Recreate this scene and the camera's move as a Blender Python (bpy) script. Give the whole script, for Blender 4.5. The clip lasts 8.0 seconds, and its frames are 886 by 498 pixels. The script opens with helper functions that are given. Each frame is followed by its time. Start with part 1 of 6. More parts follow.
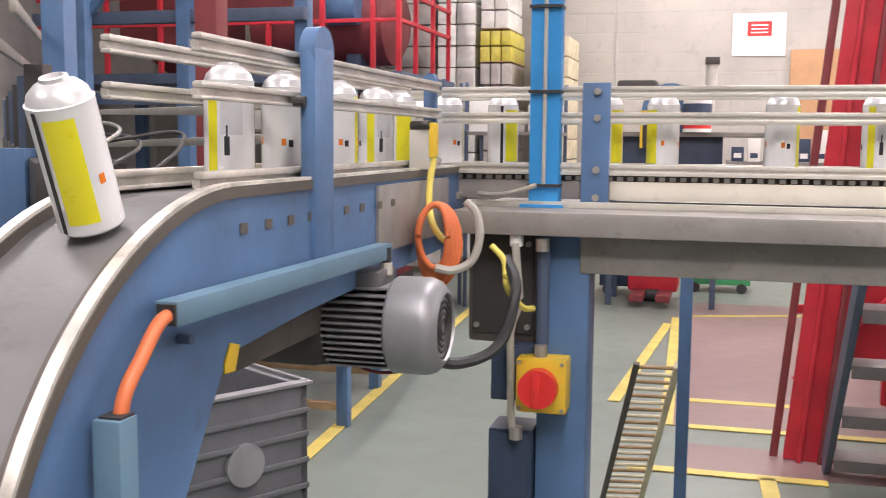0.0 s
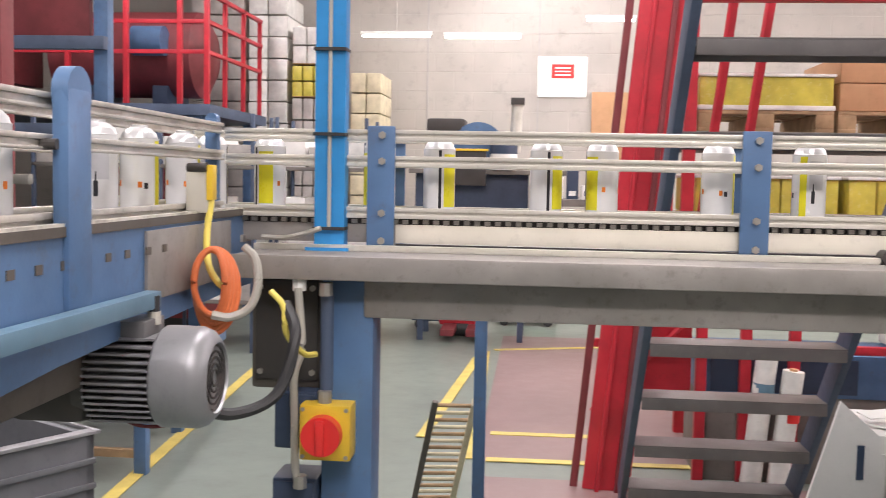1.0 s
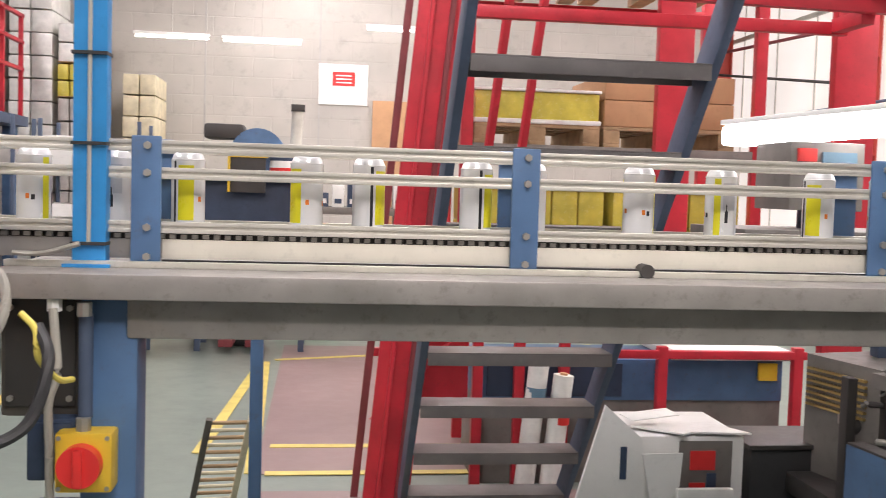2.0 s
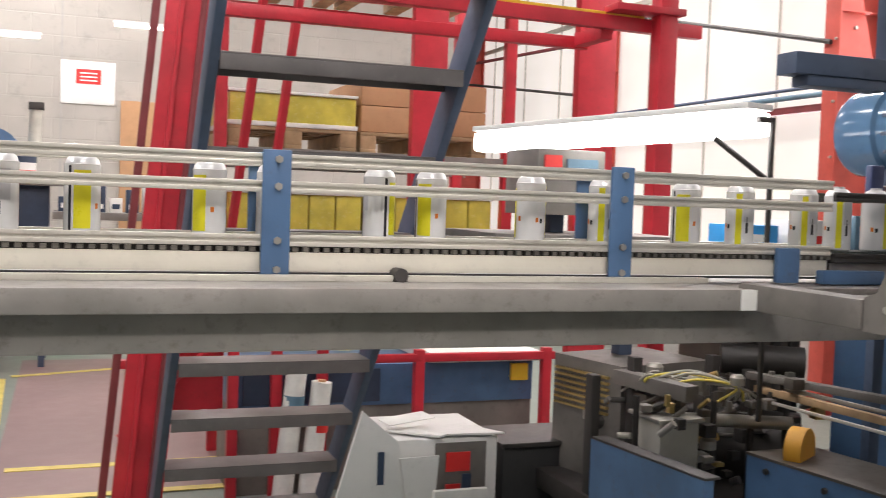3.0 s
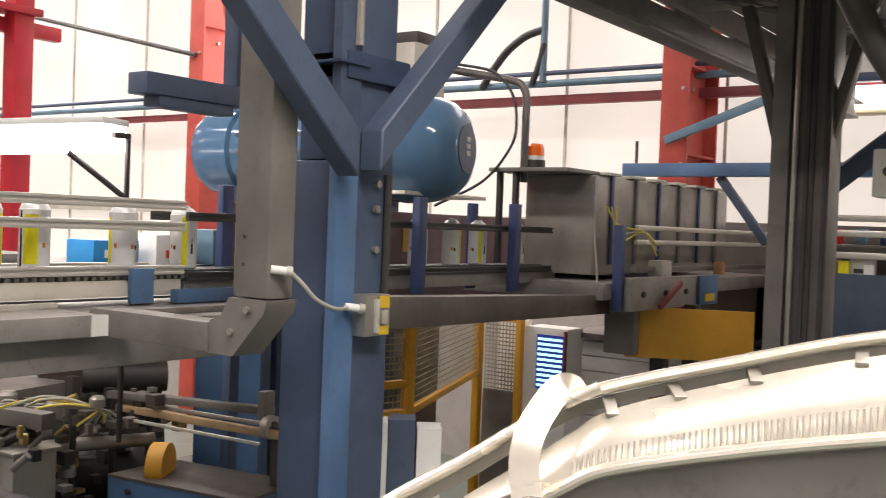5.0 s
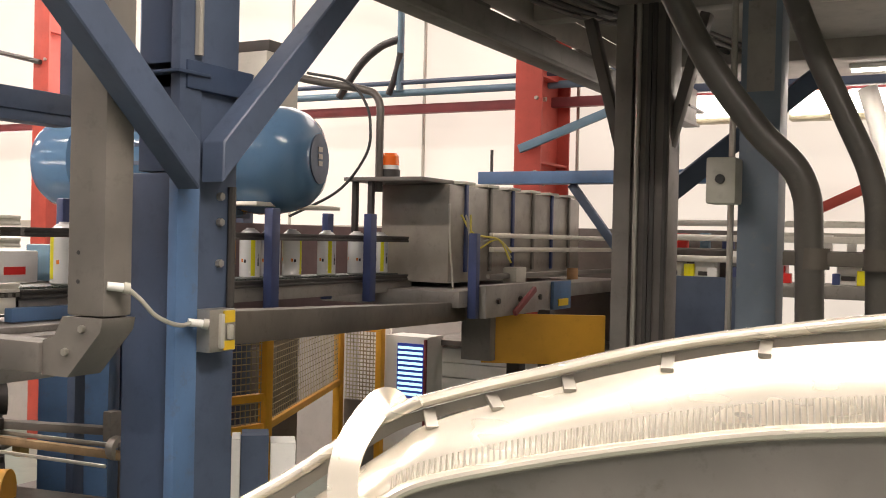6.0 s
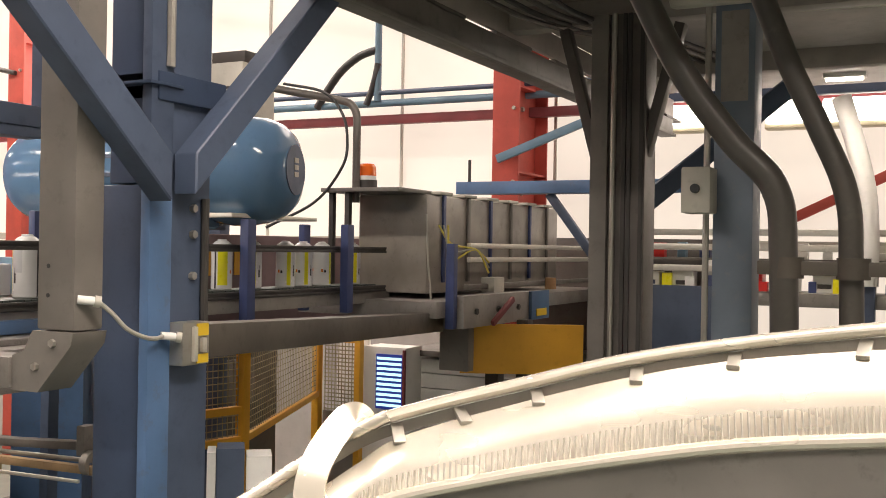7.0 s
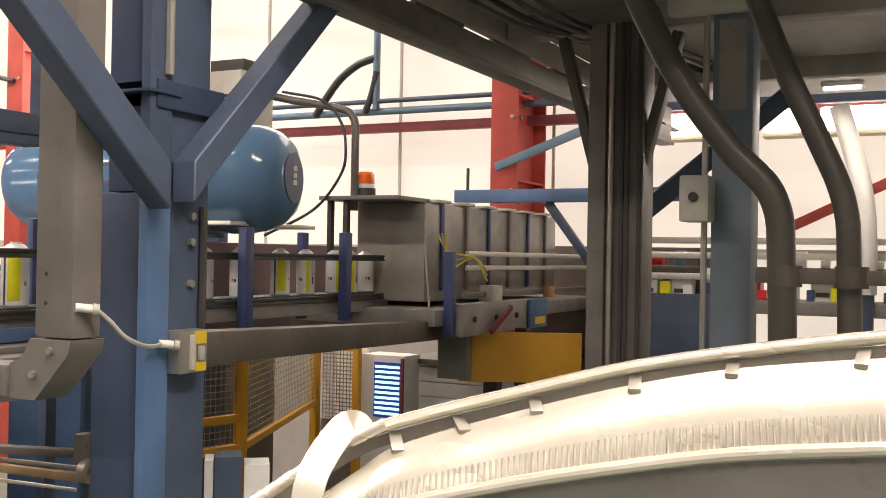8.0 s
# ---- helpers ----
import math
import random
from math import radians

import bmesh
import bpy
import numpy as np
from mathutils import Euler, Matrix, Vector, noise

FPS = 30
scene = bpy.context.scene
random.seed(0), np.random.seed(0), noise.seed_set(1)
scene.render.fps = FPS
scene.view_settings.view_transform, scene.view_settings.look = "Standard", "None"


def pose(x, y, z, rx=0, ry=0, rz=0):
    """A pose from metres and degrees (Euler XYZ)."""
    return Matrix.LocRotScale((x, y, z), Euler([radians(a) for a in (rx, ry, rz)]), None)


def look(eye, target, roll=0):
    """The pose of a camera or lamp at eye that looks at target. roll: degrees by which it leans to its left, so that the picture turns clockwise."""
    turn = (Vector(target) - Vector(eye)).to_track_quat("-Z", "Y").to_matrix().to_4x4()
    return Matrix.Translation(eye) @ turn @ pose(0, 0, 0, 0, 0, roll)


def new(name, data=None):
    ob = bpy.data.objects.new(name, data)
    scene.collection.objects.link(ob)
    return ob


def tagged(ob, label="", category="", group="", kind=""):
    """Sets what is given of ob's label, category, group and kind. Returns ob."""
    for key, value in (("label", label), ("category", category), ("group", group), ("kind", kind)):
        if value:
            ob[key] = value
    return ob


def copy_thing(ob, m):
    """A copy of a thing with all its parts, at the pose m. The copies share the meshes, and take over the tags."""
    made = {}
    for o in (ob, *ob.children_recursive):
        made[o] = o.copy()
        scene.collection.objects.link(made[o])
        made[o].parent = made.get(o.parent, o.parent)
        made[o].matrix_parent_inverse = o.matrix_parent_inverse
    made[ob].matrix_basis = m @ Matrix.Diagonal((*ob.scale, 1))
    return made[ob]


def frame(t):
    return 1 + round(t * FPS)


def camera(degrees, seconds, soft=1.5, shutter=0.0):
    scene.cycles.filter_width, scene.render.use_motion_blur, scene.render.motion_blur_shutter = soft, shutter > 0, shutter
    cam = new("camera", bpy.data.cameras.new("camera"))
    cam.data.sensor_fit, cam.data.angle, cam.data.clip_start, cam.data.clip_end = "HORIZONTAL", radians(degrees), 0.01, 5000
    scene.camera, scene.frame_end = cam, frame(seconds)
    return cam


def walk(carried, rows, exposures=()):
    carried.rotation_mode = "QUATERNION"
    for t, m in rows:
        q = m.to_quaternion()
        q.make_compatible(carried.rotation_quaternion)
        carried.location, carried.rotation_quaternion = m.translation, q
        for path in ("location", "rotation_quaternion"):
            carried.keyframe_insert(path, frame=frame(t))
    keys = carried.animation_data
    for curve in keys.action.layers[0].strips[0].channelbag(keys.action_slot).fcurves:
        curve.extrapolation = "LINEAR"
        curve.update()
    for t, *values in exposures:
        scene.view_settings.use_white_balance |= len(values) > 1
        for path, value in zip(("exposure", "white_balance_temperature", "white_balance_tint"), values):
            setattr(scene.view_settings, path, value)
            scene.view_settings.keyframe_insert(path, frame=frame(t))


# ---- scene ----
cam = camera(47.1, 8.0, soft=0.9, shutter=0.22)
walk(cam, [
    (0, look((0.275, -2.042, 1.450), (-0.254, -0.125, 1.238), 0.50)),
    (0.5, look((0.324, -2.034, 1.460), (-0.059, -0.078, 1.294), 0.73)),
    (1, look((0.336, -2.009, 1.468), (0.153, -0.022, 1.327), 1.08)),
    (1.5, look((0.326, -1.987, 1.479), (0.383, 0.008, 1.351), 1.75)),
    (1.7, look((0.334, -1.982, 1.480), (0.467, 0.010, 1.357), 1.93)),
    (2.8, look((0.378, -1.948, 1.495), (0.967, -0.039, 1.392), 1.34)),
    (3, look((0.378, -1.928, 1.478), (1.075, -0.055, 1.386), 1.97)),
    (3.5, look((0.438, -1.941, 1.503), (1.385, -0.181, 1.418), 2.55)),
    (4, look((0.414, -1.933, 1.517), (1.674, -0.382, 1.446), 2.39)),
    (4.5, look((0.430, -1.926, 1.520), (1.911, -0.583, 1.464), 2.38)),
    (5, look((0.446, -1.923, 1.521), (2.073, -0.760, 1.477), 2.18)),
    (5.2, look((0.447, -1.930, 1.521), (2.114, -0.827, 1.482), 2.05)),
    (6.3, look((0.475, -1.957, 1.529), (2.252, -1.040, 1.514), 1.05)),
    (6.5, look((0.477, -1.958, 1.529), (2.256, -1.045, 1.517), 0.98)),
    (7, look((0.479, -1.960, 1.530), (2.262, -1.053, 1.530), 0.97)),
    (7.5, look((0.479, -1.960, 1.530), (2.263, -1.055, 1.542), 1.00)),
    (8, look((0.479, -1.960, 1.530), (2.263, -1.056, 1.546), 1.02)),
], exposures=[(0, 0.34, 6350, 21), (1.5, 0.32, 6350, 20), (2.9, 0.1, 6350, 16), (3.5, 0.08, 6350, 15), (5.0, 0.12, 6650, 16), (6.5, 0.2, 7150, 17), (8.0, 0.18, 7200, 17)])

# ---- world and lamps ----
world = bpy.data.worlds.new("world")
scene.world = world
world.use_nodes = True
sky = world.node_tree.nodes.new("ShaderNodeTexSky")
sky.sky_type, sky.sun_disc = "NISHITA", False
sky.sun_elevation, sky.sun_rotation = radians(35), radians(80)
world.node_tree.links.new(sky.outputs[0], world.node_tree.nodes["Background"].inputs[0])
world.node_tree.nodes["Background"].inputs[1].default_value = 0.1


def area_lamp(name, eye, target, sx, sy, watts, colour):
    data = bpy.data.lights.new(name, "AREA")
    data.shape, data.size, data.size_y, data.energy, data.color = "RECTANGLE", sx, sy, watts, colour
    ob = new(name, data)
    ob.matrix_world = look(eye, target)
    return ob


TUBE_ROWS = [(-3.0, -4.0), (-3.0, 0.6), (-3.0, 5.2), (0.6, -2.6), (0.6, 1.4), (1.2, 6.2), (4.0, 3.0), (4.2, 7.0), (0.2, 8.3)]
for tx, ty in TUBE_ROWS:
    area_lamp("tube_lamp", (tx, ty, 4.52), (tx, ty, 0), 0.25, 2.4, 90, (1.0, 0.965, 0.91))
# deck batten, then an unseen low batten added to brighten the curved track
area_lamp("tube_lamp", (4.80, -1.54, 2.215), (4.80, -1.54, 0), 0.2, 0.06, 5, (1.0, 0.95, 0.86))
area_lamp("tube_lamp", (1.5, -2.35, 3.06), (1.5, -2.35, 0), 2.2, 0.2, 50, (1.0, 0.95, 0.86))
# daylight that the translucent east cladding lets in
area_lamp("cladding_daylight", (5.90, 3.0, 3.0), (0, 2.6, 1.4), 8.0, 2.6, 230, (1.0, 0.97, 0.92))


# ---- materials ----
def material(name, colour, rough=0.5, metal=0.0, vary=0.18, scale=6.0, fine=120.0, bump=0.12, dirt=None, dirt_amount=0.25, spec=0.5):
    m = bpy.data.materials.new(name)
    m.use_nodes = True
    nt = m.node_tree
    b = nt.nodes["Principled BSDF"]
    tc = nt.nodes.new("ShaderNodeTexCoord")
    n1, n2 = nt.nodes.new("ShaderNodeTexNoise"), nt.nodes.new("ShaderNodeTexNoise")
    n1.inputs["Scale"].default_value, n1.inputs["Detail"].default_value = scale, 6
    n2.inputs["Scale"].default_value, n2.inputs["Detail"].default_value = fine, 3
    for n in (n1, n2):
        nt.links.new(tc.outputs["Object"], n.inputs["Vector"])
    ramp = nt.nodes.new("ShaderNodeValToRGB")
    c = colour
    ramp.color_ramp.elements[0].position, ramp.color_ramp.elements[1].position = 0.3, 0.7
    ramp.color_ramp.elements[0].color = (*[v * (1 - vary) for v in c], 1)
    ramp.color_ramp.elements[1].color = (*[min(1, v * (1 + vary)) for v in c], 1)
    nt.links.new(n1.outputs["Fac"], ramp.inputs[0])
    mix = nt.nodes.new("ShaderNodeMix")
    mix.data_type = "RGBA"
    d = dirt or tuple(v * 0.45 for v in c)
    mix.inputs[7].default_value = (*d, 1)
    mr = nt.nodes.new("ShaderNodeMapRange")
    mr.inputs[1].default_value, mr.inputs[2].default_value, mr.inputs[4].default_value = 0.55, 0.75, dirt_amount
    n3 = nt.nodes.new("ShaderNodeTexNoise")
    n3.inputs["Scale"].default_value, n3.inputs["Detail"].default_value, n3.inputs["Roughness"].default_value = scale * 4.3, 8, 0.7
    nt.links.new(tc.outputs["Object"], n3.inputs["Vector"])
    nt.links.new(n3.outputs["Fac"], mr.inputs[0])
    nt.links.new(mr.outputs[0], mix.inputs[0])
    nt.links.new(ramp.outputs[0], mix.inputs[6])
    nt.links.new(mix.outputs[2], b.inputs["Base Color"])
    rr = nt.nodes.new("ShaderNodeMapRange")
    rr.inputs[3].default_value, rr.inputs[4].default_value = max(0.03, rough - 0.1), min(1, rough + 0.14)
    nt.links.new(n3.outputs["Fac"], rr.inputs[0])
    nt.links.new(rr.outputs[0], b.inputs["Roughness"])
    b.inputs["Metallic"].default_value = metal
    b.inputs["Specular IOR Level"].default_value = spec
    bp = nt.nodes.new("ShaderNodeBump")
    bp.inputs["Strength"].default_value, bp.inputs["Distance"].default_value = bump, 0.002
    nt.links.new(n2.outputs["Fac"], bp.inputs["Height"])
    nt.links.new(bp.outputs[0], b.inputs["Normal"])
    return m


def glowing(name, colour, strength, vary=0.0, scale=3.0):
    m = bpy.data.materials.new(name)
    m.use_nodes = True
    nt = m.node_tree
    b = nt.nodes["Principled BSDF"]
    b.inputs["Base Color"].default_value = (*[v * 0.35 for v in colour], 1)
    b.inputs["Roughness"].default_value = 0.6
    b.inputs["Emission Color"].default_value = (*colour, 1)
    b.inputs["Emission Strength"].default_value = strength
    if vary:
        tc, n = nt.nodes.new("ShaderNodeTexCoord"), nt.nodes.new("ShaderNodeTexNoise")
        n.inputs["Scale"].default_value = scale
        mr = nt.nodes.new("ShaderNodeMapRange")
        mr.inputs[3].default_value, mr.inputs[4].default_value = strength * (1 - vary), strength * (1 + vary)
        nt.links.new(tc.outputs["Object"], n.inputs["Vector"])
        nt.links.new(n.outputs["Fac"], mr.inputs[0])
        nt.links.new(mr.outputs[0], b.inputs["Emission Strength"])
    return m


def bright_metal(name, colour, rough, metal, streak=0.06):
    """Clean bright metal: faint broad streaks in colour and gloss, nothing speckled."""
    m = bpy.data.materials.new(name)
    m.use_nodes = True
    nt = m.node_tree
    b = nt.nodes["Principled BSDF"]
    tc, n = nt.nodes.new("ShaderNodeTexCoord"), nt.nodes.new("ShaderNodeTexNoise")
    mp = nt.nodes.new("ShaderNodeMapping")
    mp.inputs["Scale"].default_value = (2, 2, 7)
    n.inputs["Scale"].default_value, n.inputs["Detail"].default_value = 6.0, 2
    nt.links.new(tc.outputs["Object"], mp.inputs[0])
    nt.links.new(mp.outputs[0], n.inputs["Vector"])
    mr = nt.nodes.new("ShaderNodeMapRange")
    mr.inputs[3].default_value, mr.inputs[4].default_value = rough - streak, rough + streak
    nt.links.new(n.outputs["Fac"], mr.inputs[0])
    nt.links.new(mr.outputs[0], b.inputs["Roughness"])
    ramp = nt.nodes.new("ShaderNodeValToRGB")
    ramp.color_ramp.elements[0].color = (*[v * 0.96 for v in colour], 1)
    ramp.color_ramp.elements[1].color = (*colour, 1)
    nt.links.new(n.outputs["Fac"], ramp.inputs[0])
    nt.links.new(ramp.outputs[0], b.inputs["Base Color"])
    b.inputs["Metallic"].default_value = metal
    return m


BLUE = material("blue_paint", (0.08, 0.158, 0.295), 0.42, vary=0.22, dirt=(0.1, 0.1, 0.11), dirt_amount=0.55)
NAVY = material("navy_paint", (0.045, 0.065, 0.17), 0.45, dirt_amount=0.4)
BRIGHT_BLUE = material("bright_blue_paint", (0.03, 0.27, 0.62), 0.4, dirt_amount=0.3)
# also holds the shade put into the blue column's web
DARK_BLUE = material("dark_blue_paint_and_shade", (0.035, 0.055, 0.1), 0.45, dirt_amount=0.4)
PALE_BLUE = material("pale_blue_paint", (0.115, 0.21, 0.285), 0.4, dirt=(0.2, 0.22, 0.24), dirt_amount=0.4)
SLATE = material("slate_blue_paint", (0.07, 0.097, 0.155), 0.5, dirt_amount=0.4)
STEEL = material("dull_steel", (0.42, 0.40, 0.36), 0.42, 0.7, vary=0.12, dirt=(0.2, 0.17, 0.14), dirt_amount=0.4)
GALV = material("galvanised_steel", (0.315, 0.292, 0.272), 0.5, 0.35, vary=0.16, scale=9, dirt=(0.15, 0.14, 0.12), dirt_amount=0.6)
RAIL = material("guide_rail_metal", (0.7, 0.67, 0.6), 0.32, 0.45, vary=0.1, dirt=(0.2, 0.17, 0.13), dirt_amount=0.35)
TRIM = material("worn_edge_trim", (0.66, 0.63, 0.57), 0.4, 0.35, vary=0.3, scale=22, dirt=(0.2, 0.17, 0.14), dirt_amount=0.6)
RAILGREY = material("worn_guide_rail", (0.5, 0.475, 0.43), 0.35, 0.4, vary=0.25, scale=14, dirt=(0.16, 0.14, 0.12), dirt_amount=0.55)
GREYPAINT = material("grey_green_paint", (0.18, 0.164, 0.148), 0.5, vary=0.22, dirt=(0.09, 0.08, 0.07), dirt_amount=0.5)
TREAD = material("worn_tread_steel", (0.15, 0.138, 0.134), 0.5, 0.2, vary=0.2, dirt=(0.24, 0.22, 0.2), dirt_amount=0.4)
DARK = material("dark_grease_and_shade_metal", (0.06, 0.055, 0.052), 0.5, 0.3, dirt=(0.1, 0.08, 0.06), dirt_amount=0.35)
BLACK = material("black_rubber", (0.032, 0.032, 0.033), 0.5)
CREAM = material("cream_plate", (0.76, 0.72, 0.62), 0.45, 0.1, vary=0.08, dirt_amount=0.3)
CHAIN = material("conveyor_chain", (0.06, 0.075, 0.07), 0.45, 0.4)
LANE = material("worn_lane_metal", (0.16, 0.155, 0.155), 0.5, 0.25, scale=5, dirt=(0.12, 0.11, 0.1), dirt_amount=0.5)
MOTOR = material("motor_grey", (0.17, 0.165, 0.165), 0.42, 0.25, dirt_amount=0.4)
COWL = material("motor_cowl_grey", (0.3, 0.3, 0.31), 0.38, 0.35, dirt_amount=0.3)
YELLOW = material("yellow_plastic", (0.75, 0.5, 0.035), 0.4, dirt_amount=0.2)
REDPLASTIC = material("red_plastic", (0.72, 0.035, 0.03), 0.35)
RED = material("red_paint", (0.52, 0.025, 0.04), 0.42, dirt=(0.2, 0.03, 0.03), dirt_amount=0.4)
REDSTEEL = material("red_oxide_paint", (0.48, 0.07, 0.05), 0.55, vary=0.15, dirt=(0.25, 0.06, 0.04), dirt_amount=0.4)
DARKRED = material("dark_red_paint", (0.2, 0.035, 0.04), 0.5)
ORANGE = material("orange_cable", (0.68, 0.17, 0.055), 0.5, dirt_amount=0.4)
AMBER = material("amber_panel", (0.72, 0.36, 0.03), 0.5, vary=0.08, dirt_amount=0.25)
YCABLE = material("yellow_cable", (0.75, 0.62, 0.12), 0.5)
GREYCABLE = material("grey_conduit", (0.42, 0.4, 0.35), 0.5)
GREYBOX = material("light_grey_plastic", (0.5, 0.48, 0.42), 0.5, dirt_amount=0.3)
WHITE = material("white_paint", (0.8, 0.79, 0.76), 0.5, vary=0.05, dirt_amount=0.2)
CANWHITE = material("can_white_enamel", (0.82, 0.82, 0.82), 0.22, 0.1, vary=0.03, dirt_amount=0.05, bump=0.02)
CANTOP = bright_metal("can_tinplate", (0.66, 0.66, 0.66), 0.32, 0.4, 0.03)
BRASS = material("brass_fitting", (0.5, 0.36, 0.14), 0.35, 0.8)
CANYELLOW = material("can_yellow_print", (0.78, 0.72, 0.02), 0.28, vary=0.05, dirt=(0.6, 0.55, 0.02), dirt_amount=0.3, bump=0.02)
CANBLACK = material("can_black_print", (0.025, 0.025, 0.03), 0.3, bump=0.02)
GREYPRINT = material("can_grey_print", (0.55, 0.55, 0.57), 0.3, bump=0.02)
CANORANGE = material("can_orange_mark", (0.75, 0.2, 0.02), 0.3, bump=0.02)
PLASTICGREY = material("grey_crate_plastic", (0.13, 0.135, 0.145), 0.5, dirt_amount=0.35)
WOOD = material("pallet_wood", (0.36, 0.24, 0.13), 0.75, vary=0.25, scale=12, dirt_amount=0.4)
CARDBOARD = material("cardboard", (0.48, 0.27, 0.14), 0.8, vary=0.1)
PACK = material("yellow_pack", (0.6, 0.52, 0.08), 0.35, vary=0.2, scale=9, dirt=(0.75, 0.72, 0.4), dirt_amount=0.5)
FILM = material("white_film", (0.75, 0.74, 0.7), 0.3, vary=0.15, scale=10)
HOOD = material("hood_plastic", (0.30, 0.27, 0.235), 0.3, vary=0.3, scale=5, dirt=(0.1, 0.09, 0.08), dirt_amount=0.5)
# white stock, its colour lowered for the shade of the racking
STOCK = material("stock_shaded_white", (0.45, 0.42, 0.39), 0.5, vary=0.25, scale=7, dirt=(0.35, 0.3, 0.24), dirt_amount=0.5)
PALEPACK = material("cream_pack", (0.6, 0.53, 0.36), 0.5, vary=0.2, scale=8, dirt_amount=0.3)
CHROME = bright_metal("polished_stainless", (0.88, 0.82, 0.71), 0.27, 0.7, 0.015)
FLOORGREEN = material("green_floor_paint", (0.19, 0.225, 0.195), 0.35, vary=0.1, scale=1.3, fine=40, dirt=(0.18, 0.2, 0.17), dirt_amount=0.5)
FLOORPINK = material("red_floor_paint", (0.25, 0.165, 0.16), 0.4, vary=0.1, scale=1.5, fine=40, dirt=(0.26, 0.2, 0.19), dirt_amount=0.5)
LINE = material("yellow_line_paint", (0.6, 0.48, 0.12), 0.5, vary=0.15, dirt=(0.4, 0.36, 0.2), dirt_amount=0.5)
WALLGREY = material("grey_wall_paint", (0.4, 0.38, 0.36), 0.8, vary=0.08)
ROOF = material("roof_sheet", (0.3, 0.29, 0.28), 0.7)
DECK = material("mezzanine_underside", (0.36, 0.325, 0.295), 0.5, 0.15)
POSTGREY = material("greasy_grey_steel", (0.13, 0.115, 0.105), 0.4, 0.3, dirt=(0.06, 0.05, 0.045), dirt_amount=0.5)
HOSE = material("ribbed_hose", (0.085, 0.078, 0.07), 0.32, vary=0.2, dirt=(0.16, 0.14, 0.12), dirt_amount=0.5)
GREYBLUE = material("grey_blue_paint", (0.16, 0.2, 0.255), 0.45, dirt=(0.28, 0.26, 0.23), dirt_amount=0.5)
BROWNSTEEL = material("brown_greasy_steel", (0.11, 0.095, 0.08), 0.5, 0.2, dirt=(0.06, 0.05, 0.04), dirt_amount=0.5)
MAUVE = material("mauve_board", (0.17, 0.11, 0.115), 0.6, vary=0.2, dirt_amount=0.4)
SMOOTHBLUE = material("glossy_blue_paint", (0.095, 0.19, 0.315), 0.13, vary=0.06, bump=0.02, dirt_amount=0.2)
MESH = material("guard_mesh", (0.3, 0.26, 0.16), 0.6)
SCREEN = glowing("screen_blue", (0.02, 0.045, 0.3), 0.5)
SCREENWHITE = glowing("screen_text", (0.45, 0.85, 1.0), 1.3)
TUBE = glowing("lamp_tube", (1.0, 0.97, 0.9), 9.0)
# daylight through the wall sheets is put in as their own glow
CLADDING = glowing("glowing_cladding", (1.0, 0.94, 0.84), 0.66, 0.25, 1.3)
AMBERLAMP = material("amber_lens", (0.85, 0.15, 0.02), 0.2)


def blockwork():
    m = material("painted_blockwork", (0.44, 0.41, 0.37), 0.75, vary=0.12, scale=1.2, dirt_amount=0.35)
    nt = m.node_tree
    b = nt.nodes["Principled BSDF"]
    tc = nt.nodes.new("ShaderNodeTexCoord")
    mp = nt.nodes.new("ShaderNodeMapping")
    mp.inputs["Rotation"].default_value = (radians(90), 0, 0)
    br = nt.nodes.new("ShaderNodeTexBrick")
    br.inputs["Scale"].default_value = 1.0
    br.inputs["Brick Width"].default_value, br.inputs["Row Height"].default_value = 0.45, 0.225
    br.inputs["Mortar Size"].default_value = 0.008
    nt.links.new(tc.outputs["Object"], mp.inputs[0])
    nt.links.new(mp.outputs[0], br.inputs["Vector"])
    bp = nt.nodes.new("ShaderNodeBump")
    bp.invert = True
    bp.inputs["Strength"].default_value, bp.inputs["Distance"].default_value = 0.7, 0.006
    nt.links.new(br.outputs["Fac"], bp.inputs["Height"])
    nt.links.new(bp.outputs[0], b.inputs["Normal"])
    return m


BLOCK = blockwork()


# ---- mesh helpers ----
def box(bm, x0, x1, y0, y1, z0, z1, bevel=0.0, m=None):
    made = bmesh.ops.create_cube(bm, size=1.0)
    vs = made["verts"]
    bmesh.ops.scale(bm, vec=(x1 - x0, y1 - y0, z1 - z0), verts=vs)
    bmesh.ops.translate(bm, vec=((x0 + x1) / 2, (y0 + y1) / 2, (z0 + z1) / 2), verts=vs)
    if bevel > 0:
        es = list({e for v in vs for e in v.link_edges})
        r = bmesh.ops.bevel(bm, geom=es, offset=bevel, segments=2, affect="EDGES", profile=0.6)
        vs = list({v for f in r["faces"] for v in f.verts} | {v for v in vs if v.is_valid})
    if m is not None:
        bmesh.ops.transform(bm, matrix=m, verts=vs)
    return bm


def rod(bm, p0, p1, r, seg=14, r2=None):
    p0, p1 = Vector(p0), Vector(p1)
    d = p1 - p0
    m = Matrix.Translation((p0 + p1) / 2) @ d.to_track_quat("Z", "Y").to_matrix().to_4x4()
    bmesh.ops.create_cone(bm, cap_ends=True, segments=seg, radius1=r, radius2=r if r2 is None else r2, depth=d.length, matrix=m)
    return bm


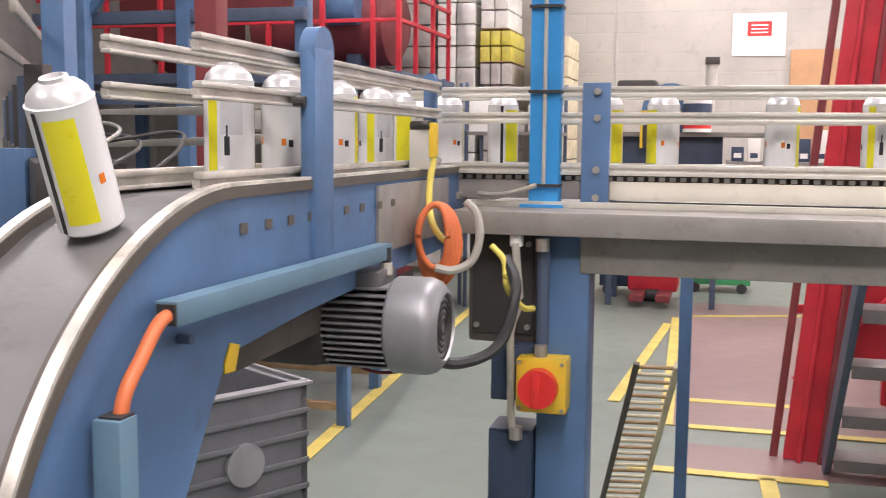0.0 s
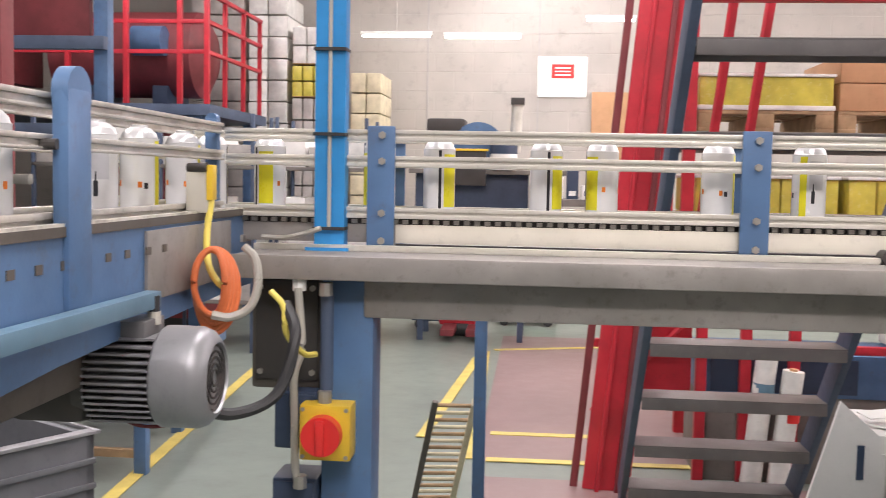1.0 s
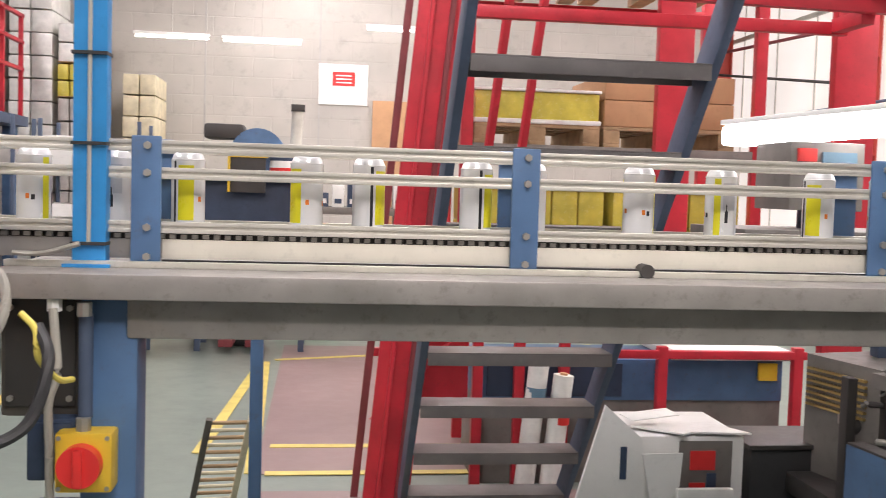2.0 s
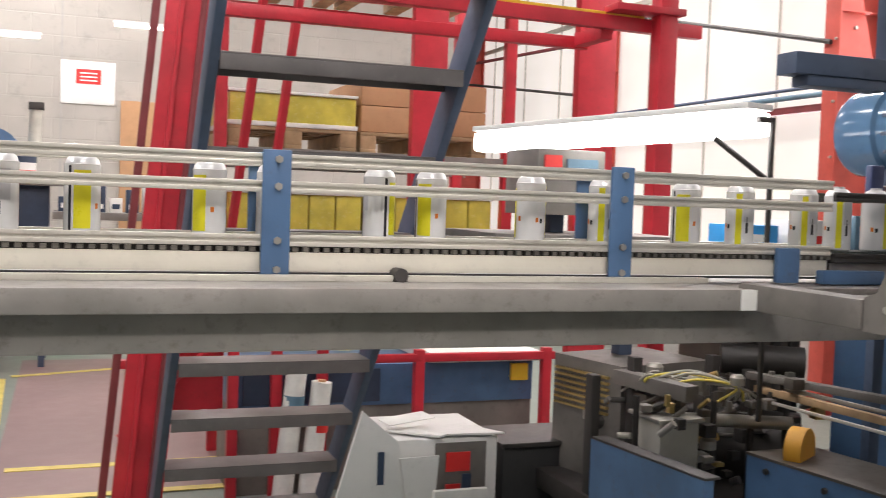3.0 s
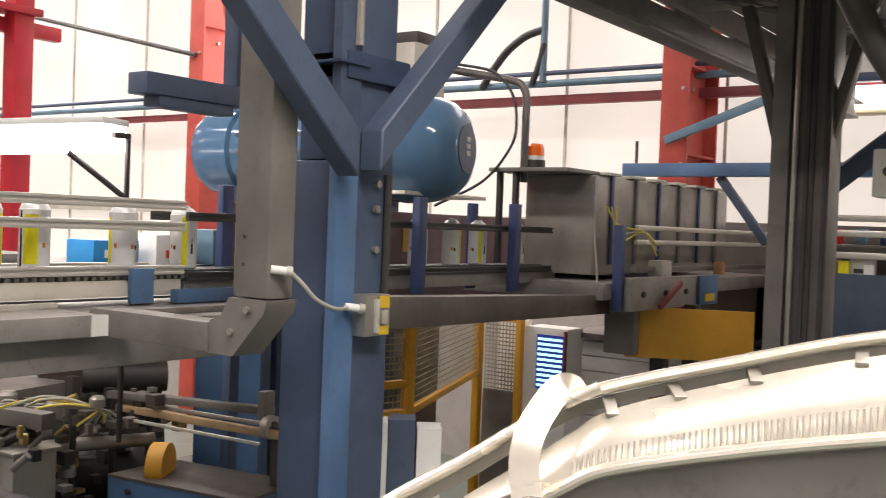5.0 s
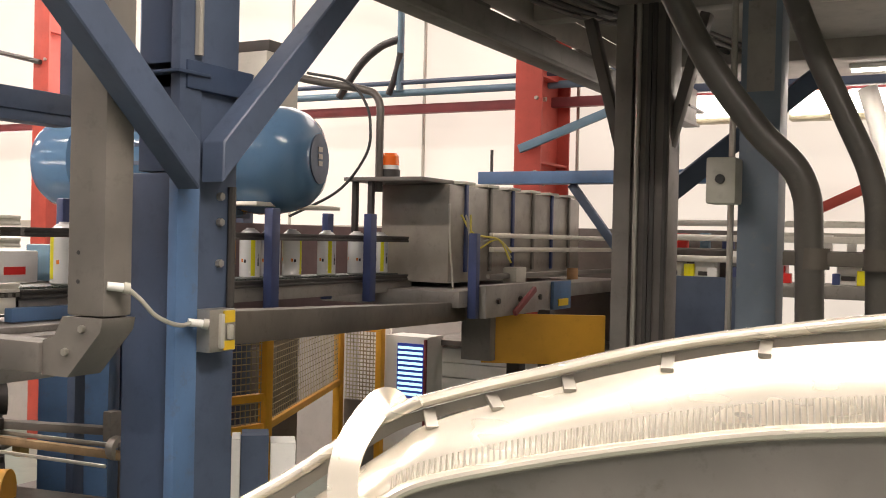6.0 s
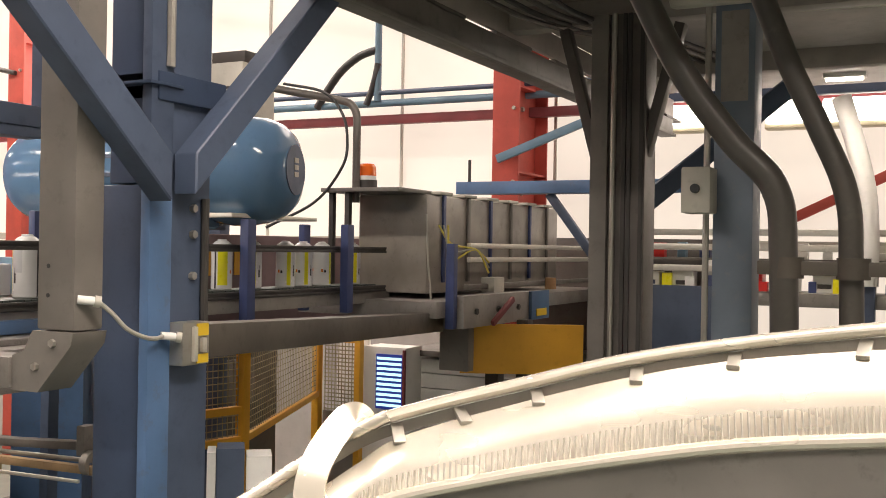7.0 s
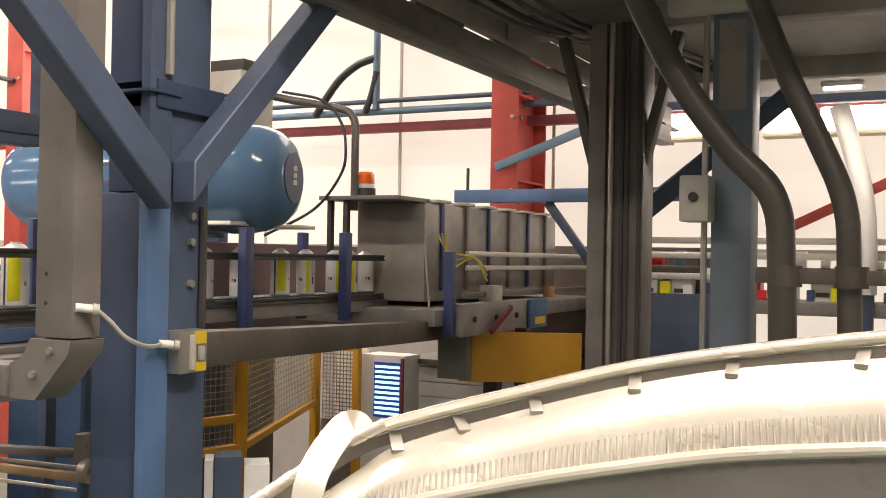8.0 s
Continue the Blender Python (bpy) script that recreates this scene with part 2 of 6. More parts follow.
def bar(bm, p0, p1, w, h, up=(0, 0, 1), bevel=0.004):
    """A straight bar of section w (across) by h (along up) from p0 to p1."""
    p0, p1, up = Vector(p0), Vector(p1), Vector(up)
    z = (p1 - p0).normalized()
    x = up.cross(z).normalized()
    y = z.cross(x)
    m = Matrix(((x[0], y[0], z[0], p0[0]), (x[1], y[1], z[1], p0[1]), (x[2], y[2], z[2], p0[2]), (0, 0, 0, 1)))
    return box(bm, -w / 2, w / 2, -h / 2, h / 2, 0, (p1 - p0).length, bevel, m)


def smooth_path(pts, steps=6):
    """A Catmull-Rom path through a few points."""
    pts = [Vector(p) for p in pts]
    q = [2 * pts[0] - pts[1]] + pts + [2 * pts[-1] - pts[-2]]
    out = []
    for i in range(1, len(q) - 2):
        a, b, c, d = q[i - 1:i + 3]
        for k in range(steps):
            t = k / steps
            out.append(0.5 * ((2 * b) + (c - a) * t + (2 * a - 5 * b + 4 * c - d) * t * t + (3 * b - a - 3 * c + d) * t ** 3))
    return out + [pts[-1]]


def sweep(bm, pts, section, up=(0, 0, 1), closed=False):
    """Sweeps a closed section of (side, up) pairs along pts."""
    pts = [Vector(p) for p in pts]
    rings = []
    for i, p in enumerate(pts):
        t = (pts[min(i + 1, len(pts) - 1)] - pts[max(i - 1, 0)]).normalized()
        u = Vector(up)
        s = t.cross(u)
        if s.length < 1e-3:
            s = t.cross(Vector((0, 1, 0.1)))
        s.normalize()
        u = s.cross(t)
        rings.append([bm.verts.new(p + s * a + u * b) for a, b in section])
    n = len(section)
    for r0, r1 in zip(rings, rings[1:]):
        for k in range(n):
            bm.faces.new((r0[k], r0[(k + 1) % n], r1[(k + 1) % n], r1[k]))
    bm.faces.new(rings[0][::-1])
    bm.faces.new(rings[-1])
    bmesh.ops.recalc_face_normals(bm, faces=bm.faces[:])
    return bm


def circle(r, n=10):
    return [(r * math.cos(2 * math.pi * k / n), r * math.sin(2 * math.pi * k / n)) for k in range(n)]


def cable(bm, pts, r, n=8, steps=6):
    return sweep(bm, smooth_path(pts, steps), circle(r, n))


def prism(bm, outline, axis, d0, d1):
    """Extrudes an outline along an axis: for 'x' the outline is (y, z), for 'y' (x, z), for 'z' (x, y)."""
    def put(p, d):
        return {"x": (d, p[0], p[1]), "y": (p[0], d, p[1]), "z": (p[0], p[1], d)}[axis]
    a, b = [bm.verts.new(put(p, d0)) for p in outline], [bm.verts.new(put(p, d1)) for p in outline]
    bm.faces.new(a)
    bm.faces.new(b[::-1])
    for k in range(len(a)):
        j = (k + 1) % len(a)
        bm.faces.new((a[k], b[k], b[j], a[j]))
    bmesh.ops.recalc_face_normals(bm, faces=bm.faces[:])
    return bm


def lathe(bm, profile, seg=24, m=None):
    """Turns (radius, height) pairs about z."""
    rings = []
    for r, z in profile:
        if r < 1e-5:
            rings.append([bm.verts.new((0, 0, z))])
        else:
            rings.append([bm.verts.new((r * math.cos(2 * math.pi * k / seg), r * math.sin(2 * math.pi * k / seg), z)) for k in range(seg)])
    for a, b in zip(rings, rings[1:]):
        for k in range(seg):
            j = (k + 1) % seg
            if len(a) == 1 and len(b) > 1:
                bm.faces.new((a[0], b[j], b[k]))
            elif len(b) == 1 and len(a) > 1:
                bm.faces.new((a[k], a[j], b[0]))
            elif len(a) > 1:
                bm.faces.new((a[k], a[j], b[j], b[k]))
    bmesh.ops.recalc_face_normals(bm, faces=bm.faces[:])
    if m is not None:
        bmesh.ops.transform(bm, matrix=m, verts=bm.verts[:])
    return bm


def shape(fn, *args, **kw):
    bm = bmesh.new()
    fn(bm, *args, **kw)
    return bm


def bx(*args, bevel=0.003, m=None):
    return shape(box, *args, bevel=bevel, m=m)


def make(name, bm, mat, smooth=True):
    me = bpy.data.meshes.new(name)
    bm.to_mesh(me)
    bm.free()
    me.materials.append(mat)
    if smooth:
        me.shade_smooth()
        me.set_sharp_from_angle(angle=radians(32))
    return new(name, me)


def thing(name, label, category, at=(0, 0, 0), group="", kind=""):
    ob = new(name)
    ob.empty_display_size = 0.05
    ob.location = at
    return tagged(ob, label, category, group, kind)


def part(name, bm, mat, parent, label="", offset=True):
    """Links a bmesh as one mesh under a thing; with offset its coordinates are those of the world."""
    ob = make(name, bm, mat)
    ob.parent = parent
    if offset:
        base = parent.location.copy()
        if parent.parent is not None:
            base = base + parent.parent.location
        ob.location = -base if parent.type == "EMPTY" else (0, 0, 0)
    if label:
        tagged(ob, label)
    return ob


def solid(name, bm, mat, label, category, group="", kind=""):
    return tagged(make(name, bm, mat), label, category, group, kind)


# ---- the building ----
def building():
    solid("floor", bx(-7, 6.2, -7, 13.2, -0.2, 0, bevel=0), FLOORGREEN, "worn green painted concrete floor", "floor", kind="structure")
    solid("floor_bay", bx(0.05, 3.0, 3.2, 7.4, 0.0, 0.004, bevel=0), FLOORPINK, "dull red painted floor bay", "floor", kind="structure")
    solid("floor_bay", bx(0.1, 3.0, 2.5, 2.9, 0.0, 0.004, bevel=0), FLOORPINK, "dull red painted floor bay", "floor", kind="structure")
    lines = [((-1.52, 2.0), (-1.72, 5.0)), ((-0.1, 2.46), (0.75, 2.46)), ((0.5, 2.46), (0.53, 1.6)), ((0.1, 3.2), (3.0, 3.25)), ((0.1, 3.75), (3.0, 3.8)),
             ((-0.28, 3.6), (-0.12, 6.2)), ((0.0, 6.6), (3.0, 7.6)), ((-1.72, 5.0), (-1.9, 8.5)), ((0.03, 3.2), (-0.07, 6.5))]
    for (ax, ay), (bx_, by) in lines:
        bm = shape(bar, (ax, ay, 0.006), (bx_, by, 0.006), 0.07, 0.004, (0, 0, 1), 0)
        solid("floor_line", bm, LINE, "worn yellow floor marking line", "floor line", kind="structure")
    solid("wall_return", bx(4.7, 4.9, 10.2, 13.0, 0, 6, bevel=0), WALLGREY, "plain grey return wall", "wall", kind="structure")
    solid("wall_recess", bx(4.9, 6.2, 13.0, 13.2, 0, 6, bevel=0), WALLGREY, "plain grey end wall of the recess", "wall", kind="structure")
    solid("wall_north", bx(-7, 4.9, 10.0, 10.2, 0, 6, bevel=0), BLOCK, "grey painted blockwork wall", "wall", kind="structure")
    solid("wall_west", bx(-7.2, -7, -7, 10.2, 0, 6, bevel=0), WALLGREY, "plain grey wall", "wall", kind="structure")
    solid("wall_south", bx(-7, 6.2, -7.2, -7, 0, 6, bevel=0), WALLGREY, "plain grey wall", "wall", kind="structure")
    solid("ceiling", bx(-7.2, 6.3, -7.2, 13.2, 6.0, 6.2, bevel=0), ROOF, "grey sheet roof", "ceiling", kind="structure")
    # east wall: low brick-grey dado, then cladding sheets between red columns
    east = thing("wall_east", "pale translucent cladding wall between red steel columns", "wall", (6.1, 0, 0), kind="structure")
    part("dado", bx(6.0, 6.2, -7, 13.0, 0, 1.1, bevel=0), WALLGREY, east)
    y = -7.0
    k = 0
    while y < 12.9:
        w = min(1.02, 13.0 - y)
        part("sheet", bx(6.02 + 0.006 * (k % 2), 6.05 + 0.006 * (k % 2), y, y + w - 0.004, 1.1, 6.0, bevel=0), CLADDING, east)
        part("seam", bx(6.005, 6.018, y - 0.012, y + 0.004, 1.1, 6.0, bevel=0), GREYBOX, east)
        y += 1.02
        k += 1
    for z in (1.55, 3.6, 4.9):
        part("sheeting_rail", bx(5.98, 6.015, -7, 13, z, z + 0.05, bevel=0), GREYBOX, east)
    for cy in (-3.595, 0.25, 4.06, 7.92, 11.75):
        col = thing("steel_column", "red painted deep steel H column on the cladding wall", "column", (5.76, cy, 0), "red wall columns", "structure")
        part("flange", bx(5.55, 5.566, cy - 0.078, cy + 0.078, 0, 6, bevel=0.002), REDSTEEL, col)
        part("flange", bx(5.964, 5.98, cy - 0.078, cy + 0.078, 0, 6, bevel=0.002), REDSTEEL, col)
        part("web", bx(5.566, 5.964, cy - 0.007, cy + 0.007, 0, 6, bevel=0), REDSTEEL, col)
        for z in (1.95, 2.42, 2.95):
            part("stiffener", bx(5.566, 5.964, cy - 0.07, cy - 0.007, z, z + 0.012, bevel=0), REDSTEEL, col)
            part("bolt", shape(rod, (5.75, cy - 0.007, z - 0.1), (5.75, cy - 0.022, z - 0.1), 0.014, 6), STEEL, col)
        for z in (1.9, 2.3, 2.75, 3.2):
            part("bolt", shape(rod, (5.535, cy - 0.05, z), (5.555, cy - 0.05, z), 0.011, 6), STEEL, col)
    solid("wall_rail", bx(5.86, 5.92, -6.8, 12.9, 2.29, 2.345, bevel=0.004), DARKRED, "dark red painted steel rail along the wall", "rail", kind="structure")
    solid("wall_pipe", shape(rod, (5.82, -6.8, 2.41), (5.82, 12.9, 2.41), 0.022), PALE_BLUE, "blue compressed air pipe along the wall", "pipe")
    solid("wall_pipe", shape(rod, (5.80, -6.8, 2.47), (5.80, 12.9, 2.47), 0.015), SLATE, "thin grey pipe along the wall", "pipe")
    solid("drop_pipe", shape(rod, (5.80, 1.21, 2.42), (5.80, 1.21, 4.6), 0.022), PALE_BLUE, "blue air pipe rising up the wall", "pipe")
    solid("drop_pipe", shape(rod, (5.80, 3.32, 2.0), (5.80, 3.32, 4.6), 0.022), PALE_BLUE, "blue air pipe rising up the wall", "pipe")
    solid("wall_hose", shape(cable, [(5.80, 1.22, 2.735), (5.80, 1.29, 2.72), (5.79, 1.36, 2.69), (5.79, 1.47, 2.615), (5.79, 1.57, 2.5), (5.80, 1.65, 2.40)], 0.024, 12, 10), BLACK, "thick black hose looped on the wall", "hose")
    solid("wall_hose", shape(cable, [(5.79, 1.205, 2.65), (5.79, 1.222, 2.57), (5.79, 1.25, 2.48), (5.79, 1.285, 2.40)], 0.02, 10, 10), BLACK, "short black hose at the wall pipe", "hose")
    # wind bracing and thin wall cables
    for (a, b, r, mat) in (((5.535, 4.05, 2.73), (5.535, 7.9, 3.585), 0.018, DARK), ((5.535, 7.9, 2.675), (5.535, 11.7, 3.175), 0.016, DARK), ((5.535, 7.9, 3.225), (5.535, 11.7, 3.40), 0.02, DARKRED), ((5.535, 0.25, 3.1), (5.535, 4.05, 3.6), 0.018, DARKRED)):
        solid("bracing_rod", shape(rod, a, b, r, 8), mat, "thin steel bracing rod before the cladding", "rod")
    for tx, ty in TUBE_ROWS:
        lamp = thing("ceiling_light", "long white fluorescent batten light", "light", (tx, ty, 4.6), "fluorescent battens")
        part("housing", bx(tx - 0.09, tx + 0.09, ty - 1.25, ty + 1.25, 4.6, 4.68), WHITE, lamp)
        for dx in (-0.045, 0.045):
            part("tube", shape(rod, (tx + dx, ty - 1.2, 4.575), (tx + dx, ty + 1.2, 4.575), 0.013, 8), TUBE, lamp)
        for dy in (-1.0, 1.0):
            part("hanger", shape(rod, (tx, ty + dy, 4.67), (tx, ty + dy, 6.0), 0.006, 6), STEEL, lamp)

    for bx0, bx1, by, bz in ((-1.72, -0.9, 9.6, 3.06), (-0.77, 0.11, 9.6, 3.05), (0.82, 1.38, 9.6, 3.25)):
        lamp = thing("wall_batten", "short fluorescent batten near the end wall", "light", (bx0, by, bz), "end wall battens")
        part("housing", bx(bx0, bx1, by - 0.03, by + 0.03, bz + 0.02, bz + 0.05), WHITE, lamp)
        part("tube", shape(rod, (bx0 + 0.02, by, bz), (bx1 - 0.02, by, bz), 0.014, 8), TUBE, lamp)
        part("hanger", shape(rod, ((bx0 + bx1) / 2, by, bz + 0.05), ((bx0 + bx1) / 2, by, 6.0), 0.005, 6), STEEL, lamp)
    # unseen fixture added for the lamp that brightens the polished track
    lamp = thing("ceiling_light", "unseen low hung fluorescent batten added over the curved track", "light", (1.5, -2.35, 3.1), "fluorescent battens")
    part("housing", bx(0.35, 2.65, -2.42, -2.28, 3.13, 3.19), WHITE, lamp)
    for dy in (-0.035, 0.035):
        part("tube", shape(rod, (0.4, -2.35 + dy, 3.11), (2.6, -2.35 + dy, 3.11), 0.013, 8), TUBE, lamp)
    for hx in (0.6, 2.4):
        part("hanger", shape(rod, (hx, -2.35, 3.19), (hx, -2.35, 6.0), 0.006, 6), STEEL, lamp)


building()


# ---- can conveyor, straight run along x ----
END = 3.78


def guide_rail(x0, x1, y, z, h=0.022, d=0.014):
    """A C-section guide rail along x with a dark slot between two bright lips."""
    bm = bmesh.new()
    box(bm, x0, x1, y - d / 2, y + d / 2, z - h / 2, z - h / 2 + h * 0.36, 0.0015)
    box(bm, x0, x1, y - d / 2, y + d / 2, z + h / 2 - h * 0.36, z + h / 2, 0.0015)
    box(bm, x0, x1, y - d / 2 + 0.004, y + d / 2, z - h * 0.16, z + h * 0.16, 0)
    return bm


def straight_conveyor():
    c = thing("can_conveyor", "straight steel can conveyor with guide rails and blue brackets", "conveyor", (1.0, 0, 0))
    part("top_tray", bx(-0.22, 1.70, -0.20, 0.30, 1.305, 1.32), GALV, c)
    part("front_lip", bx(-0.22, 1.70, -0.212, -0.2, 1.278, 1.322, bevel=0.004), GALV, c, "scuffed galvanised front lip")
    part("lower_beam", bx(0.02, 2.1, -0.16, -0.09, 1.205, 1.30, bevel=0.006), GALV, c)
    part("lower_beam", bx(-0.22, 2.1, 0.16, 0.22, 1.205, 1.30, bevel=0.006), GALV, c)
    part("top_tray", bx(1.70, 2.3, -0.10, 0.30, 1.3, 1.315), GALV, c)
    part("tape", bx(1.665, 1.705, -0.2145, -0.211, 1.279, 1.321, bevel=0), WHITE, c, "strip of white tape")
    part("top_edge", bx(-0.22, 1.70, -0.05, -0.03, 1.32, 1.332, bevel=0.002), RAIL, c)
    part("side_panel", bx(0.055, 2.06, -0.002, 0.004, 1.335, 1.372, bevel=0.001), CREAM, c, "cream side panel")
    # black strip put in for the shade of the gap below the panel
    part("gap_shade_strip", bx(0.055, 2.06, -0.0065, -0.0022, 1.3285, 1.3335, bevel=0), BLACK, c, "black strip in place of the dark gap")
    # past the column this panel is darker, with the shade in its colour
    part("side_panel", bx(2.07, END + 0.1, -0.002, 0.004, 1.325, 1.366, bevel=0.001), GALV, c)
    part("side_panel", bx(-0.3, 0.055, 0.0, 0.006, 1.335, 1.372, bevel=0.001), GALV, c)
    part("chain_bed", bx(-0.4, END + 0.6, 0.012, 0.115, 1.345, 1.388, bevel=0), DARK, c)
    bm = bmesh.new()
    x = -0.33
    while x < END:
        box(bm, x, x + 0.0175, 0.006, 0.118, 1.3865, 1.3935)
        x += 0.0205
    links = part("chain_link", bm, CHAIN, c)
    tagged(links, "dark hinged slat chain", kind="stuff")
    bm = bmesh.new()
    x = -0.3
    while x < END:
        box(bm, x, x + 0.011, -0.004, 0.006, 1.3735, 1.3815)
        x += 0.0205
    tagged(part("chain_pin", bm, STEEL, c), kind="stuff")
    for y, side in ((-0.008, "f"), (0.125, "b")):
        for z in (1.548, 1.497, 1.395):
            part("guide_rail", guide_rail(-0.29 if side == "f" else -0.4, 2.06, y, z), RAIL, c)
        # past the column, shade is put into the darker rails and posts
        for z in (1.522, 1.378):
            part("guide_rail", guide_rail(2.07, END + 0.05, y, z), DARK, c, "guide rail darkened for the shade past the column")
    for px in (0.0, 0.722, 1.465):
        pl = part("bracket", bx(px, px + 0.055, -0.024, -0.016, 1.325, 1.566, bevel=0.003), BLUE, c, "blue bracket plate with bolts")
        for z in (1.548, 1.497, 1.395, 1.34):
            part("bolt", shape(rod, (px + 0.03, -0.024, z), (px + 0.03, -0.031, z), 0.0075, 6), STEEL, pl)
        part("bracket", bx(px, px + 0.055, 0.132, 0.14, 1.325, 1.566, bevel=0.003), BLUE, c)
    for px in (2.31, 2.94, 3.5):
        part("bracket_post", bx(px, px + 0.04, -0.05, -0.018, 1.30, 1.61, bevel=0.004), NAVY, c, "bracket post darkened to navy for the shade")
        part("bracket_post", bx(px, px + 0.04, 0.135, 0.16, 1.30, 1.61, bevel=0.004), NAVY, c)
    part("foot_bracket", bx(1.90, 1.96, -0.03, -0.012, 1.32, 1.40, bevel=0.004), BLUE, c)
    part("foot_bracket", bx(2.02, 2.2, -0.04, -0.012, 1.318, 1.35, bevel=0.004), BLUE, c)
    knob = part("knob", shape(rod, (0.99, -0.06, 1.333), (0.99, -0.02, 1.333), 0.014, 12), DARK, c, "dark clamp knob")
    part("knob_base", bx(0.975, 1.005, -0.05, -0.03, 1.32, 1.325, bevel=0), DARK, knob)
    # the run beyond the column, its beam browned for the shade there
    part("lower_beam", shape(bar, (2.08, -0.56, 1.335), (END + 0.1, -0.2, 1.255), 0.07, 0.07), BROWNSTEEL, c)
    part("top_cover", bx(2.9, 3.35, -0.02, 0.14, 1.615, 1.628, bevel=0.002), RAIL, c)
    return c


straight_conveyor()


def arm_and_upright():
    u = thing("grey_support_frame", "grey painted steel upright with an angled foot and arm", "support frame", (1.76, -0.57, 0))
    part("arm", bx(1.703, 1.765, -0.50, -0.15, 1.276, 1.331, bevel=0.004), GREYPAINT, u)
    part("upright", bx(1.715, 1.78, -0.641, -0.553, 1.381, 4.6, bevel=0.006), GREYPAINT, u)
    elbow = shape(prism, [(-0.501, 1.274), (-0.563, 1.274), (-0.64, 1.357), (-0.645, 1.379), (-0.549, 1.379), (-0.53, 1.345), (-0.501, 1.334)], "x", 1.71, 1.785)
    part("elbow", elbow, GREYPAINT, u, "mitred grey elbow under the upright")
    for y, z in ((-0.56, 1.318), (-0.60, 1.36)):
        part("bolt", shape(rod, (1.712, y, z), (1.703, y, z), 0.007, 6), STEEL, u)
    for z in (1.44, 1.49):
        part("hole", shape(rod, (1.714, -0.58, z), (1.7155, -0.58, z), 0.004, 8), BLACK, u)
    return u


arm_and_upright()


def sensor(x, y, z, name, label):
    s = thing(name, label, "sensor", (x, y, z))
    part("body", shape(rod, (x - 0.014, y + 0.010, z + 0.002), (x + 0.008, y - 0.006, z - 0.001), 0.0075, 12), WHITE, s)
    part("collar", shape(rod, (x + 0.008, y - 0.006, z - 0.001), (x + 0.016, y - 0.012, z - 0.003), 0.010, 12), GREYBOX, s)
    return s


sensor(1.735, -0.652, 1.433, "cable_gland", "white cable gland on the grey upright")
sensor(1.925, -0.662, 1.360, "cable_gland", "white cable gland beside the blue column")
solid("sensor_cable", shape(cable, [(1.748, -0.664, 1.430), (1.772, -0.672, 1.409), (1.80, -0.676, 1.383), (1.84, -0.676, 1.366), (1.875, -0.672, 1.360), (1.912, -0.656, 1.361)], 0.0042), GREYCABLE, "thin pale sensor cable sagging between two glands", "cable")
box_t = thing("sensor_box", "small steel box with yellow warning stickers", "junction box", (1.99, -0.65, 1.33))
part("body", bx(1.945, 2.02, -0.675, -0.637, 1.303, 1.384), STEEL, box_t)
part("sticker", bx(1.982, 2.014, -0.678, -0.6755, 1.358, 1.381, bevel=0), YELLOW, box_t)
part("sticker", bx(1.982, 2.014, -0.678, -0.6755, 1.306, 1.323, bevel=0), YELLOW, box_t)
part("latch", bx(1.968, 1.978, -0.684, -0.6755, 1.31, 1.376, bevel=0.002), RAIL, box_t, "bright latch strip")
part("latch", bx(1.992, 2.004, -0.684, -0.6755, 1.326, 1.354, bevel=0.002), RAIL, box_t)


def blue_column():
    c = thing("blue_column", "blue steel column with diagonal knee braces", "column", (2.03, -0.55, 0))
    # shade on the column's sides is put into the dark web and slate flange
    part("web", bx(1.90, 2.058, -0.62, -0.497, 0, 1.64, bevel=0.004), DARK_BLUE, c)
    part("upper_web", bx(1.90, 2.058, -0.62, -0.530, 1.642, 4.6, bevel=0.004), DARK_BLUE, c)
    part("flange", bx(1.885, 1.945, -0.645, -0.622, 0, 1.632, bevel=0.004), BLUE, c)
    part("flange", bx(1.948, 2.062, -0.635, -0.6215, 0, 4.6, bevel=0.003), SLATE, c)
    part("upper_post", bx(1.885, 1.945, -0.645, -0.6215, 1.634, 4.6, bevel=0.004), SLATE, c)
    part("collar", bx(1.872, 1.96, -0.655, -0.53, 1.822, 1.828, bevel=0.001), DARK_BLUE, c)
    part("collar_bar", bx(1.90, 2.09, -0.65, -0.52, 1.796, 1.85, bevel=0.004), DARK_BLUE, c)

    def knee(x_in, x_out, z_low, z_high, slope):
        """A square tube knee brace whose foot is mitred upright against the post."""
        rise = abs(x_out - x_in) * slope
        bm = shape(prism, [(x_in, z_low), (x_in, z_high), (x_out, z_high + rise), (x_out, z_low + rise)], "y", -0.70, -0.6455)
        bmesh.ops.bevel(bm, geom=bm.edges[:], offset=0.003, segments=1, affect="EDGES")
        return part("brace", bm, SLATE, c)
    knee(1.884, 1.38, 1.606, 1.692, 0.887)
    knee(1.946, 2.56, 1.622, 1.700, 0.965)
    part("brace", shape(bar, (2.0, -0.505, 1.44), (1.99, -0.33, 1.69), 0.03, 0.04, (1, 0, 0)), SLATE, c)
    for z in (1.47, 1.55, 1.6):
        part("bolt", shape(rod, (2.01, -0.63, z), (2.01, -0.645, z), 0.008, 6), STEEL, c)
    part("conduit", shape(rod, (1.93, -0.648, 1.86), (1.93, -0.648, 4.6), 0.009, 8), STEEL, c)
    part("conduit", shape(rod, (2.04, -0.643, 1.38), (2.04, -0.643, 1.62), 0.008, 8), DARK, c)
    return c


blue_column()


# ---- inclined conveyor on the left, along y at x = -0.345 ----
ARC_Y, ARC_Z, ARC_R = -1.0, 0.96, 0.43
LANE_X0, LANE_X1 = -0.408, -0.268
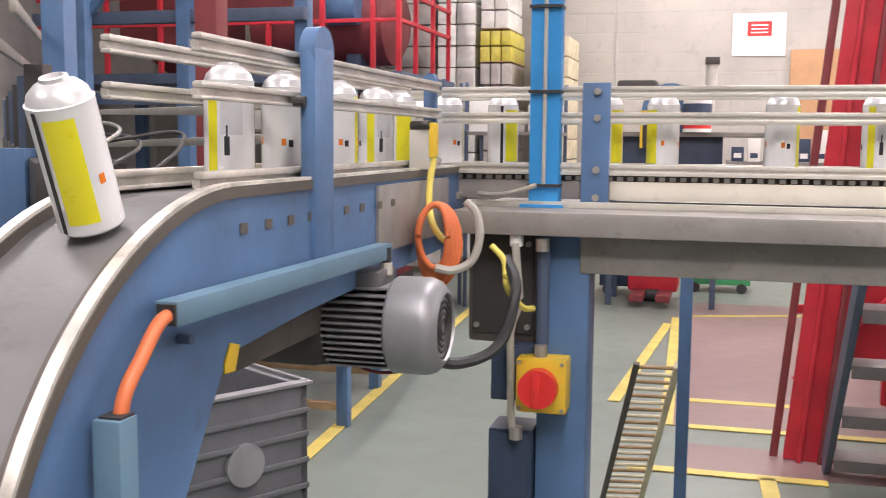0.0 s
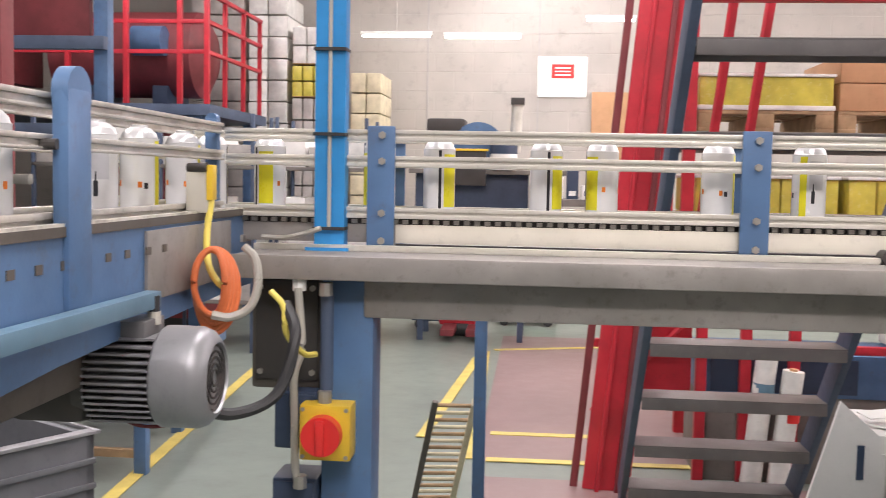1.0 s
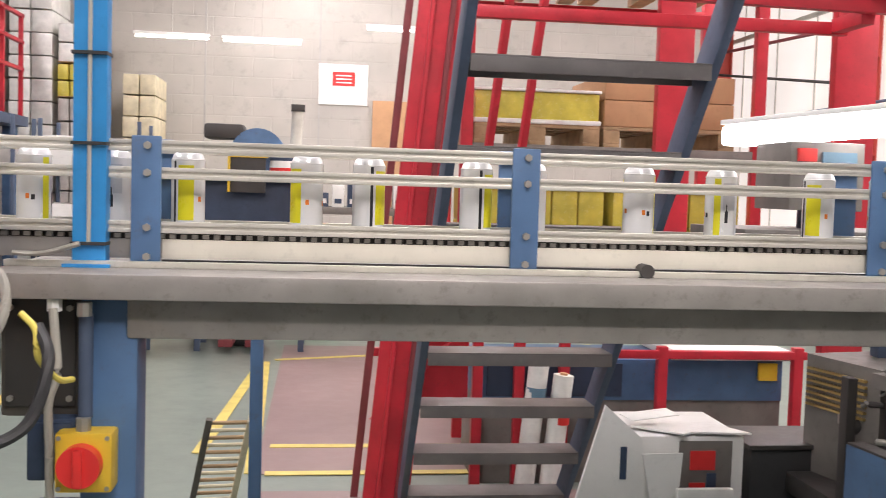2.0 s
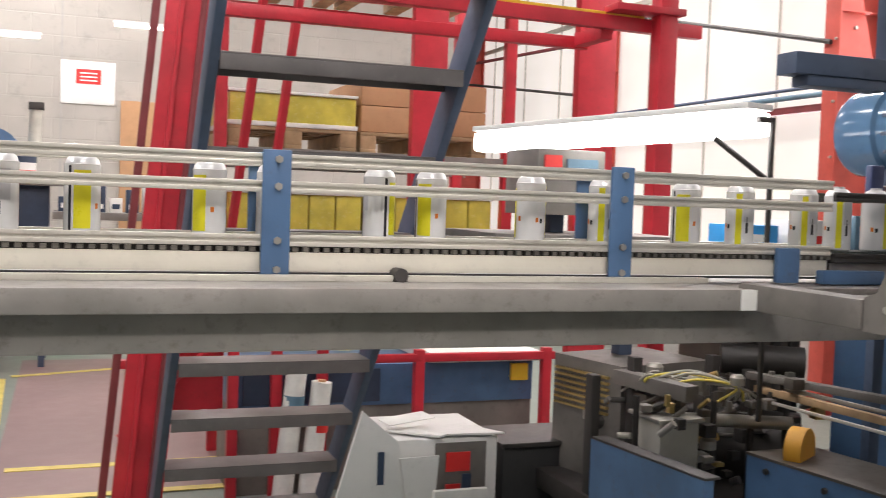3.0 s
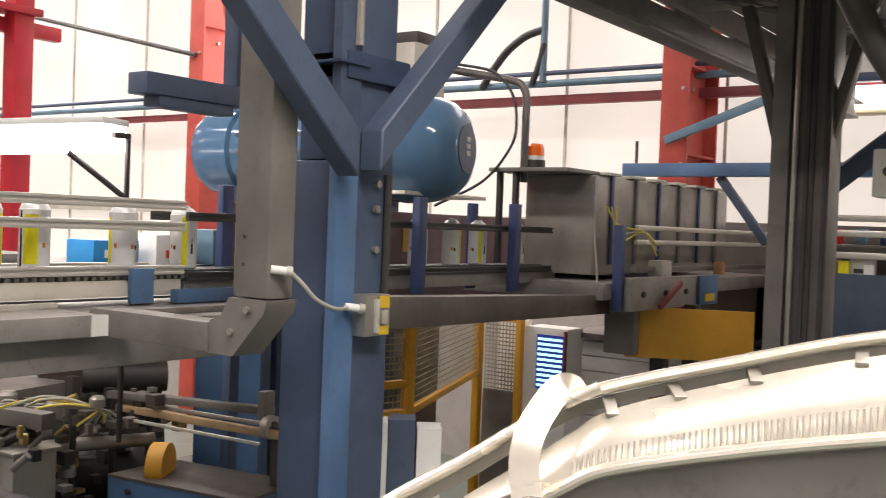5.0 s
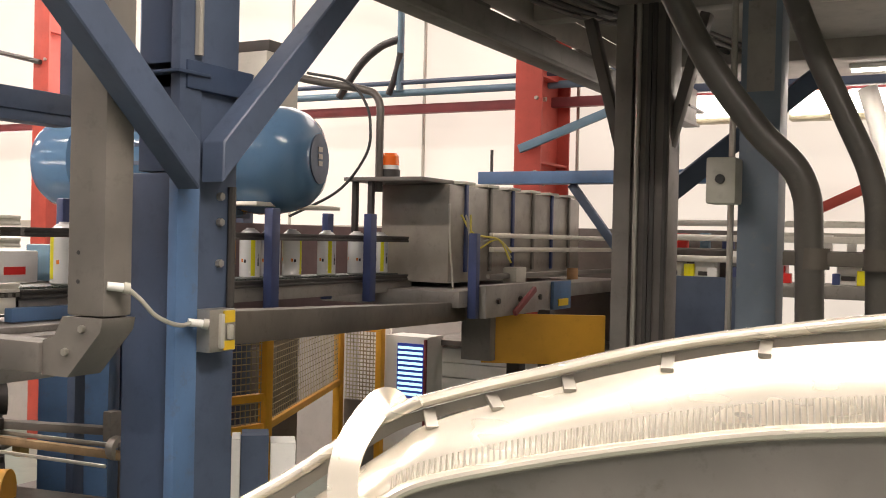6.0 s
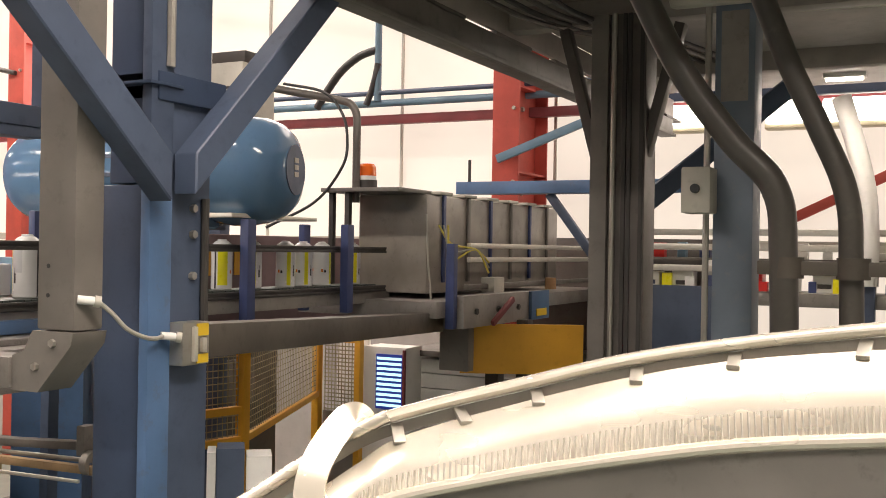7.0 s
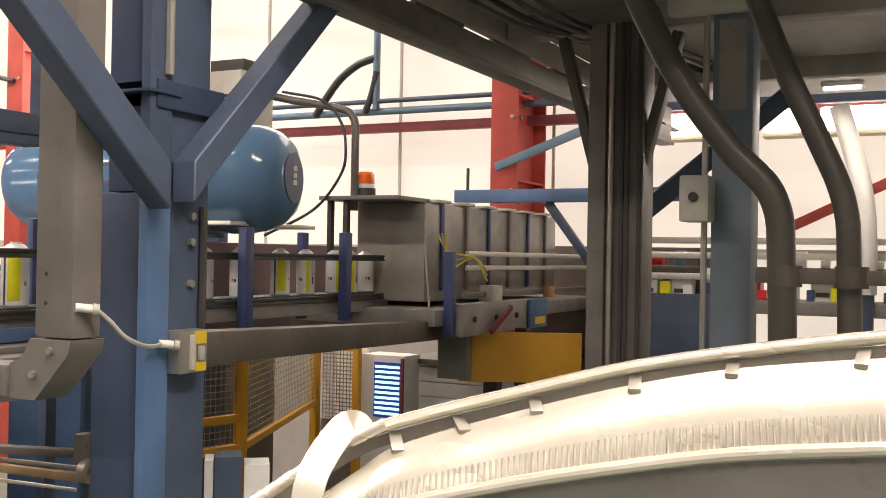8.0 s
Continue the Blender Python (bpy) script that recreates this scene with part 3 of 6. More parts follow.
ARC_END = radians(64)


def lane_point(s, lift=0.0):
    """Where the lane runs, s metres back from the start of the straight run at the corner: y, z and slope."""
    level = 0.06 - ARC_Y
    if s <= level:
        return 0.06 - s, 1.39 + lift, 0.0
    a = (s - level) / ARC_R
    if a <= ARC_END:
        return ARC_Y - (ARC_R + lift) * math.sin(a), ARC_Z + (ARC_R + lift) * math.cos(a), a
    d = s - level - ARC_R * ARC_END
    y, z = ARC_Y - (ARC_R + lift) * math.sin(ARC_END), ARC_Z + (ARC_R + lift) * math.cos(ARC_END)
    return y - d * math.cos(ARC_END), z - d * math.sin(ARC_END), ARC_END


def incline_conveyor():
    c = thing("incline_conveyor", "blue sided conveyor rising over a curve with can rails", "conveyor", (-0.345, -0.6, 0))
    for x0, x1 in ((LANE_X1, LANE_X1 + 0.012), (LANE_X0 - 0.012, LANE_X0)):
        top = [lane_point(s)[:2] for s in [0.0, 0.5, 1.06] + [1.06 + ARC_R * ARC_END * k / 30 for k in range(1, 31)] + [2.35]]
        top = [(y, z - 0.004) for y, z in top]
        low = [(-1.72, 0.0), (-1.25, 0.0), (-1.17, 1.0), (-1.121, 1.075), (-1.038, 1.19), (-1.0, 1.21), (-0.8, 1.222), (-0.1, 1.24), (0.06, 1.24)]
        part("side_plate", shape(prism, top + low, "x", x0, x1), BLUE, c, "blue painted side plate")
        lift = [lane_point(s, 0.006) for s in [0.0, 0.5, 0.9] + [0.9 + (0.16 + ARC_R * ARC_END + 0.8) * k / 60 for k in range(1, 61)]]
        part("edge_trim", shape(sweep, [((x0 + x1) / 2, y, z) for y, z, _ in lift], [(-0.008, -0.008), (0.005, -0.008), (0.005, 0.005), (-0.008, 0.005)]), TRIM, c, "worn bright edge trim")
        part("edge_seal", shape(sweep, [((x0 + x1) / 2 + 0.0075, y, z) for y, z, _ in lift], [(-0.0024, -0.012), (0.0024, -0.012), (0.0024, 0.001), (-0.0024, 0.001)]), BROWNSTEEL, c, "dark dirty edge seal")
        part("edge_seal", shape(sweep, [((x0 + x1) / 2 - 0.0125, y, z) for y, z, _ in lift], [(-0.0042, -0.012), (0.0042, -0.012), (0.0042, -0.003), (-0.0042, -0.003)]), BROWNSTEEL, c)
    pts = [lane_point(s, -0.004) for s in [0.0, 0.4, 0.8] + [0.8 + (0.26 + ARC_R * ARC_END + 1.1) * k / 26 for k in range(1, 27)]]
    part("lane", shape(sweep, [((LANE_X0 + LANE_X1) / 2, y, z) for y, z, _ in pts], [(-0.069, -0.01), (0.069, -0.01), (0.069, 0), (-0.069, 0)]), LANE, c, "worn grey lane bed")
    part("cover_plate", bx(LANE_X1 + 0.012, LANE_X1 + 0.018, -0.52, -0.1, 1.27, 1.378, bevel=0.001), GALV, c, "bare steel cover plate")
    for k in range(9):
        y = -0.981 + 0.066 * k
        part("slot", bx(LANE_X1 + (0.0175 if y > -0.53 else 0.0115), LANE_X1 + (0.0195 if y > -0.53 else 0.0135), y - 0.009, y + 0.009, 1.342, 1.354, bevel=0), BROWNSTEEL, c)
    for x, name in ((-0.285, "near"), (-0.398, "far")):
        for z, h in ((1.555, 0.021), (1.503, 0.02), (1.402, 0.024)):
            y0 = -1.035
            y1 = -0.06 if name == "near" else 0.1
            bm = shape(box, x - 0.004, x + 0.009, y0, y1, z + h * 0.12, z + h / 2, 0.003)
            box(bm, x - 0.004, x + 0.009, y0, y1, z - h / 2, z - h * 0.28, 0.002)
            box(bm, x - 0.006, x + 0.003, y0 + 0.002, y1, z - h * 0.28, z + h * 0.12, 0)
            part("guide_rail", bm, RAILGREY, c)
    lp = part("rail_post", bx(-0.272, -0.247, -0.785, -0.715, 1.285, 1.575, bevel=0.01), BLUE, c, "blue rail post with a rounded top")
    part("cap", shape(rod, (-0.2705, -0.75, 1.566), (-0.2485, -0.75, 1.566), 0.0345, 20), BLUE, lp)
    cp = part("rail_post", bx(-0.314, -0.288, -0.07, -0.045, 1.30, 1.575, bevel=0.006), BLUE, c, "blue corner rail post")
    part("cap", shape(rod, (-0.301, -0.068, 1.572), (-0.301, -0.047, 1.572), 0.0125, 16), BLUE, cp)
    for y, z in ((-1.03, 1.50),):
        part("knob", shape(rod, (-0.28, -0.79, z), (-0.26, -0.79, z), 0.007, 10), DARK, c)
    part("corner_plate", bx(-0.44, -0.25, -0.02, 0.16, 1.33, 1.345, bevel=0.002), GALV, c)
    # square tubes along the plate and the orange cable between them
    tube = part("square_tube", shape(bar, (-0.234, -1.19, 1.283), (-0.234, -0.54, 1.278), 0.025, 0.025, bevel=0.002), PALE_BLUE, c, "pale blue square tube")
    part("tube_bore", shape(bar, (-0.232, -1.193, 1.283), (-0.232, -1.187, 1.283), 0.02, 0.02, bevel=0), BLACK, tube)
    tube = part("square_tube", bx(-0.246, -0.218, -1.295, -1.266, 0.0, 1.207, bevel=0.003), PALE_BLUE, c, "pale blue upright square tube")
    part("tube_bore", bx(-0.242, -0.22, -1.29, -1.268, 1.205, 1.209, bevel=0), BLACK, tube)
    part("tube_bolt", shape(rod, (-0.256, -1.13, 1.247), (-0.24, -1.13, 1.247), 0.0055, 14), SLATE, c)
    part("gusset", shape(prism, [(-1.036, 1.2), (-1.022, 1.222), (-1.0, 1.216), (-1.012, 1.188), (-1.036, 1.19)], "x", -0.2545, -0.2525), YELLOW, c, "yellow painted gusset")
    return c


incline_conveyor()
solid("orange_cable", shape(cable, [(-0.232, -1.17, 1.283), (-0.231, -1.205, 1.278), (-0.23, -1.24, 1.25), (-0.231, -1.27, 1.215), (-0.231, -1.278, 1.15)], 0.007, 16, 14), ORANGE, "orange cable between two square tubes", "cable")


def gear_motor():
    m = thing("gear_motor", "grey finned electric gear motor under the conveyor", "motor", (-0.2, -0.57, 1.17))
    y, z = -0.57, 1.168
    part("body", shape(rod, (-0.305, y, z), (-0.20, y, z), 0.058, 32), MOTOR, m)
    for k in range(13):
        dz = -0.06 + 0.01 * k
        w = math.sqrt(0.075 ** 2 - dz ** 2)
        part("fin", bx(-0.30, -0.205, y - w, y + w, z + dz - 0.0017, z + dz + 0.0017, bevel=0), COWL, m)
    cow = shape(lathe, [(0.0, 0.0), (0.072, 0.0), (0.075, 0.004), (0.075, 0.055), (0.07, 0.068), (0.058, 0.078), (0.052, 0.08), (0.05, 0.074), (0, 0.074)], 36, Matrix.Translation((-0.205, y, z)) @ Matrix.Rotation(radians(90), 4, "Y"))
    cowl = part("fan_cowl", cow, COWL, m, "smooth grey fan cowl")
    for k in range(5):
        r = 0.012 + 0.009 * k
        bm = bmesh.new()
        sweep(bm, [(-0.1295, y + r * math.cos(2 * math.pi * j / 24), z + r * math.sin(2 * math.pi * j / 24)) for j in range(25)], [(-0.0015, -0.001), (0.0015, -0.001), (0.0015, 0.001), (-0.0015, 0.001)], up=(1, 0, 0))
        part("grille_ring", bm, DARK, cowl)
    part("terminal_box", bx(-0.29, -0.22, y - 0.04, y + 0.04, z + 0.055, z + 0.085), MOTOR, m)
    part("gearbox", bx(-0.42, -0.30, y - 0.06, y + 0.06, z - 0.065, z + 0.06, bevel=0.02), DARK, m)
    part("flange", shape(rod, (-0.32, y, z), (-0.30, y, z), 0.07, 28), DARK, m)
    part("drive_housing", bx(-0.40, -0.30, -0.93, -0.50, 1.158, 1.225, bevel=0.015), BROWNSTEEL, m, "dark greasy drive housing")
    part("cable_gland", shape(rod, (-0.225, -0.56, 1.243), (-0.225, -0.56, 1.262), 0.010, 10), GREYBOX, m)
    part("gland_nut", shape(rod, (-0.225, -0.56, 1.262), (-0.225, -0.56, 1.285), 0.008, 10), BLACK, m)
    return m


gear_motor()
jb = thing("junction_box", "grey junction box with a yellow cable on the corner post", "junction box", (-0.25, -0.27, 1.44))
part("body", bx(-0.275, -0.235, -0.285, -0.245, 1.398, 1.47), GREYBOX, jb)
part("sensor_head", shape(rod, (-0.272, -0.28, 1.476), (-0.236, -0.285, 1.478), 0.008, 14), DARK, jb)
part("connector", bx(-0.238, -0.226, -0.287, -0.262, 1.42, 1.482), YELLOW, jb)
solid("yellow_cable", shape(cable, [(-0.232, -0.275, 1.42), (-0.235, -0.29, 1.36), (-0.225, -0.31, 1.31), (-0.20, -0.33, 1.28), (-0.175, -0.33, 1.268)], 0.006), YCABLE, "yellow cable hanging to the coil", "cable")
coil = thing("cable_coil", "coil of orange cable hanging under the corner", "cable", (-0.2, -0.355, 1.28))
for k in range(5):
    ph = 0.3 * k
    pts = [(-0.205 + (0.026 + 0.003 * k) * math.sin(a + ph), -0.36 + 0.006 * k + 0.008 * math.cos(2 * a), 1.285 + (0.055 + 0.004 * k) * math.cos(a + ph) - 0.004 * k) for a in [2 * math.pi * j / 14 for j in range(15)]]
    part("loop", shape(cable, pts, 0.0055, 10, 5), ORANGE, coil)
solid("conduit", shape(cable, [(-0.155, -0.335, 1.345), (-0.135, -0.34, 1.325), (-0.128, -0.345, 1.285), (-0.14, -0.35, 1.245), (-0.17, -0.36, 1.228), (-0.20, -0.37, 1.232)], 0.0075), GREYCABLE, "grey flexible conduit looped behind the coil", "conduit")
solid("conduit", shape(cable, [(-0.085, -0.33, 1.25), (-0.06, -0.36, 1.2), (-0.08, -0.4, 1.11), (-0.14, -0.45, 1.085), (-0.19, -0.5, 1.11)], 0.010), BLACK, "thick black flexible conduit loop", "conduit")
solid("conduit", shape(cable, [(-0.11, -0.33, 1.27), (-0.085, -0.34, 1.245), (-0.08, -0.34, 1.2), (-0.06, -0.3, 1.16), (-0.05, -0.25, 1.15)], 0.0055), YCABLE, "yellow flexible conduit beside the motor", "conduit")
solid("motor_lead", shape(cable, [(-0.285, -0.55, 1.115), (-0.27, -0.545, 1.09), (-0.235, -0.54, 1.083), (-0.195, -0.53, 1.09), (-0.17, -0.50, 1.10)], 0.0028), DARKRED, "thin brown lead sagging under the motor", "cable")
ch = thing("corner_housing", "dark drive housing under the conveyor corner", "housing", (-0.13, -0.09, 1.06))
part("case", bx(-0.2, -0.06, -0.134, -0.04, 1.06, 1.30, bevel=0.01), BROWNSTEEL, ch)
part("cover", bx(-0.19, -0.07, -0.14, -0.1345, 1.08, 1.27, bevel=0.003), DARK, ch, "greasy bolted cover")
for hx in (-0.18, -0.08):
    for hz in (1.095, 1.255):
        part("bolt", shape(rod, (hx, -0.1395, hz), (hx, -0.146, hz), 0.006, 6), STEEL, ch)


def isolator_column():
    c = thing("support_column", "blue steel support column under the conveyor", "column", (-0.01, -0.12, 0))
    part("post", bx(-0.058, 0.038, -0.155, -0.06, 0, 1.278, bevel=0.004), BLUE, c)
    part("foot_plate", bx(-0.12, 0.1, -0.2, -0.01, 0, 0.012, bevel=0.002), BLUE, c)
    i = thing("isolator_switch", "yellow isolator box with a red rotary handle", "switch", (-0.04, -0.2, 1.0))
    body = part("box", bx(-0.087, 0.008, -0.215, -0.155, 0.947, 1.05, bevel=0.006), YELLOW, i)
    part("handle", shape(rod, (-0.042, -0.215, 0.998), (-0.042, -0.243, 0.998), 0.036, 28), REDPLASTIC, i, "round red rotary handle")
    part("handle_grip", bx(-0.05, -0.034, -0.252, -0.243, 0.965, 1.03, bevel=0.004), REDPLASTIC, i)
    for sx in (-0.08, 0.0):
        for sz in (0.955, 1.042):
            part("screw", shape(rod, (sx, -0.2145, sz), (sx, -0.2175, sz), 0.004, 8), STEEL, i)
    for (x0, x1, z0, z1) in ((-0.145, -0.062, 0.955, 1.065), (-0.148, -0.062, 0.70, 0.90)):
        b = thing("control_box", "dark blue metal control box on the column", "control box", ((x0 + x1) / 2, -0.12, z0))
        part("case", bx(x0, x1, -0.17, -0.075, z0, z1, bevel=0.006), DARK_BLUE, b)
        part("cover", bx(x0 + 0.006, x1 - 0.006, -0.176, -0.1695, z0 + 0.006, z1 - 0.006, bevel=0.002), DARK_BLUE, b)
    solid("conduit", shape(cable, [(-0.094, -0.2, 1.262), (-0.09, -0.202, 1.22), (-0.085, -0.205, 1.15), (-0.1, -0.2, 1.10), (-0.1, -0.195, 1.02), (-0.098, -0.195, 0.93), (-0.092, -0.19, 0.90)], 0.0075), GREYCABLE, "pale flexible conduit down the column", "conduit")
    solid("conduit", shape(rod, (-0.045, -0.175, 1.07), (-0.045, -0.175, 1.25), 0.0125, 12), SLATE, "grey flexible conduit above the isolator", "conduit")
    for x, z in ((-0.094, 1.268), (-0.045, 1.26), (-0.045, 1.06), (-0.09, 0.90)):
        solid("cable_gland", shape(rod, (x, -0.19, z - 0.012), (x, -0.19, z + 0.012), 0.013, 8), WHITE if z > 1.262 else STEEL, "cable gland on the conveyor support", "cable gland")
    return c


isolator_column()


def tall_post():
    p = thing("tall_post", "bright blue tall cable post with black ties", "post", (-0.07, -0.01, 1.32))
    part("post", bx(-0.103, -0.042, -0.035, 0.005, 1.32, 4.6, bevel=0.004), BRIGHT_BLUE, p)
    part("cable", shape(rod, (-0.072, -0.039, 1.36), (-0.072, -0.039, 4.6), 0.004, 8), GREYCABLE, p)
    for z in (1.36, 1.545, 1.71, 1.9, 2.1):
        part("tie", bx(-0.1045, -0.0405, -0.0445, 0.006, z, z + 0.006, bevel=0), BLACK, p)
    part("foot", bx(-0.115, -0.03, -0.06, 0.02, 1.32, 1.326, bevel=0), BRIGHT_BLUE, p)
    return p


tall_post()
solid("thin_rod", shape(cable, [(-0.20, -0.06, 1.345), (-0.15, -0.07, 1.345), (-0.11, -0.075, 1.355), (-0.08, -0.075, 1.365)], 0.005), STEEL, "bent steel rod beside the post", "rod")


# ---- cans ----
CAN_R, CAN_H = 0.0325, 0.132


def can_mould():
    c = thing("aerosol_can", "white aerosol can with a yellow label panel and tinplate dome", "can", group="cans on the conveyor")
    r, h = CAN_R, CAN_H
    part("body", shape(lathe, [(0, 0.002), (r - 0.003, 0.0), (r, 0.003), (r, h - 0.004), (r + 0.0008, h - 0.001), (r - 0.002, h)], 28), CANWHITE, c, offset=False)
    part("dome", shape(lathe, [(r - 0.001, h - 0.001), (r - 0.004, h + 0.008), (r - 0.012, h + 0.0155), (0.014, h + 0.018), (0.0135, h + 0.022), (0.0105, h + 0.0225), (0.0095, h + 0.018), (0, h + 0.0175)], 24), CANTOP, c, "bare tinplate dome and valve cup", offset=False)

    def patch(name, a0, a1, z0, z1, mat, lift):
        bm = bmesh.new()
        n = max(2, int((a1 - a0) / 9))
        lo, hi = [], []
        for k in range(n + 1):
            a = radians(a0 + (a1 - a0) * k / n)
            lo.append(bm.verts.new(((r + lift) * math.cos(a), (r + lift) * math.sin(a), z0)))
            hi.append(bm.verts.new(((r + lift) * math.cos(a), (r + lift) * math.sin(a), z1)))
        for k in range(n):
            bm.faces.new((lo[k], lo[k + 1], hi[k + 1], hi[k]))
        return part(name, bm, mat, c, offset=False)
    patch("yellow_panel", -128, -74, 0.014, 0.120, CANYELLOW, 0.0003)
    patch("black_stripe", -147, -137, 0.004, 0.128, CANBLACK, 0.0003)
    patch("orange_mark", -58, -46, 0.050, 0.060, CANORANGE, 0.0003)
    patch("orange_mark", 12, 24, 0.048, 0.058, CANORANGE, 0.0003)
    patch("black_mark", 30, 42, 0.046, 0.056, CANBLACK, 0.0003)
    patch("yellow_panel", 68, 92, 0.006, 0.127, CANYELLOW, 0.0003)
    patch("black_mark", 108, 120, 0.036, 0.060, CANBLACK, 0.0003)
    patch("grey_panel", 100, 150, 0.062, 0.118, GREYPRINT, 0.0002)
    patch("black_mark", 112, 116, 0.060, 0.074, CANBLACK, 0.0003)
    return c


def can_pose(s, spin):
    """s: metres along the line, 0 at the plate A of the straight run; before the corner it is on the incline."""
    turn = -0.345
    if s >= turn + 0.06:
        return pose(s, 0.062, 1.394, 0, 0, spin)
    if s > turn - 0.06:
        a = (s - (turn - 0.06)) / 0.12 * math.pi / 2
        return pose(turn + 0.06 * (1 - math.cos(a)), 0.062 - 0.06 * (1 - math.sin(a)), 1.394, 0, 0, spin - math.degrees(a) * 0.4)
    y, z, slope = lane_point(turn - s, 0.003)
    return pose(turn + 0.026 * min(1.0, slope / 0.8), y, z, 0, 0, 0) @ pose(0, 0, 0, math.degrees(slope)) @ pose(0, 0, 0, 0, 0, spin + 36)


SPEED = 0.312
CANS = [(2.38, 200), (2.13, 156), (1.87, 150), (1.71, 200), (1.52, 156), (1.32, 200), (1.205, 156), (1.103, 156), (0.92, 150), (0.772, -35), (0.557, 156), (0.38, 254), (0.152, -35), (0.04, 60),
        (-0.177, 60), (-0.30, -35), (-0.53, 10), (-0.67, 156), (-0.86, 245), (-1.075, 240), (-1.245, 142), (-1.565, 0), (-1.86, 20), (-2.05, 200), (-2.30, 60), (-2.5, 120)]


# ---- foreground: polished curved guide ----
def chrome_curve():
    c = thing("curved_can_track", "polished stainless curved can track with an outer guide rail", "conveyor", (1.2, -1.7, 1.3))
    rail = smooth_path([(1.058, -1.408, 1.29), (1.085, -1.438, 1.316), (1.114, -1.474, 1.342), (1.137, -1.505, 1.367), (1.163, -1.545, 1.396), (1.189, -1.591, 1.413), (1.215, -1.647, 1.429), (1.245, -1.729, 1.452), (1.265, -1.81, 1.468), (1.278, -1.914, 1.484), (1.277, -2.013, 1.493)], 8)
    top = smooth_path([(1.063, -1.458, 1.284), (1.091, -1.493, 1.314), (1.113, -1.523, 1.338), (1.133, -1.554, 1.363), (1.15, -1.583, 1.384), (1.188, -1.659, 1.41), (1.216, -1.738, 1.433), (1.235, -1.816, 1.45), (1.248, -1.916, 1.463), (1.247, -2.011, 1.473)], 8)
    low = smooth_path([(1.063, -1.459, 1.256), (1.091, -1.493, 1.282), (1.113, -1.523, 1.306), (1.133, -1.554, 1.329), (1.151, -1.583, 1.345), (1.188, -1.66, 1.364), (1.216, -1.738, 1.38), (1.236, -1.817, 1.394), (1.248, -1.917, 1.406), (1.247, -2.012, 1.418)], 8)
    rail = [p + Vector((0, 0, -0.006)) for p in rail]
    part("outer_rail", shape(sweep, rail, [(0.0075 * math.cos(a), 0.0052 * math.sin(a)) for a in [2 * math.pi * k / 16 for k in range(16)]]), CHROME, c, "flat stainless guide rail")
    part("rail_backing", shape(sweep, [p + Vector((0.004, 0, -0.010)) for p in rail], [(-0.003, -0.005), (0.003, -0.005), (0.003, 0.004), (-0.003, 0.004)]), STEEL, c)
    eye_side = Vector((-0.93, -0.36, 0)).normalized()

    def face(name, f0, f1, bulge, mat, label="", kind=""):
        """A band between two fractions of the height from the top edge down, bulging towards the open side."""
        bm = bmesh.new()
        rings = []
        for a, b in zip(top, low):
            ring = []
            for k in range(7):
                f = f0 + (f1 - f0) * k / 6
                ring.append(bm.verts.new(a.lerp(b, f) + eye_side * (bulge * math.sin(math.pi * 0.5 * f) - 0.02 * (1 - f) ** 2)))
            back = [bm.verts.new(a.lerp(b, f) - eye_side * (0.05 if f > 0.5 else 0.024) - Vector((0, 0, 0.0 if f > 0.5 else 0.008))) for f in (f1, f0)]
            rings.append(ring + back)
        n = len(rings[0])
        for r0, r1 in zip(rings, rings[1:]):
            for k in range(n):
                bm.faces.new((r0[k], r0[(k + 1) % n], r1[(k + 1) % n], r1[k]))
        bm.faces.new(rings[0])
        bm.faces.new(rings[-1][::-1])
        bmesh.ops.recalc_face_normals(bm, faces=bm.faces[:])
        return part(name, bm, mat, c, label)
    face("track", 0.0, 0.93, 0.016, CHROME, "bright polished track side")
    part("lip", shape(sweep, [b + eye_side * 0.019 for b in low], [(0.0065 * math.cos(a), 0.0055 * math.sin(a)) for a in [2 * math.pi * k / 12 for k in range(12)]]), CHROME, c, "rolled bright lip")
    apron = [b + eye_side * 0.012 + Vector((0, 0, -0.155)) for b in low]
    part("apron", shape(sweep, apron, [(-0.003, -0.145), (0.003, -0.145), (0.003, 0.148), (-0.003, 0.148)]), GALV, c, "dull grey lower apron")
    pleats = bmesh.new()
    reach = 0.0
    for a0, a1, b0, b1 in zip(top[26:], top[27:], low[26:], low[27:]):
        span = (a1 - a0).length
        while reach < span:
            a, b = a0.lerp(a1, reach / span), b0.lerp(b1, reach / span)
            rod(pleats, a.lerp(b, 0.6) + eye_side * 0.0125, a.lerp(b, 0.93) + eye_side * 0.0166, 0.0009, 5)
            reach += 0.0046
        reach -= span
    tagged(part("pleat", pleats, RAIL, c, "fine upright pleats along the track"), kind="stuff")
    for i in range(36, len(rail) - 8, 7):
        q = min(range(len(top)), key=lambda j: (top[j].xy - rail[i].xy).length)
        part("strut", shape(bar, rail[i] + Vector((0, 0, -0.008)), top[q] - eye_side * 0.012 + Vector((0, 0, -0.004)), 0.010, 0.004, bevel=0.001), STEEL, c)
        part("strut_foot", shape(bar, top[q] - eye_side * 0.022 + Vector((0, 0, -0.012)), top[q] - eye_side * 0.022 + Vector((0, 0, 0.008)), 0.008, 0.012, bevel=0.002), STEEL, c)
    k = 31
    p, t = rail[k], (rail[k + 1] - rail[k - 1]).normalized()
    drop = (low[24] - rail[k])
    lean = Vector((-0.455, 0.89, 0))
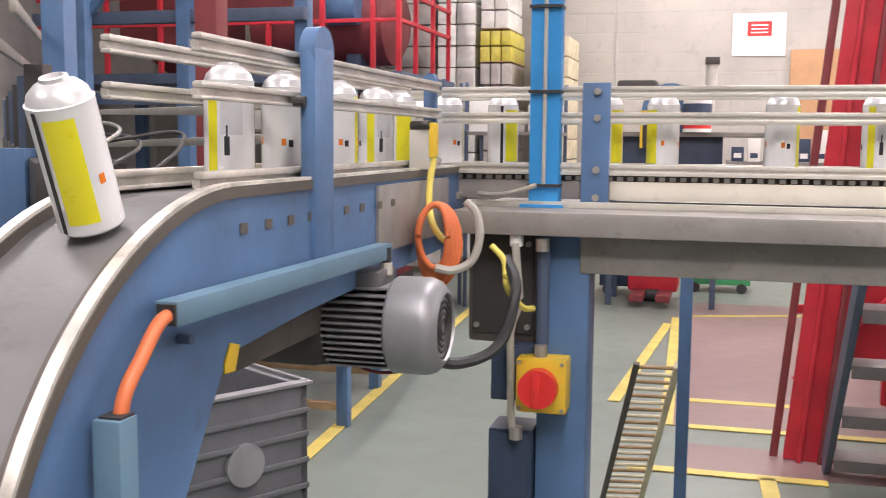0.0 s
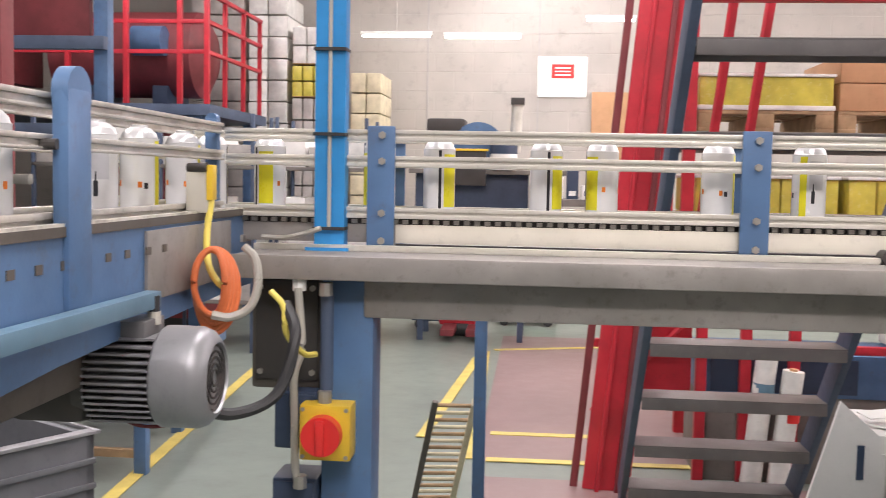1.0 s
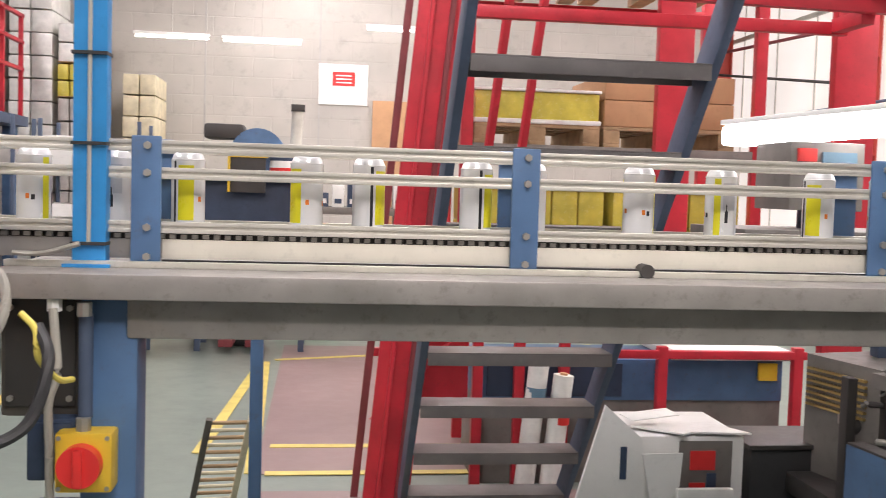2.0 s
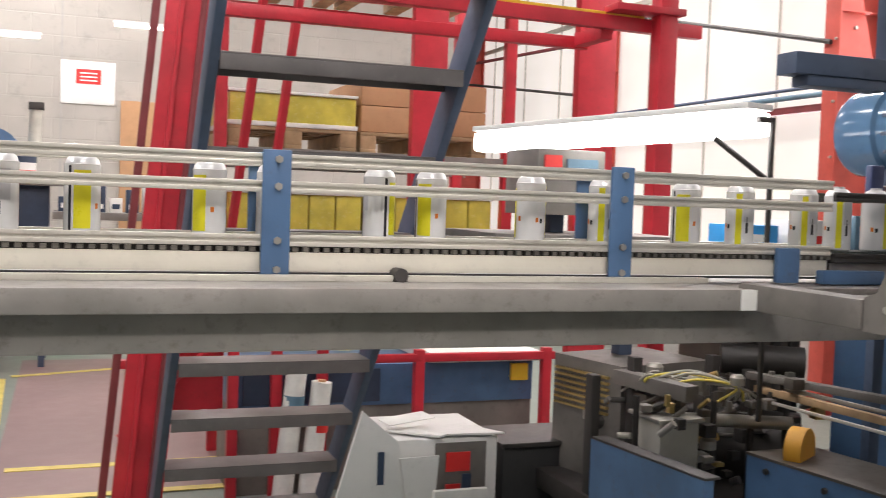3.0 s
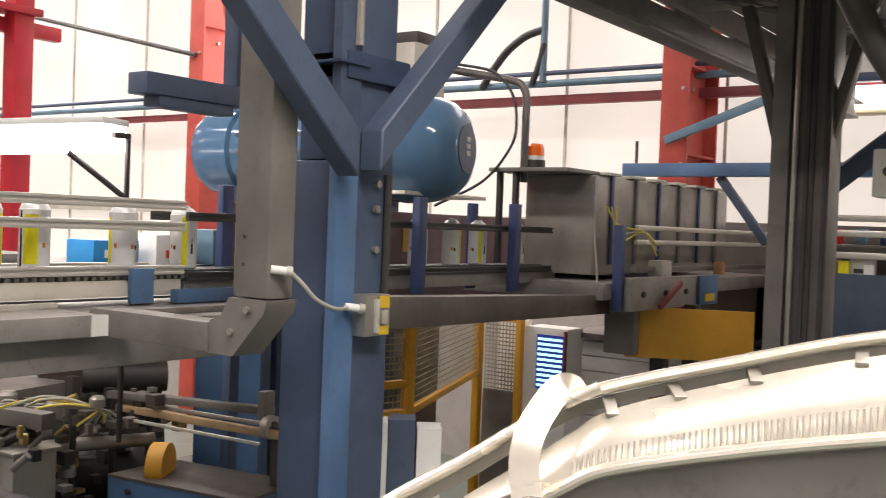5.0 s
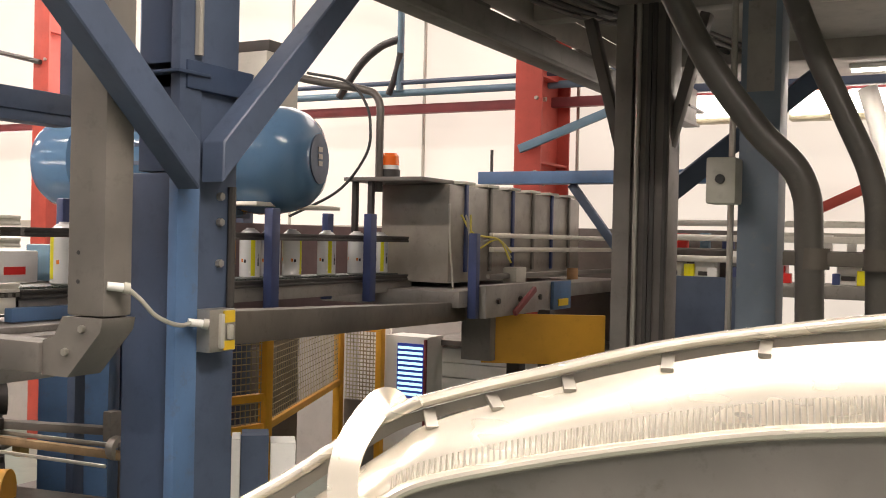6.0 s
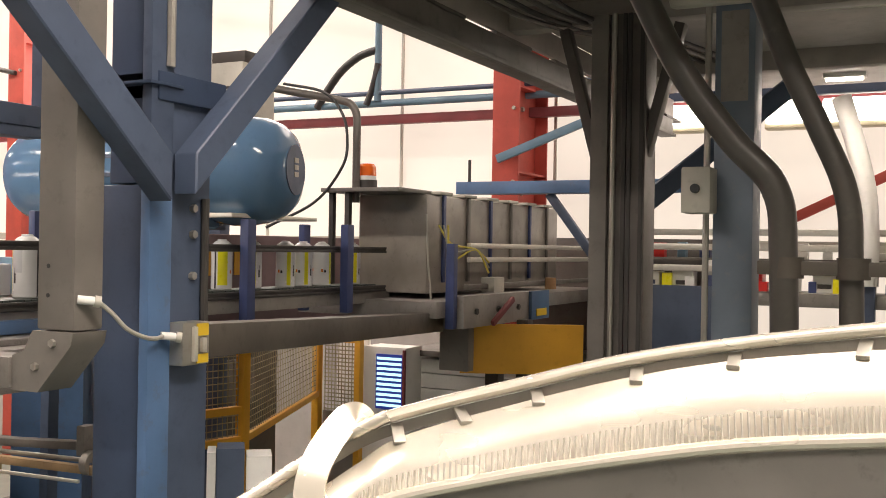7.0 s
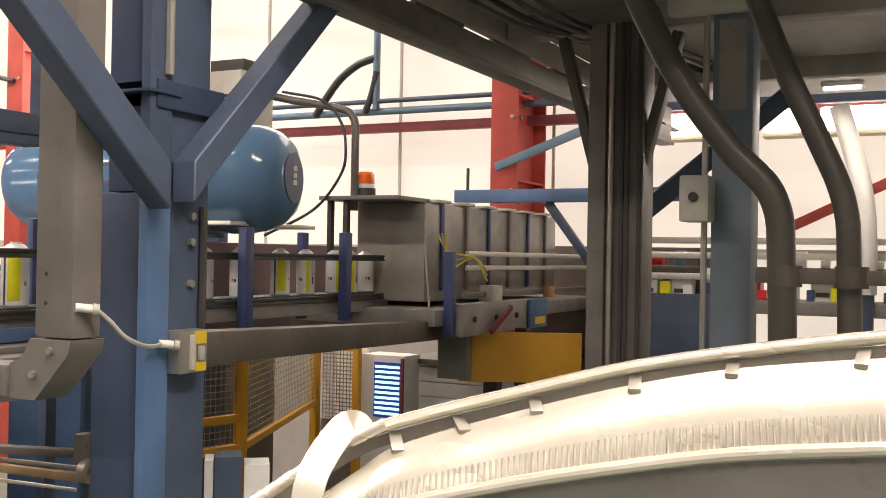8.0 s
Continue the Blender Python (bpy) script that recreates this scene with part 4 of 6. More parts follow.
    clamp = [p + Vector((0, 0, -0.010)) - eye_side * 0.010 - lean * 0.008, p + Vector((0, 0, 0.009)) - eye_side * 0.002 - lean * 0.002, p + Vector((0, 0, 0.007)) + eye_side * 0.012 + lean * 0.008, p + drop * 0.3 + eye_side * 0.032 + lean * 0.022, p + drop * 0.7 + eye_side * 0.038 + lean * 0.025, p + drop * 1.2 + eye_side * 0.038 + lean * 0.020, p + drop * 1.9 + eye_side * 0.034 + lean * 0.012]
    part("clamp", shape(sweep, smooth_path(clamp, 14), [(-0.0115, -0.002), (0.0115, -0.002), (0.0115, 0.002), (-0.0115, 0.002)], up=tuple(eye_side + Vector((0, 0, 0.3)))), CHROME, c, "bent stainless clamp strap")
    part("clamp_bolt", shape(rod, p + eye_side * 0.014, p + t * 0.03 + eye_side * 0.014, 0.005, 12), CHROME, c)
    for i in (20, 44, 68):
        q = apron[min(i, len(apron) - 1)] - eye_side * 0.03
        part("leg", shape(rod, (q.x, q.y, 0), (q.x, q.y, q.z + 0.1), 0.016, 12), STEEL, c)
    return c


chrome_curve()


# ---- behind the conveyor: crossover stair and red steelwork ----
def crossover_stair():
    s = thing("crossover_stair", "steep grey steel stair with slate blue stringers and red handrails", "stair", (1.13, 1.7, 0))
    y_of = lambda z: 2.66 - z / 1.13
    for x in (0.755, 1.505):
        part("stringer", shape(bar, (x, y_of(0), 0.02), (x, y_of(2.75), 2.75), 0.03, 0.12, (0, 1, 0)), SLATE, s, "slate blue stringer")
    for k in range(11):
        z = 0.10 + 0.2535 * k
        y = y_of(z)
        t = part("tread", bx(0.77, 1.49, y - 0.07, y + 0.10, z - 0.006, z, bevel=0.001), TREAD, s, "grey steel tread")
        part("nosing", bx(0.77, 1.49, y + 0.094, y + 0.10, z - 0.05, z - 0.006, bevel=0.001), TREAD, t)
        part("nosing", bx(0.77, 1.49, y - 0.07, y - 0.064, z - 0.05, z - 0.006, bevel=0.001), TREAD, t)
    for x in (1.08, 1.24):
        part("handrail_bar", shape(bar, (x, 3.0, 0.9), (x + 0.16, 2.45, 3.1), 0.035, 0.035), RED, s, "slanting red handrail bar")
    return s


crossover_stair()


def red_frame():
    f = thing("red_gantry", "red painted steel gantry frame", "frame", (1.0, 2.2, 0))
    for dx, w, mat, dy in ((0.0, 0.22, RED, 0.0), (-0.045, 0.02, RED, -0.035), (0.05, 0.025, DARKRED, -0.035), (-0.15, 0.035, DARKRED, 0.04)):
        part("column" if w > 0.1 else "column_rib", shape(bar, (0.69 + dx, 2.78 + dy, 0), (1.09 + dx, 2.78 + dy, 4.6), w, 0.035, (0, 1, 0)), mat, f)
    part("top_beam", shape(bar, (1.15, 2.1, 2.32), (3.1, 2.1, 2.295), 0.05, 0.06), RED, f)
    part("top_beam", shape(bar, (0.98, 2.4, 2.25), (2.68, 2.4, 2.25), 0.05, 0.055), RED, f)
    part("tie", bx(2.60, 2.66, 2.12, 2.38, 2.23, 2.29), RED, f)
    part("post", bx(2.83, 2.92, 2.0, 2.08, 0, 2.42, bevel=0.004), RED, f)
    part("top_plate", bx(2.6, 2.95, 1.98, 2.1, 2.34, 2.37, bevel=0.004), RED, f)
    part("post", bx(2.2, 2.4, 3.53, 3.6, 0, 4.6, bevel=0.004), RED, f)
    part("post", bx(3.235, 3.485, 3.53, 3.6, 0, 4.6, bevel=0.004), RED, f)
    part("edge_strip", shape(bar, (2.0, 2.1, 2.347), (2.8, 2.1, 2.336), 0.03, 0.014), YELLOW, f, "yellow edge strip on the top beam")
    # lower bracing seen under the conveyor
    for x in (1.12, 1.33, 1.56):
        part("post", bx(x, x + 0.05, 2.95, 3.0, 0, 1.3, bevel=0.003), RED, f)
    part("brace", shape(rod, (0.62, 2.9, 0.35), (1.12, 2.95, 0.85), 0.014, 10), RED, f)
    part("panel", bx(0.68, 1.1, 2.98, 3.0, 0.45, 1.25, bevel=0.002), RED, f)
    part("rail", bx(0.62, 2.85, 2.93, 2.97, 0.66, 0.7, bevel=0.003), RED, f)
    part("post", bx(2.78, 2.83, 2.93, 2.98, 0, 0.72, bevel=0.003), RED, f)
    part("post", bx(2.06, 2.11, 2.93, 2.98, 0, 0.72, bevel=0.003), RED, f)
    return f


red_frame()
cab = thing("blue_cabinet", "low blue steel cabinet with a white worktop", "cabinet", (2.0, 3.2, 0))
part("body", bx(1.15, 2.76, 3.02, 3.5, 0.43, 0.64), BLUE, cab)
part("worktop", bx(2.15, 2.78, 2.98, 3.52, 0.645, 0.7), WHITE, cab)
part("panel", bx(1.2, 1.9, 3.012, 3.02, 0.45, 0.62), DARK_BLUE, cab)
part("bracket", bx(2.62, 2.72, 2.99, 3.012, 0.54, 0.63), YELLOW, cab)
part("plinth", bx(1.15, 2.76, 3.03, 3.5, 0.0, 0.43), GREYPAINT, cab)
for k, (x, z0) in enumerate(((1.40, 0.13), (1.525, 0.07))):
    b = thing("film_roll", "upright roll of white film in the red frame", "roll", (x, 2.8, 0))
    part("roll", shape(rod, (x - 0.03, 2.85, 0.0), (x + 0.03, 2.85, z0 + 0.52), 0.05, 20), FILM, b)
    part("print_band", shape(rod, (x + 0.012, 2.85, z0 + 0.28), (x + 0.02, 2.85, z0 + 0.40), 0.0512, 20), (PALE_BLUE, REDPLASTIC)[k], b)
    part("core", shape(rod, (x + 0.03, 2.85, z0 + 0.52), (x + 0.031, 2.85, z0 + 0.53), 0.02, 12), CARDBOARD, b)


def pallet_load(x0, x1, y0, y1, z0, h, label, mat, cases=4, legs=0.0, film=True):
    p = thing("pallet_load", label, "pallet", ((x0 + x1) / 2, (y0 + y1) / 2, z0))
    for k in range(5):
        y = y0 + (y1 - y0) * k / 4.6
        part("board", bx(x0, x1, y, y + 0.09, z0 + 0.1, z0 + 0.122), WOOD, p)
    for k in range(3):
        x = x0 + (x1 - x0 - 0.1) * k / 2
        part("block", bx(x, x + 0.1, y0, y1, z0 + 0.022, z0 + 0.1), WOOD, p)
        part("board", bx(x, x + 0.1, y0, y1, z0, z0 + 0.022), WOOD, p)
    w = (x1 - x0) / cases
    rows = max(1, int(round(h / 0.2)))
    for r in range(rows):
        for k in range(cases):
            part("case", bx(x0 + w * k + 0.004, x0 + w * (k + 1) - 0.004, y0 + 0.01, y1 - 0.01, z0 + 0.124 + h * r / rows, z0 + 0.122 + h * (r + 1) / rows, bevel=0.01), mat, p)
    if film:
        part("film", bx(x0 - 0.006, x1 + 0.006, y0 - 0.006, y1 + 0.006, z0 + 0.122 + h, z0 + 0.14 + h, bevel=0.006), FILM, p)
        part("film", bx(x0 - 0.006, x1 + 0.006, y0 - 0.006, y1 + 0.006, z0 + 0.122, z0 + 0.15, bevel=0.006), FILM, p)
    return p


# storage rack behind the gantry
rack = thing("pallet_rack", "red and grey pallet racking with loaded shelves", "rack", (1.7, 4.4, 0))
for x in (1.16, 2.95):
    for y in (3.95, 4.85):
        part("upright", bx(x, x + 0.07, y, y + 0.06, 0, 3.2), RED, rack)
for z in (0.95, 1.76, 2.75):
    for y in (3.95, 4.85):
        part("beam", bx(1.23, 2.95, y, y + 0.05, z - 0.1, z), GREYPAINT if z < 2 else RED, rack)
part("diagonal", shape(bar, (1.18, 4.0, 0.3), (1.18, 4.88, 1.7), 0.03, 0.03), RED, rack)
pallet_load(1.24, 2.0, 3.98, 4.85, 1.762, 0.19, "pallet of yellow film wrapped cans on the rack", PACK, 1)
pallet_load(2.03, 2.85, 4.0, 4.85, 1.762, 0.32, "pallet of brown cardboard cases on the rack", CARDBOARD, 2, film=False)
pallet_load(1.24, 2.05, 3.98, 4.85, 0.952, 0.42, "pallet of yellow cans on the lower shelf", PACK, 5)
pallet_load(2.1, 2.9, 3.98, 4.85, 0.952, 0.42, "pallet of yellow cans on the lower shelf", PACK, 5)
pallet_load(1.24, 2.0, 3.98, 4.85, 2.752, 0.4, "pallet of white wrapped stock on the top shelf", STOCK, 3)
pallet_load(2.05, 2.85, 3.98, 4.85, 2.752, 0.3, "pallet of brown cardboard cases on the top shelf", CARDBOARD, 3)


# north end
sign = thing("wall_sign", "white wall sign with a red panel", "sign", (0.58, 9.98, 2.66))
part("board", bx(0.30, 0.87, 9.985, 10.0, 2.42, 2.89), WHITE, sign)
part("red_panel", bx(0.46, 0.72, 9.98, 9.985, 2.64, 2.80, bevel=0), REDPLASTIC, sign)
for k in range(3):
    part("bar", bx(0.50, 0.68, 9.977, 9.98, 2.67 + 0.04 * k, 2.685 + 0.04 * k, bevel=0), WHITE, sign)
solid("cardboard_sheet", bx(0.93, 1.5, 9.93, 9.98, 1.0, 2.48), CARDBOARD, "brown cardboard sheet against the wall", "cardboard")
for x in (-1.0, 0.3, 1.6):
    solid("wall_joint", bx(x, x + 0.02, 9.99, 10.0, 0, 6, bevel=0), WALLGREY, "vertical movement joint in the wall", "joint", kind="structure")


def blower():
    b = thing("blower_machine", "dark blue machine with a grey exhaust stub", "machine", (-0.35, 7.3, 0))
    part("base", bx(-0.75, 0.25, 7.0, 7.6, 0.8, 1.5), DARK_BLUE, b)
    for lx in (-0.72, 0.18):
        for ly in (7.03, 7.53):
            part("leg", bx(lx, lx + 0.05, ly, ly + 0.05, 0, 0.8), SLATE, b)
    part("hood", bx(-0.66, -0.32, 7.0, 7.4, 1.86, 1.99, bevel=0.03), DARK, b)
    part("casing", shape(rod, (-0.2, 7.0, 1.72), (-0.2, 7.5, 1.72), 0.24, 28), BLUE, b)
    part("stub", shape(rod, (0.12, 7.1, 1.7), (0.14, 7.1, 2.14), 0.05, 16), GREYBOX, b)
    part("stub_cap", bx(0.08, 0.2, 7.04, 7.16, 2.12, 2.18), DARK, b)
    part("bench", bx(-0.8, 0.6, 6.9, 7.6, 1.5, 1.54), GREYPAINT, b)
    part("yellow_frame", bx(-0.42, -0.12, 6.88, 6.9, 1.4, 1.7), DARK, b)
    part("frame_edge", bx(-0.44, -0.42, 6.86, 6.9, 1.4, 1.72), YELLOW, b)
    part("frame_edge", bx(-0.44, -0.1, 6.86, 6.9, 1.7, 1.72), YELLOW, b)
    return b


blower()
drum = thing("labelled_tub", "white tub with blue and red label bands", "tub", (0.03, 6.9, 1.54))
part("tub", shape(rod, (0.03, 6.95, 1.54), (0.03, 6.95, 1.82), 0.12, 24), WHITE, drum)
part("band", shape(rod, (0.03, 6.95, 1.68), (0.03, 6.95, 1.78), 0.1215, 24), DARK_BLUE, drum)
part("band", shape(rod, (0.03, 6.95, 1.57), (0.03, 6.95, 1.62), 0.1215, 24), REDPLASTIC, drum)
for k in range(6):
    x = 0.32 + 0.13 * k
    bk = thing("blister_box", "small white and navy box on the bench", "box", (x, 6.8, 1.3), "small boxes on the bench")
    part("carton", bx(x, x + 0.1, 6.75, 6.9, 1.3, 1.42 + 0.07 * (k % 3), bevel=0.004, m=None), WHITE if k % 2 else DARK_BLUE, bk)
    part("label_bar", bx(x + 0.02, x + 0.08, 6.748, 6.75, 1.33, 1.37, bevel=0), DARK_BLUE if k % 2 else WHITE, bk)
bench_n = thing("bench", "grey bench holding small boxes", "bench", (0.7, 6.9, 0))
part("top", bx(0.28, 1.15, 6.6, 7.2, 1.24, 1.3), GREYPAINT, bench_n)
for lx in (0.98, 1.08):
    part("leg", bx(lx, lx + 0.05, 6.9, 6.95, 0, 1.24), GREYPAINT, bench_n)

# far floor clutter
for (x, y, mat, lab) in ((-0.55, 7.9, DARK_BLUE, "low dark blue trolley"), (0.25, 8.3, material("green_bin_paint", (0.05, 0.3, 0.12), 0.5), "low green bin")):
    t = thing("floor_trolley", lab + " on the far floor", "trolley", (x, y, 0))
    part("tray", bx(x - 0.3, x + 0.3, y - 0.2, y + 0.2, 0.08, 0.22), mat, t)
    for dx in (-0.22, 0.22):
        part("wheel", shape(rod, (x + dx, y - 0.21, 0.05), (x + dx, y - 0.17, 0.05), 0.05, 12), BLACK, t)
pt = thing("pallet_truck", "red pallet truck lying low on the floor", "pallet truck", (-0.3, 7.5, 0))
part("chassis", bx(-0.55, -0.1, 7.3, 7.7, 0.1, 0.34, bevel=0.03), RED, pt)
part("fork", bx(-0.5, -0.38, 6.9, 7.4, 0.06, 0.12), DARKRED, pt)
part("fork", bx(-0.27, -0.15, 6.9, 7.4, 0.06, 0.12), DARKRED, pt)
part("pump", shape(rod, (-0.3, 7.5, 0.3), (-0.3, 7.5, 0.5), 0.06, 16), DARK, pt)
part("wheel", shape(rod, (-0.4, 7.35, 0.07), (-0.22, 7.35, 0.07), 0.07, 16), BLACK, pt)

# thin support leg and the leaning slatted panel under the conveyor
leg = thing("support_leg", "thin blue steel tube leg behind the conveyor", "leg", (0.18, 0.95, 0))
part("tube", bx(0.163, 0.199, 0.935, 0.97, 0, 1.30, bevel=0.003), BLUE, leg)
part("foot", bx(0.13, 0.235, 0.9, 1.0, 0, 0.01), BLUE, leg)
slat = thing("slatted_panel", "brown slatted roller panel leaning towards the floor", "panel", (0.05, 1.3, 0))
lean = [((0.03, 1.15, 0.76), (-0.14, 1.75, 0.05)), ((0.155, 1.16, 0.76), (0.0, 1.78, 0.05))]
for a, b in lean:
    part("side_rail", shape(bar, a, b, 0.014 if a[0] < 0.1 else 0.03, 0.02, (1, 0, 0)), BROWNSTEEL if a[0] < 0.1 else PALEPACK, slat)
for k in range(24):
    f = (k + 0.5) / 24
    a = Vector(lean[0][0]).lerp(Vector(lean[0][1]), f)
    b = Vector(lean[1][0]).lerp(Vector(lean[1][1]), f)
    part("slat", shape(rod, a, b, 0.0065, 8), PALEPACK if k % 2 else WOOD, slat)


def crate():
    c = thing("plastic_crate", "large grey ribbed plastic pallet crate on the floor", "crate", (-1.5, 0.6, 0))
    x0, x1, y0, y1, z0, z1 = -1.95, -1.05, 0.12, 1.06, 0.1, 0.635
    for nm, dims in (("side", (x0, x1, y0, y0 + 0.03, z0, z1)), ("side", (x0, x1, y1 - 0.03, y1, z0, z1)), ("side", (x0, x0 + 0.03, y0, y1, z0, z1)), ("side", (x1 - 0.03, x1, y0, y1, z0, z1))):
        part(nm, bx(*dims, bevel=0.004), PLASTICGREY, c)
    part("base", bx(x0, x1, y0, y1, z0, z0 + 0.04), PLASTICGREY, c)
    for z in (0.19, 0.28, 0.37, 0.46, 0.54):
        part("rib", bx(x0 - 0.012, x1 + 0.012, y0 - 0.012, y0, z, z + 0.018), PLASTICGREY, c)
        part("rib", bx(x1, x1 + 0.012, y0, y1, z, z + 0.018), PLASTICGREY, c)
    part("rim", bx(x0 - 0.015, x1 + 0.015, y0 - 0.015, y0 + 0.03, z1, z1 + 0.012), COWL, c, "pale worn rim")
    part("rim", bx(x1 - 0.03, x1 + 0.015, y0 + 0.03, y1, z1, z1 + 0.012), COWL, c)
    part("badge", shape(rod, (x1, 0.81, 0.41), (x1 + 0.016, 0.81, 0.41), 0.07, 24), COWL, c)
    for x in (x0 + 0.08, x1 - 0.08):
        for y in (y0 + 0.08, y1 - 0.08):
            part("foot", bx(x - 0.07, x + 0.07, y - 0.07, y + 0.07, 0, z0), PLASTICGREY, c)
    part("rim", bx(x0, x1 + 0.015, y1, y1 + 0.015, z1, z1 + 0.012), COWL, c)
    # turned a third of a right angle about its far corner
    far = Matrix.Translation((x1, y1, 0))
    c.matrix_world = far @ Matrix.Rotation(radians(-31), 4, "Z") @ far.inverted() @ Matrix.Translation((-1.5, 0.6, 0))
    return c


crate()
# low blue conveyor with dark red slats behind the crate
low = thing("roller_bench", "low blue framed bench with dark red slats", "bench", (-1.7, 3.4, 0))
part("frame", shape(bar, (-1.5, 2.5, 0.40), (-1.75, 4.6, 0.40), 0.05, 0.08), BLUE, low)
part("frame", shape(bar, (-2.3, 2.4, 0.40), (-2.6, 4.5, 0.40), 0.05, 0.08), BLUE, low)
for k in range(12):
    f = k / 11
    part("slat", bx(-2.4 - 0.2 * f, -1.55 - 0.22 * f, 2.5 + 1.95 * f, 2.6 + 1.95 * f, 0.36, 0.39), DARKRED, low)
for p in ((-1.55, 2.7), (-1.66, 3.5), (-1.74, 4.4)):
    part("leg", bx(p[0] - 0.03, p[0] + 0.03, p[1] - 0.03, p[1] + 0.03, 0, 0.37), BLUE, low)
    part("stretcher", shape(bar, (p[0], p[1], 0.1), (p[0] - 0.8, p[1], 0.1), 0.04, 0.04), WOOD, low)


# ---- north-west: raised platform with red rails, tanks and racking ----
def platform():
    p = thing("raised_platform", "raised steel platform with red handrails", "platform", (-4.0, 7.5, 0))
    part("deck", bx(-6.6, -2.6, 6.9, 8.8, 1.98, 2.08), SLATE, p)
    for x in (-6.4, -4.6, -2.75):
        for y in (7.0, 8.7):
            part("leg", bx(x - 0.06, x + 0.06, y - 0.06, y + 0.06, 0, 1.98), BLUE, p)
    for x in (-6.3, -5.7, -5.1, -4.5, -3.95, -3.4, -2.9, -2.65):
        part("post", bx(x - 0.022, x + 0.022, 6.95, 6.995, 2.08, 3.1), RED, p)
    for z in (2.55, 2.82, 3.08):
        part("rail", bx(-6.5, -2.63, 6.955, 6.99, z - 0.018, z + 0.018), RED, p)
    for y in (7.5, 8.1, 8.7):
        part("post", bx(-2.67, -2.63, y - 0.02, y + 0.02, 2.08, 3.1), RED, p)
    for z in (2.55, 2.82, 3.08):
        part("rail", bx(-2.67, -2.63, 7.0, 8.75, z - 0.018, z + 0.018), RED, p)
    return p


platform()
tank = thing("red_tank", "dark red and blue process tank on the platform", "tank", (-3.7, 7.9, 2.08))
part("shell", shape(rod, (-4.4, 7.9, 2.62), (-3.0, 7.9, 2.62), 0.42, 32), DARKRED, tank)
part("end", shape(rod, (-3.0, 7.9, 2.62), (-2.9, 7.9, 2.62), 0.42, 32, 0.25), DARKRED, tank)
part("saddle", bx(-4.1, -3.95, 7.6, 8.2, 2.08, 2.3), DARK_BLUE, tank)
part("saddle", bx(-3.4, -3.25, 7.6, 8.2, 2.08, 2.3), DARK_BLUE, tank)
part("motor", shape(rod, (-3.5, 7.4, 2.7), (-3.2, 7.4, 2.7), 0.14, 20), BLUE, tank)
hop = thing("red_hopper", "dark red sheet metal hopper on legs", "hopper", (-5.2, 7.6, 2.08))
part("body", bx(-5.7, -4.75, 7.2, 8.1, 2.3, 3.6), DARKRED, hop)
part("cone", shape(lathe, [(0.0, 0), (0.12, 0), (0.45, 0.25), (0, 0.25)], 4, Matrix.Translation((-5.2, 7.65, 2.06)) @ Matrix.Rotation(radians(45), 4, "Z")), DARKRED, hop)
hop2 = thing("red_cabinet", "dark red machine cabinet under the platform", "cabinet", (-3.3, 7.6, 0))
part("body", bx(-3.75, -2.85, 7.2, 8.1, 0.1, 1.9), DARKRED, hop2)
part("door", bx(-3.7, -3.32, 7.185, 7.2, 0.2, 1.8), DARKRED, hop2)
part("plinth", bx(-3.75, -2.85, 7.25, 8.1, 0, 0.1), DARK, hop2)


def stock_stack(x, y, n_x, n_z, cw, ch, mat, label, z0=0.15):
    s = thing("stock_stack", label, "stack", (x, y, 0), "stacked stock")
    part("pallet", bx(x, x + n_x * cw, y, y + 0.8, 0 if z0 < 1 else z0 - 0.01, z0), WOOD, s)
    for i in range(n_x):
        for k in range(n_z):
            j = 0.012 * math.sin(7.1 * i + 3.7 * k)
            part("case", bx(x + i * cw + 0.006, x + (i + 1) * cw - 0.006, y + j, y + 0.78 + j, z0 + k * ch, z0 + (k + 1) * ch - 0.012, bevel=0.012), mat, s)
    return s


stock_stack(-2.86, 9.0, 2, 14, 0.22, 0.235, FILM, "tall stack of white cartons by the wall")
stock_stack(-2.37, 9.0, 3, 9, 0.12, 0.24, STOCK, "stack of pale cases under yellow cases by the wall")
stock_stack(-2.37, 8.98, 3, 2, 0.12, 0.17, PACK, "yellow cases on a pale stack", z0=2.32)
stock_stack(-2.37, 9.0, 2, 2, 0.16, 0.2, FILM, "white cartons above the yellow cases", z0=2.68)
stock_stack(-1.72, 9.0, 2, 11, 0.17, 0.222, PALEPACK, "stack of cream cases by the wall")
stock_stack(-3.5, 9.0, 3, 15, 0.2, 0.235, STOCK, "tall stack of pale cases behind the platform")
for k in range(3):
    sr = thing("stock_rack", "steel rack with cartons behind the cans", "rack", (-2.4 + k * 0.9, 5.6 + 0.5 * k, 0), "racks in the aisle")
    x0, y0 = -3.6 + k * 0.85, 5.6 + 0.45 * k
    for z in (0.4, 0.95, 1.5):
        part("shelf", bx(x0, x0 + 0.8, y0, y0 + 0.6, z, z + 0.03), GREYPAINT, sr)
        for i in range(3):
            part("carton", bx(x0 + 0.03 + 0.26 * i, x0 + 0.26 + 0.26 * i, y0 + 0.02, y0 + 0.5, z + 0.03, z + 0.2 + 0.06 * ((i + k) % 3), bevel=0.006), (STOCK, FILM, WHITE)[(i + k) % 3], sr)
    for dx in (0.0, 0.77):
        for dy in (0.0, 0.57):
            part("upright", bx(x0 + dx, x0 + dx + 0.03, y0 + dy, y0 + dy + 0.03, 0, 1.95), SLATE, sr)


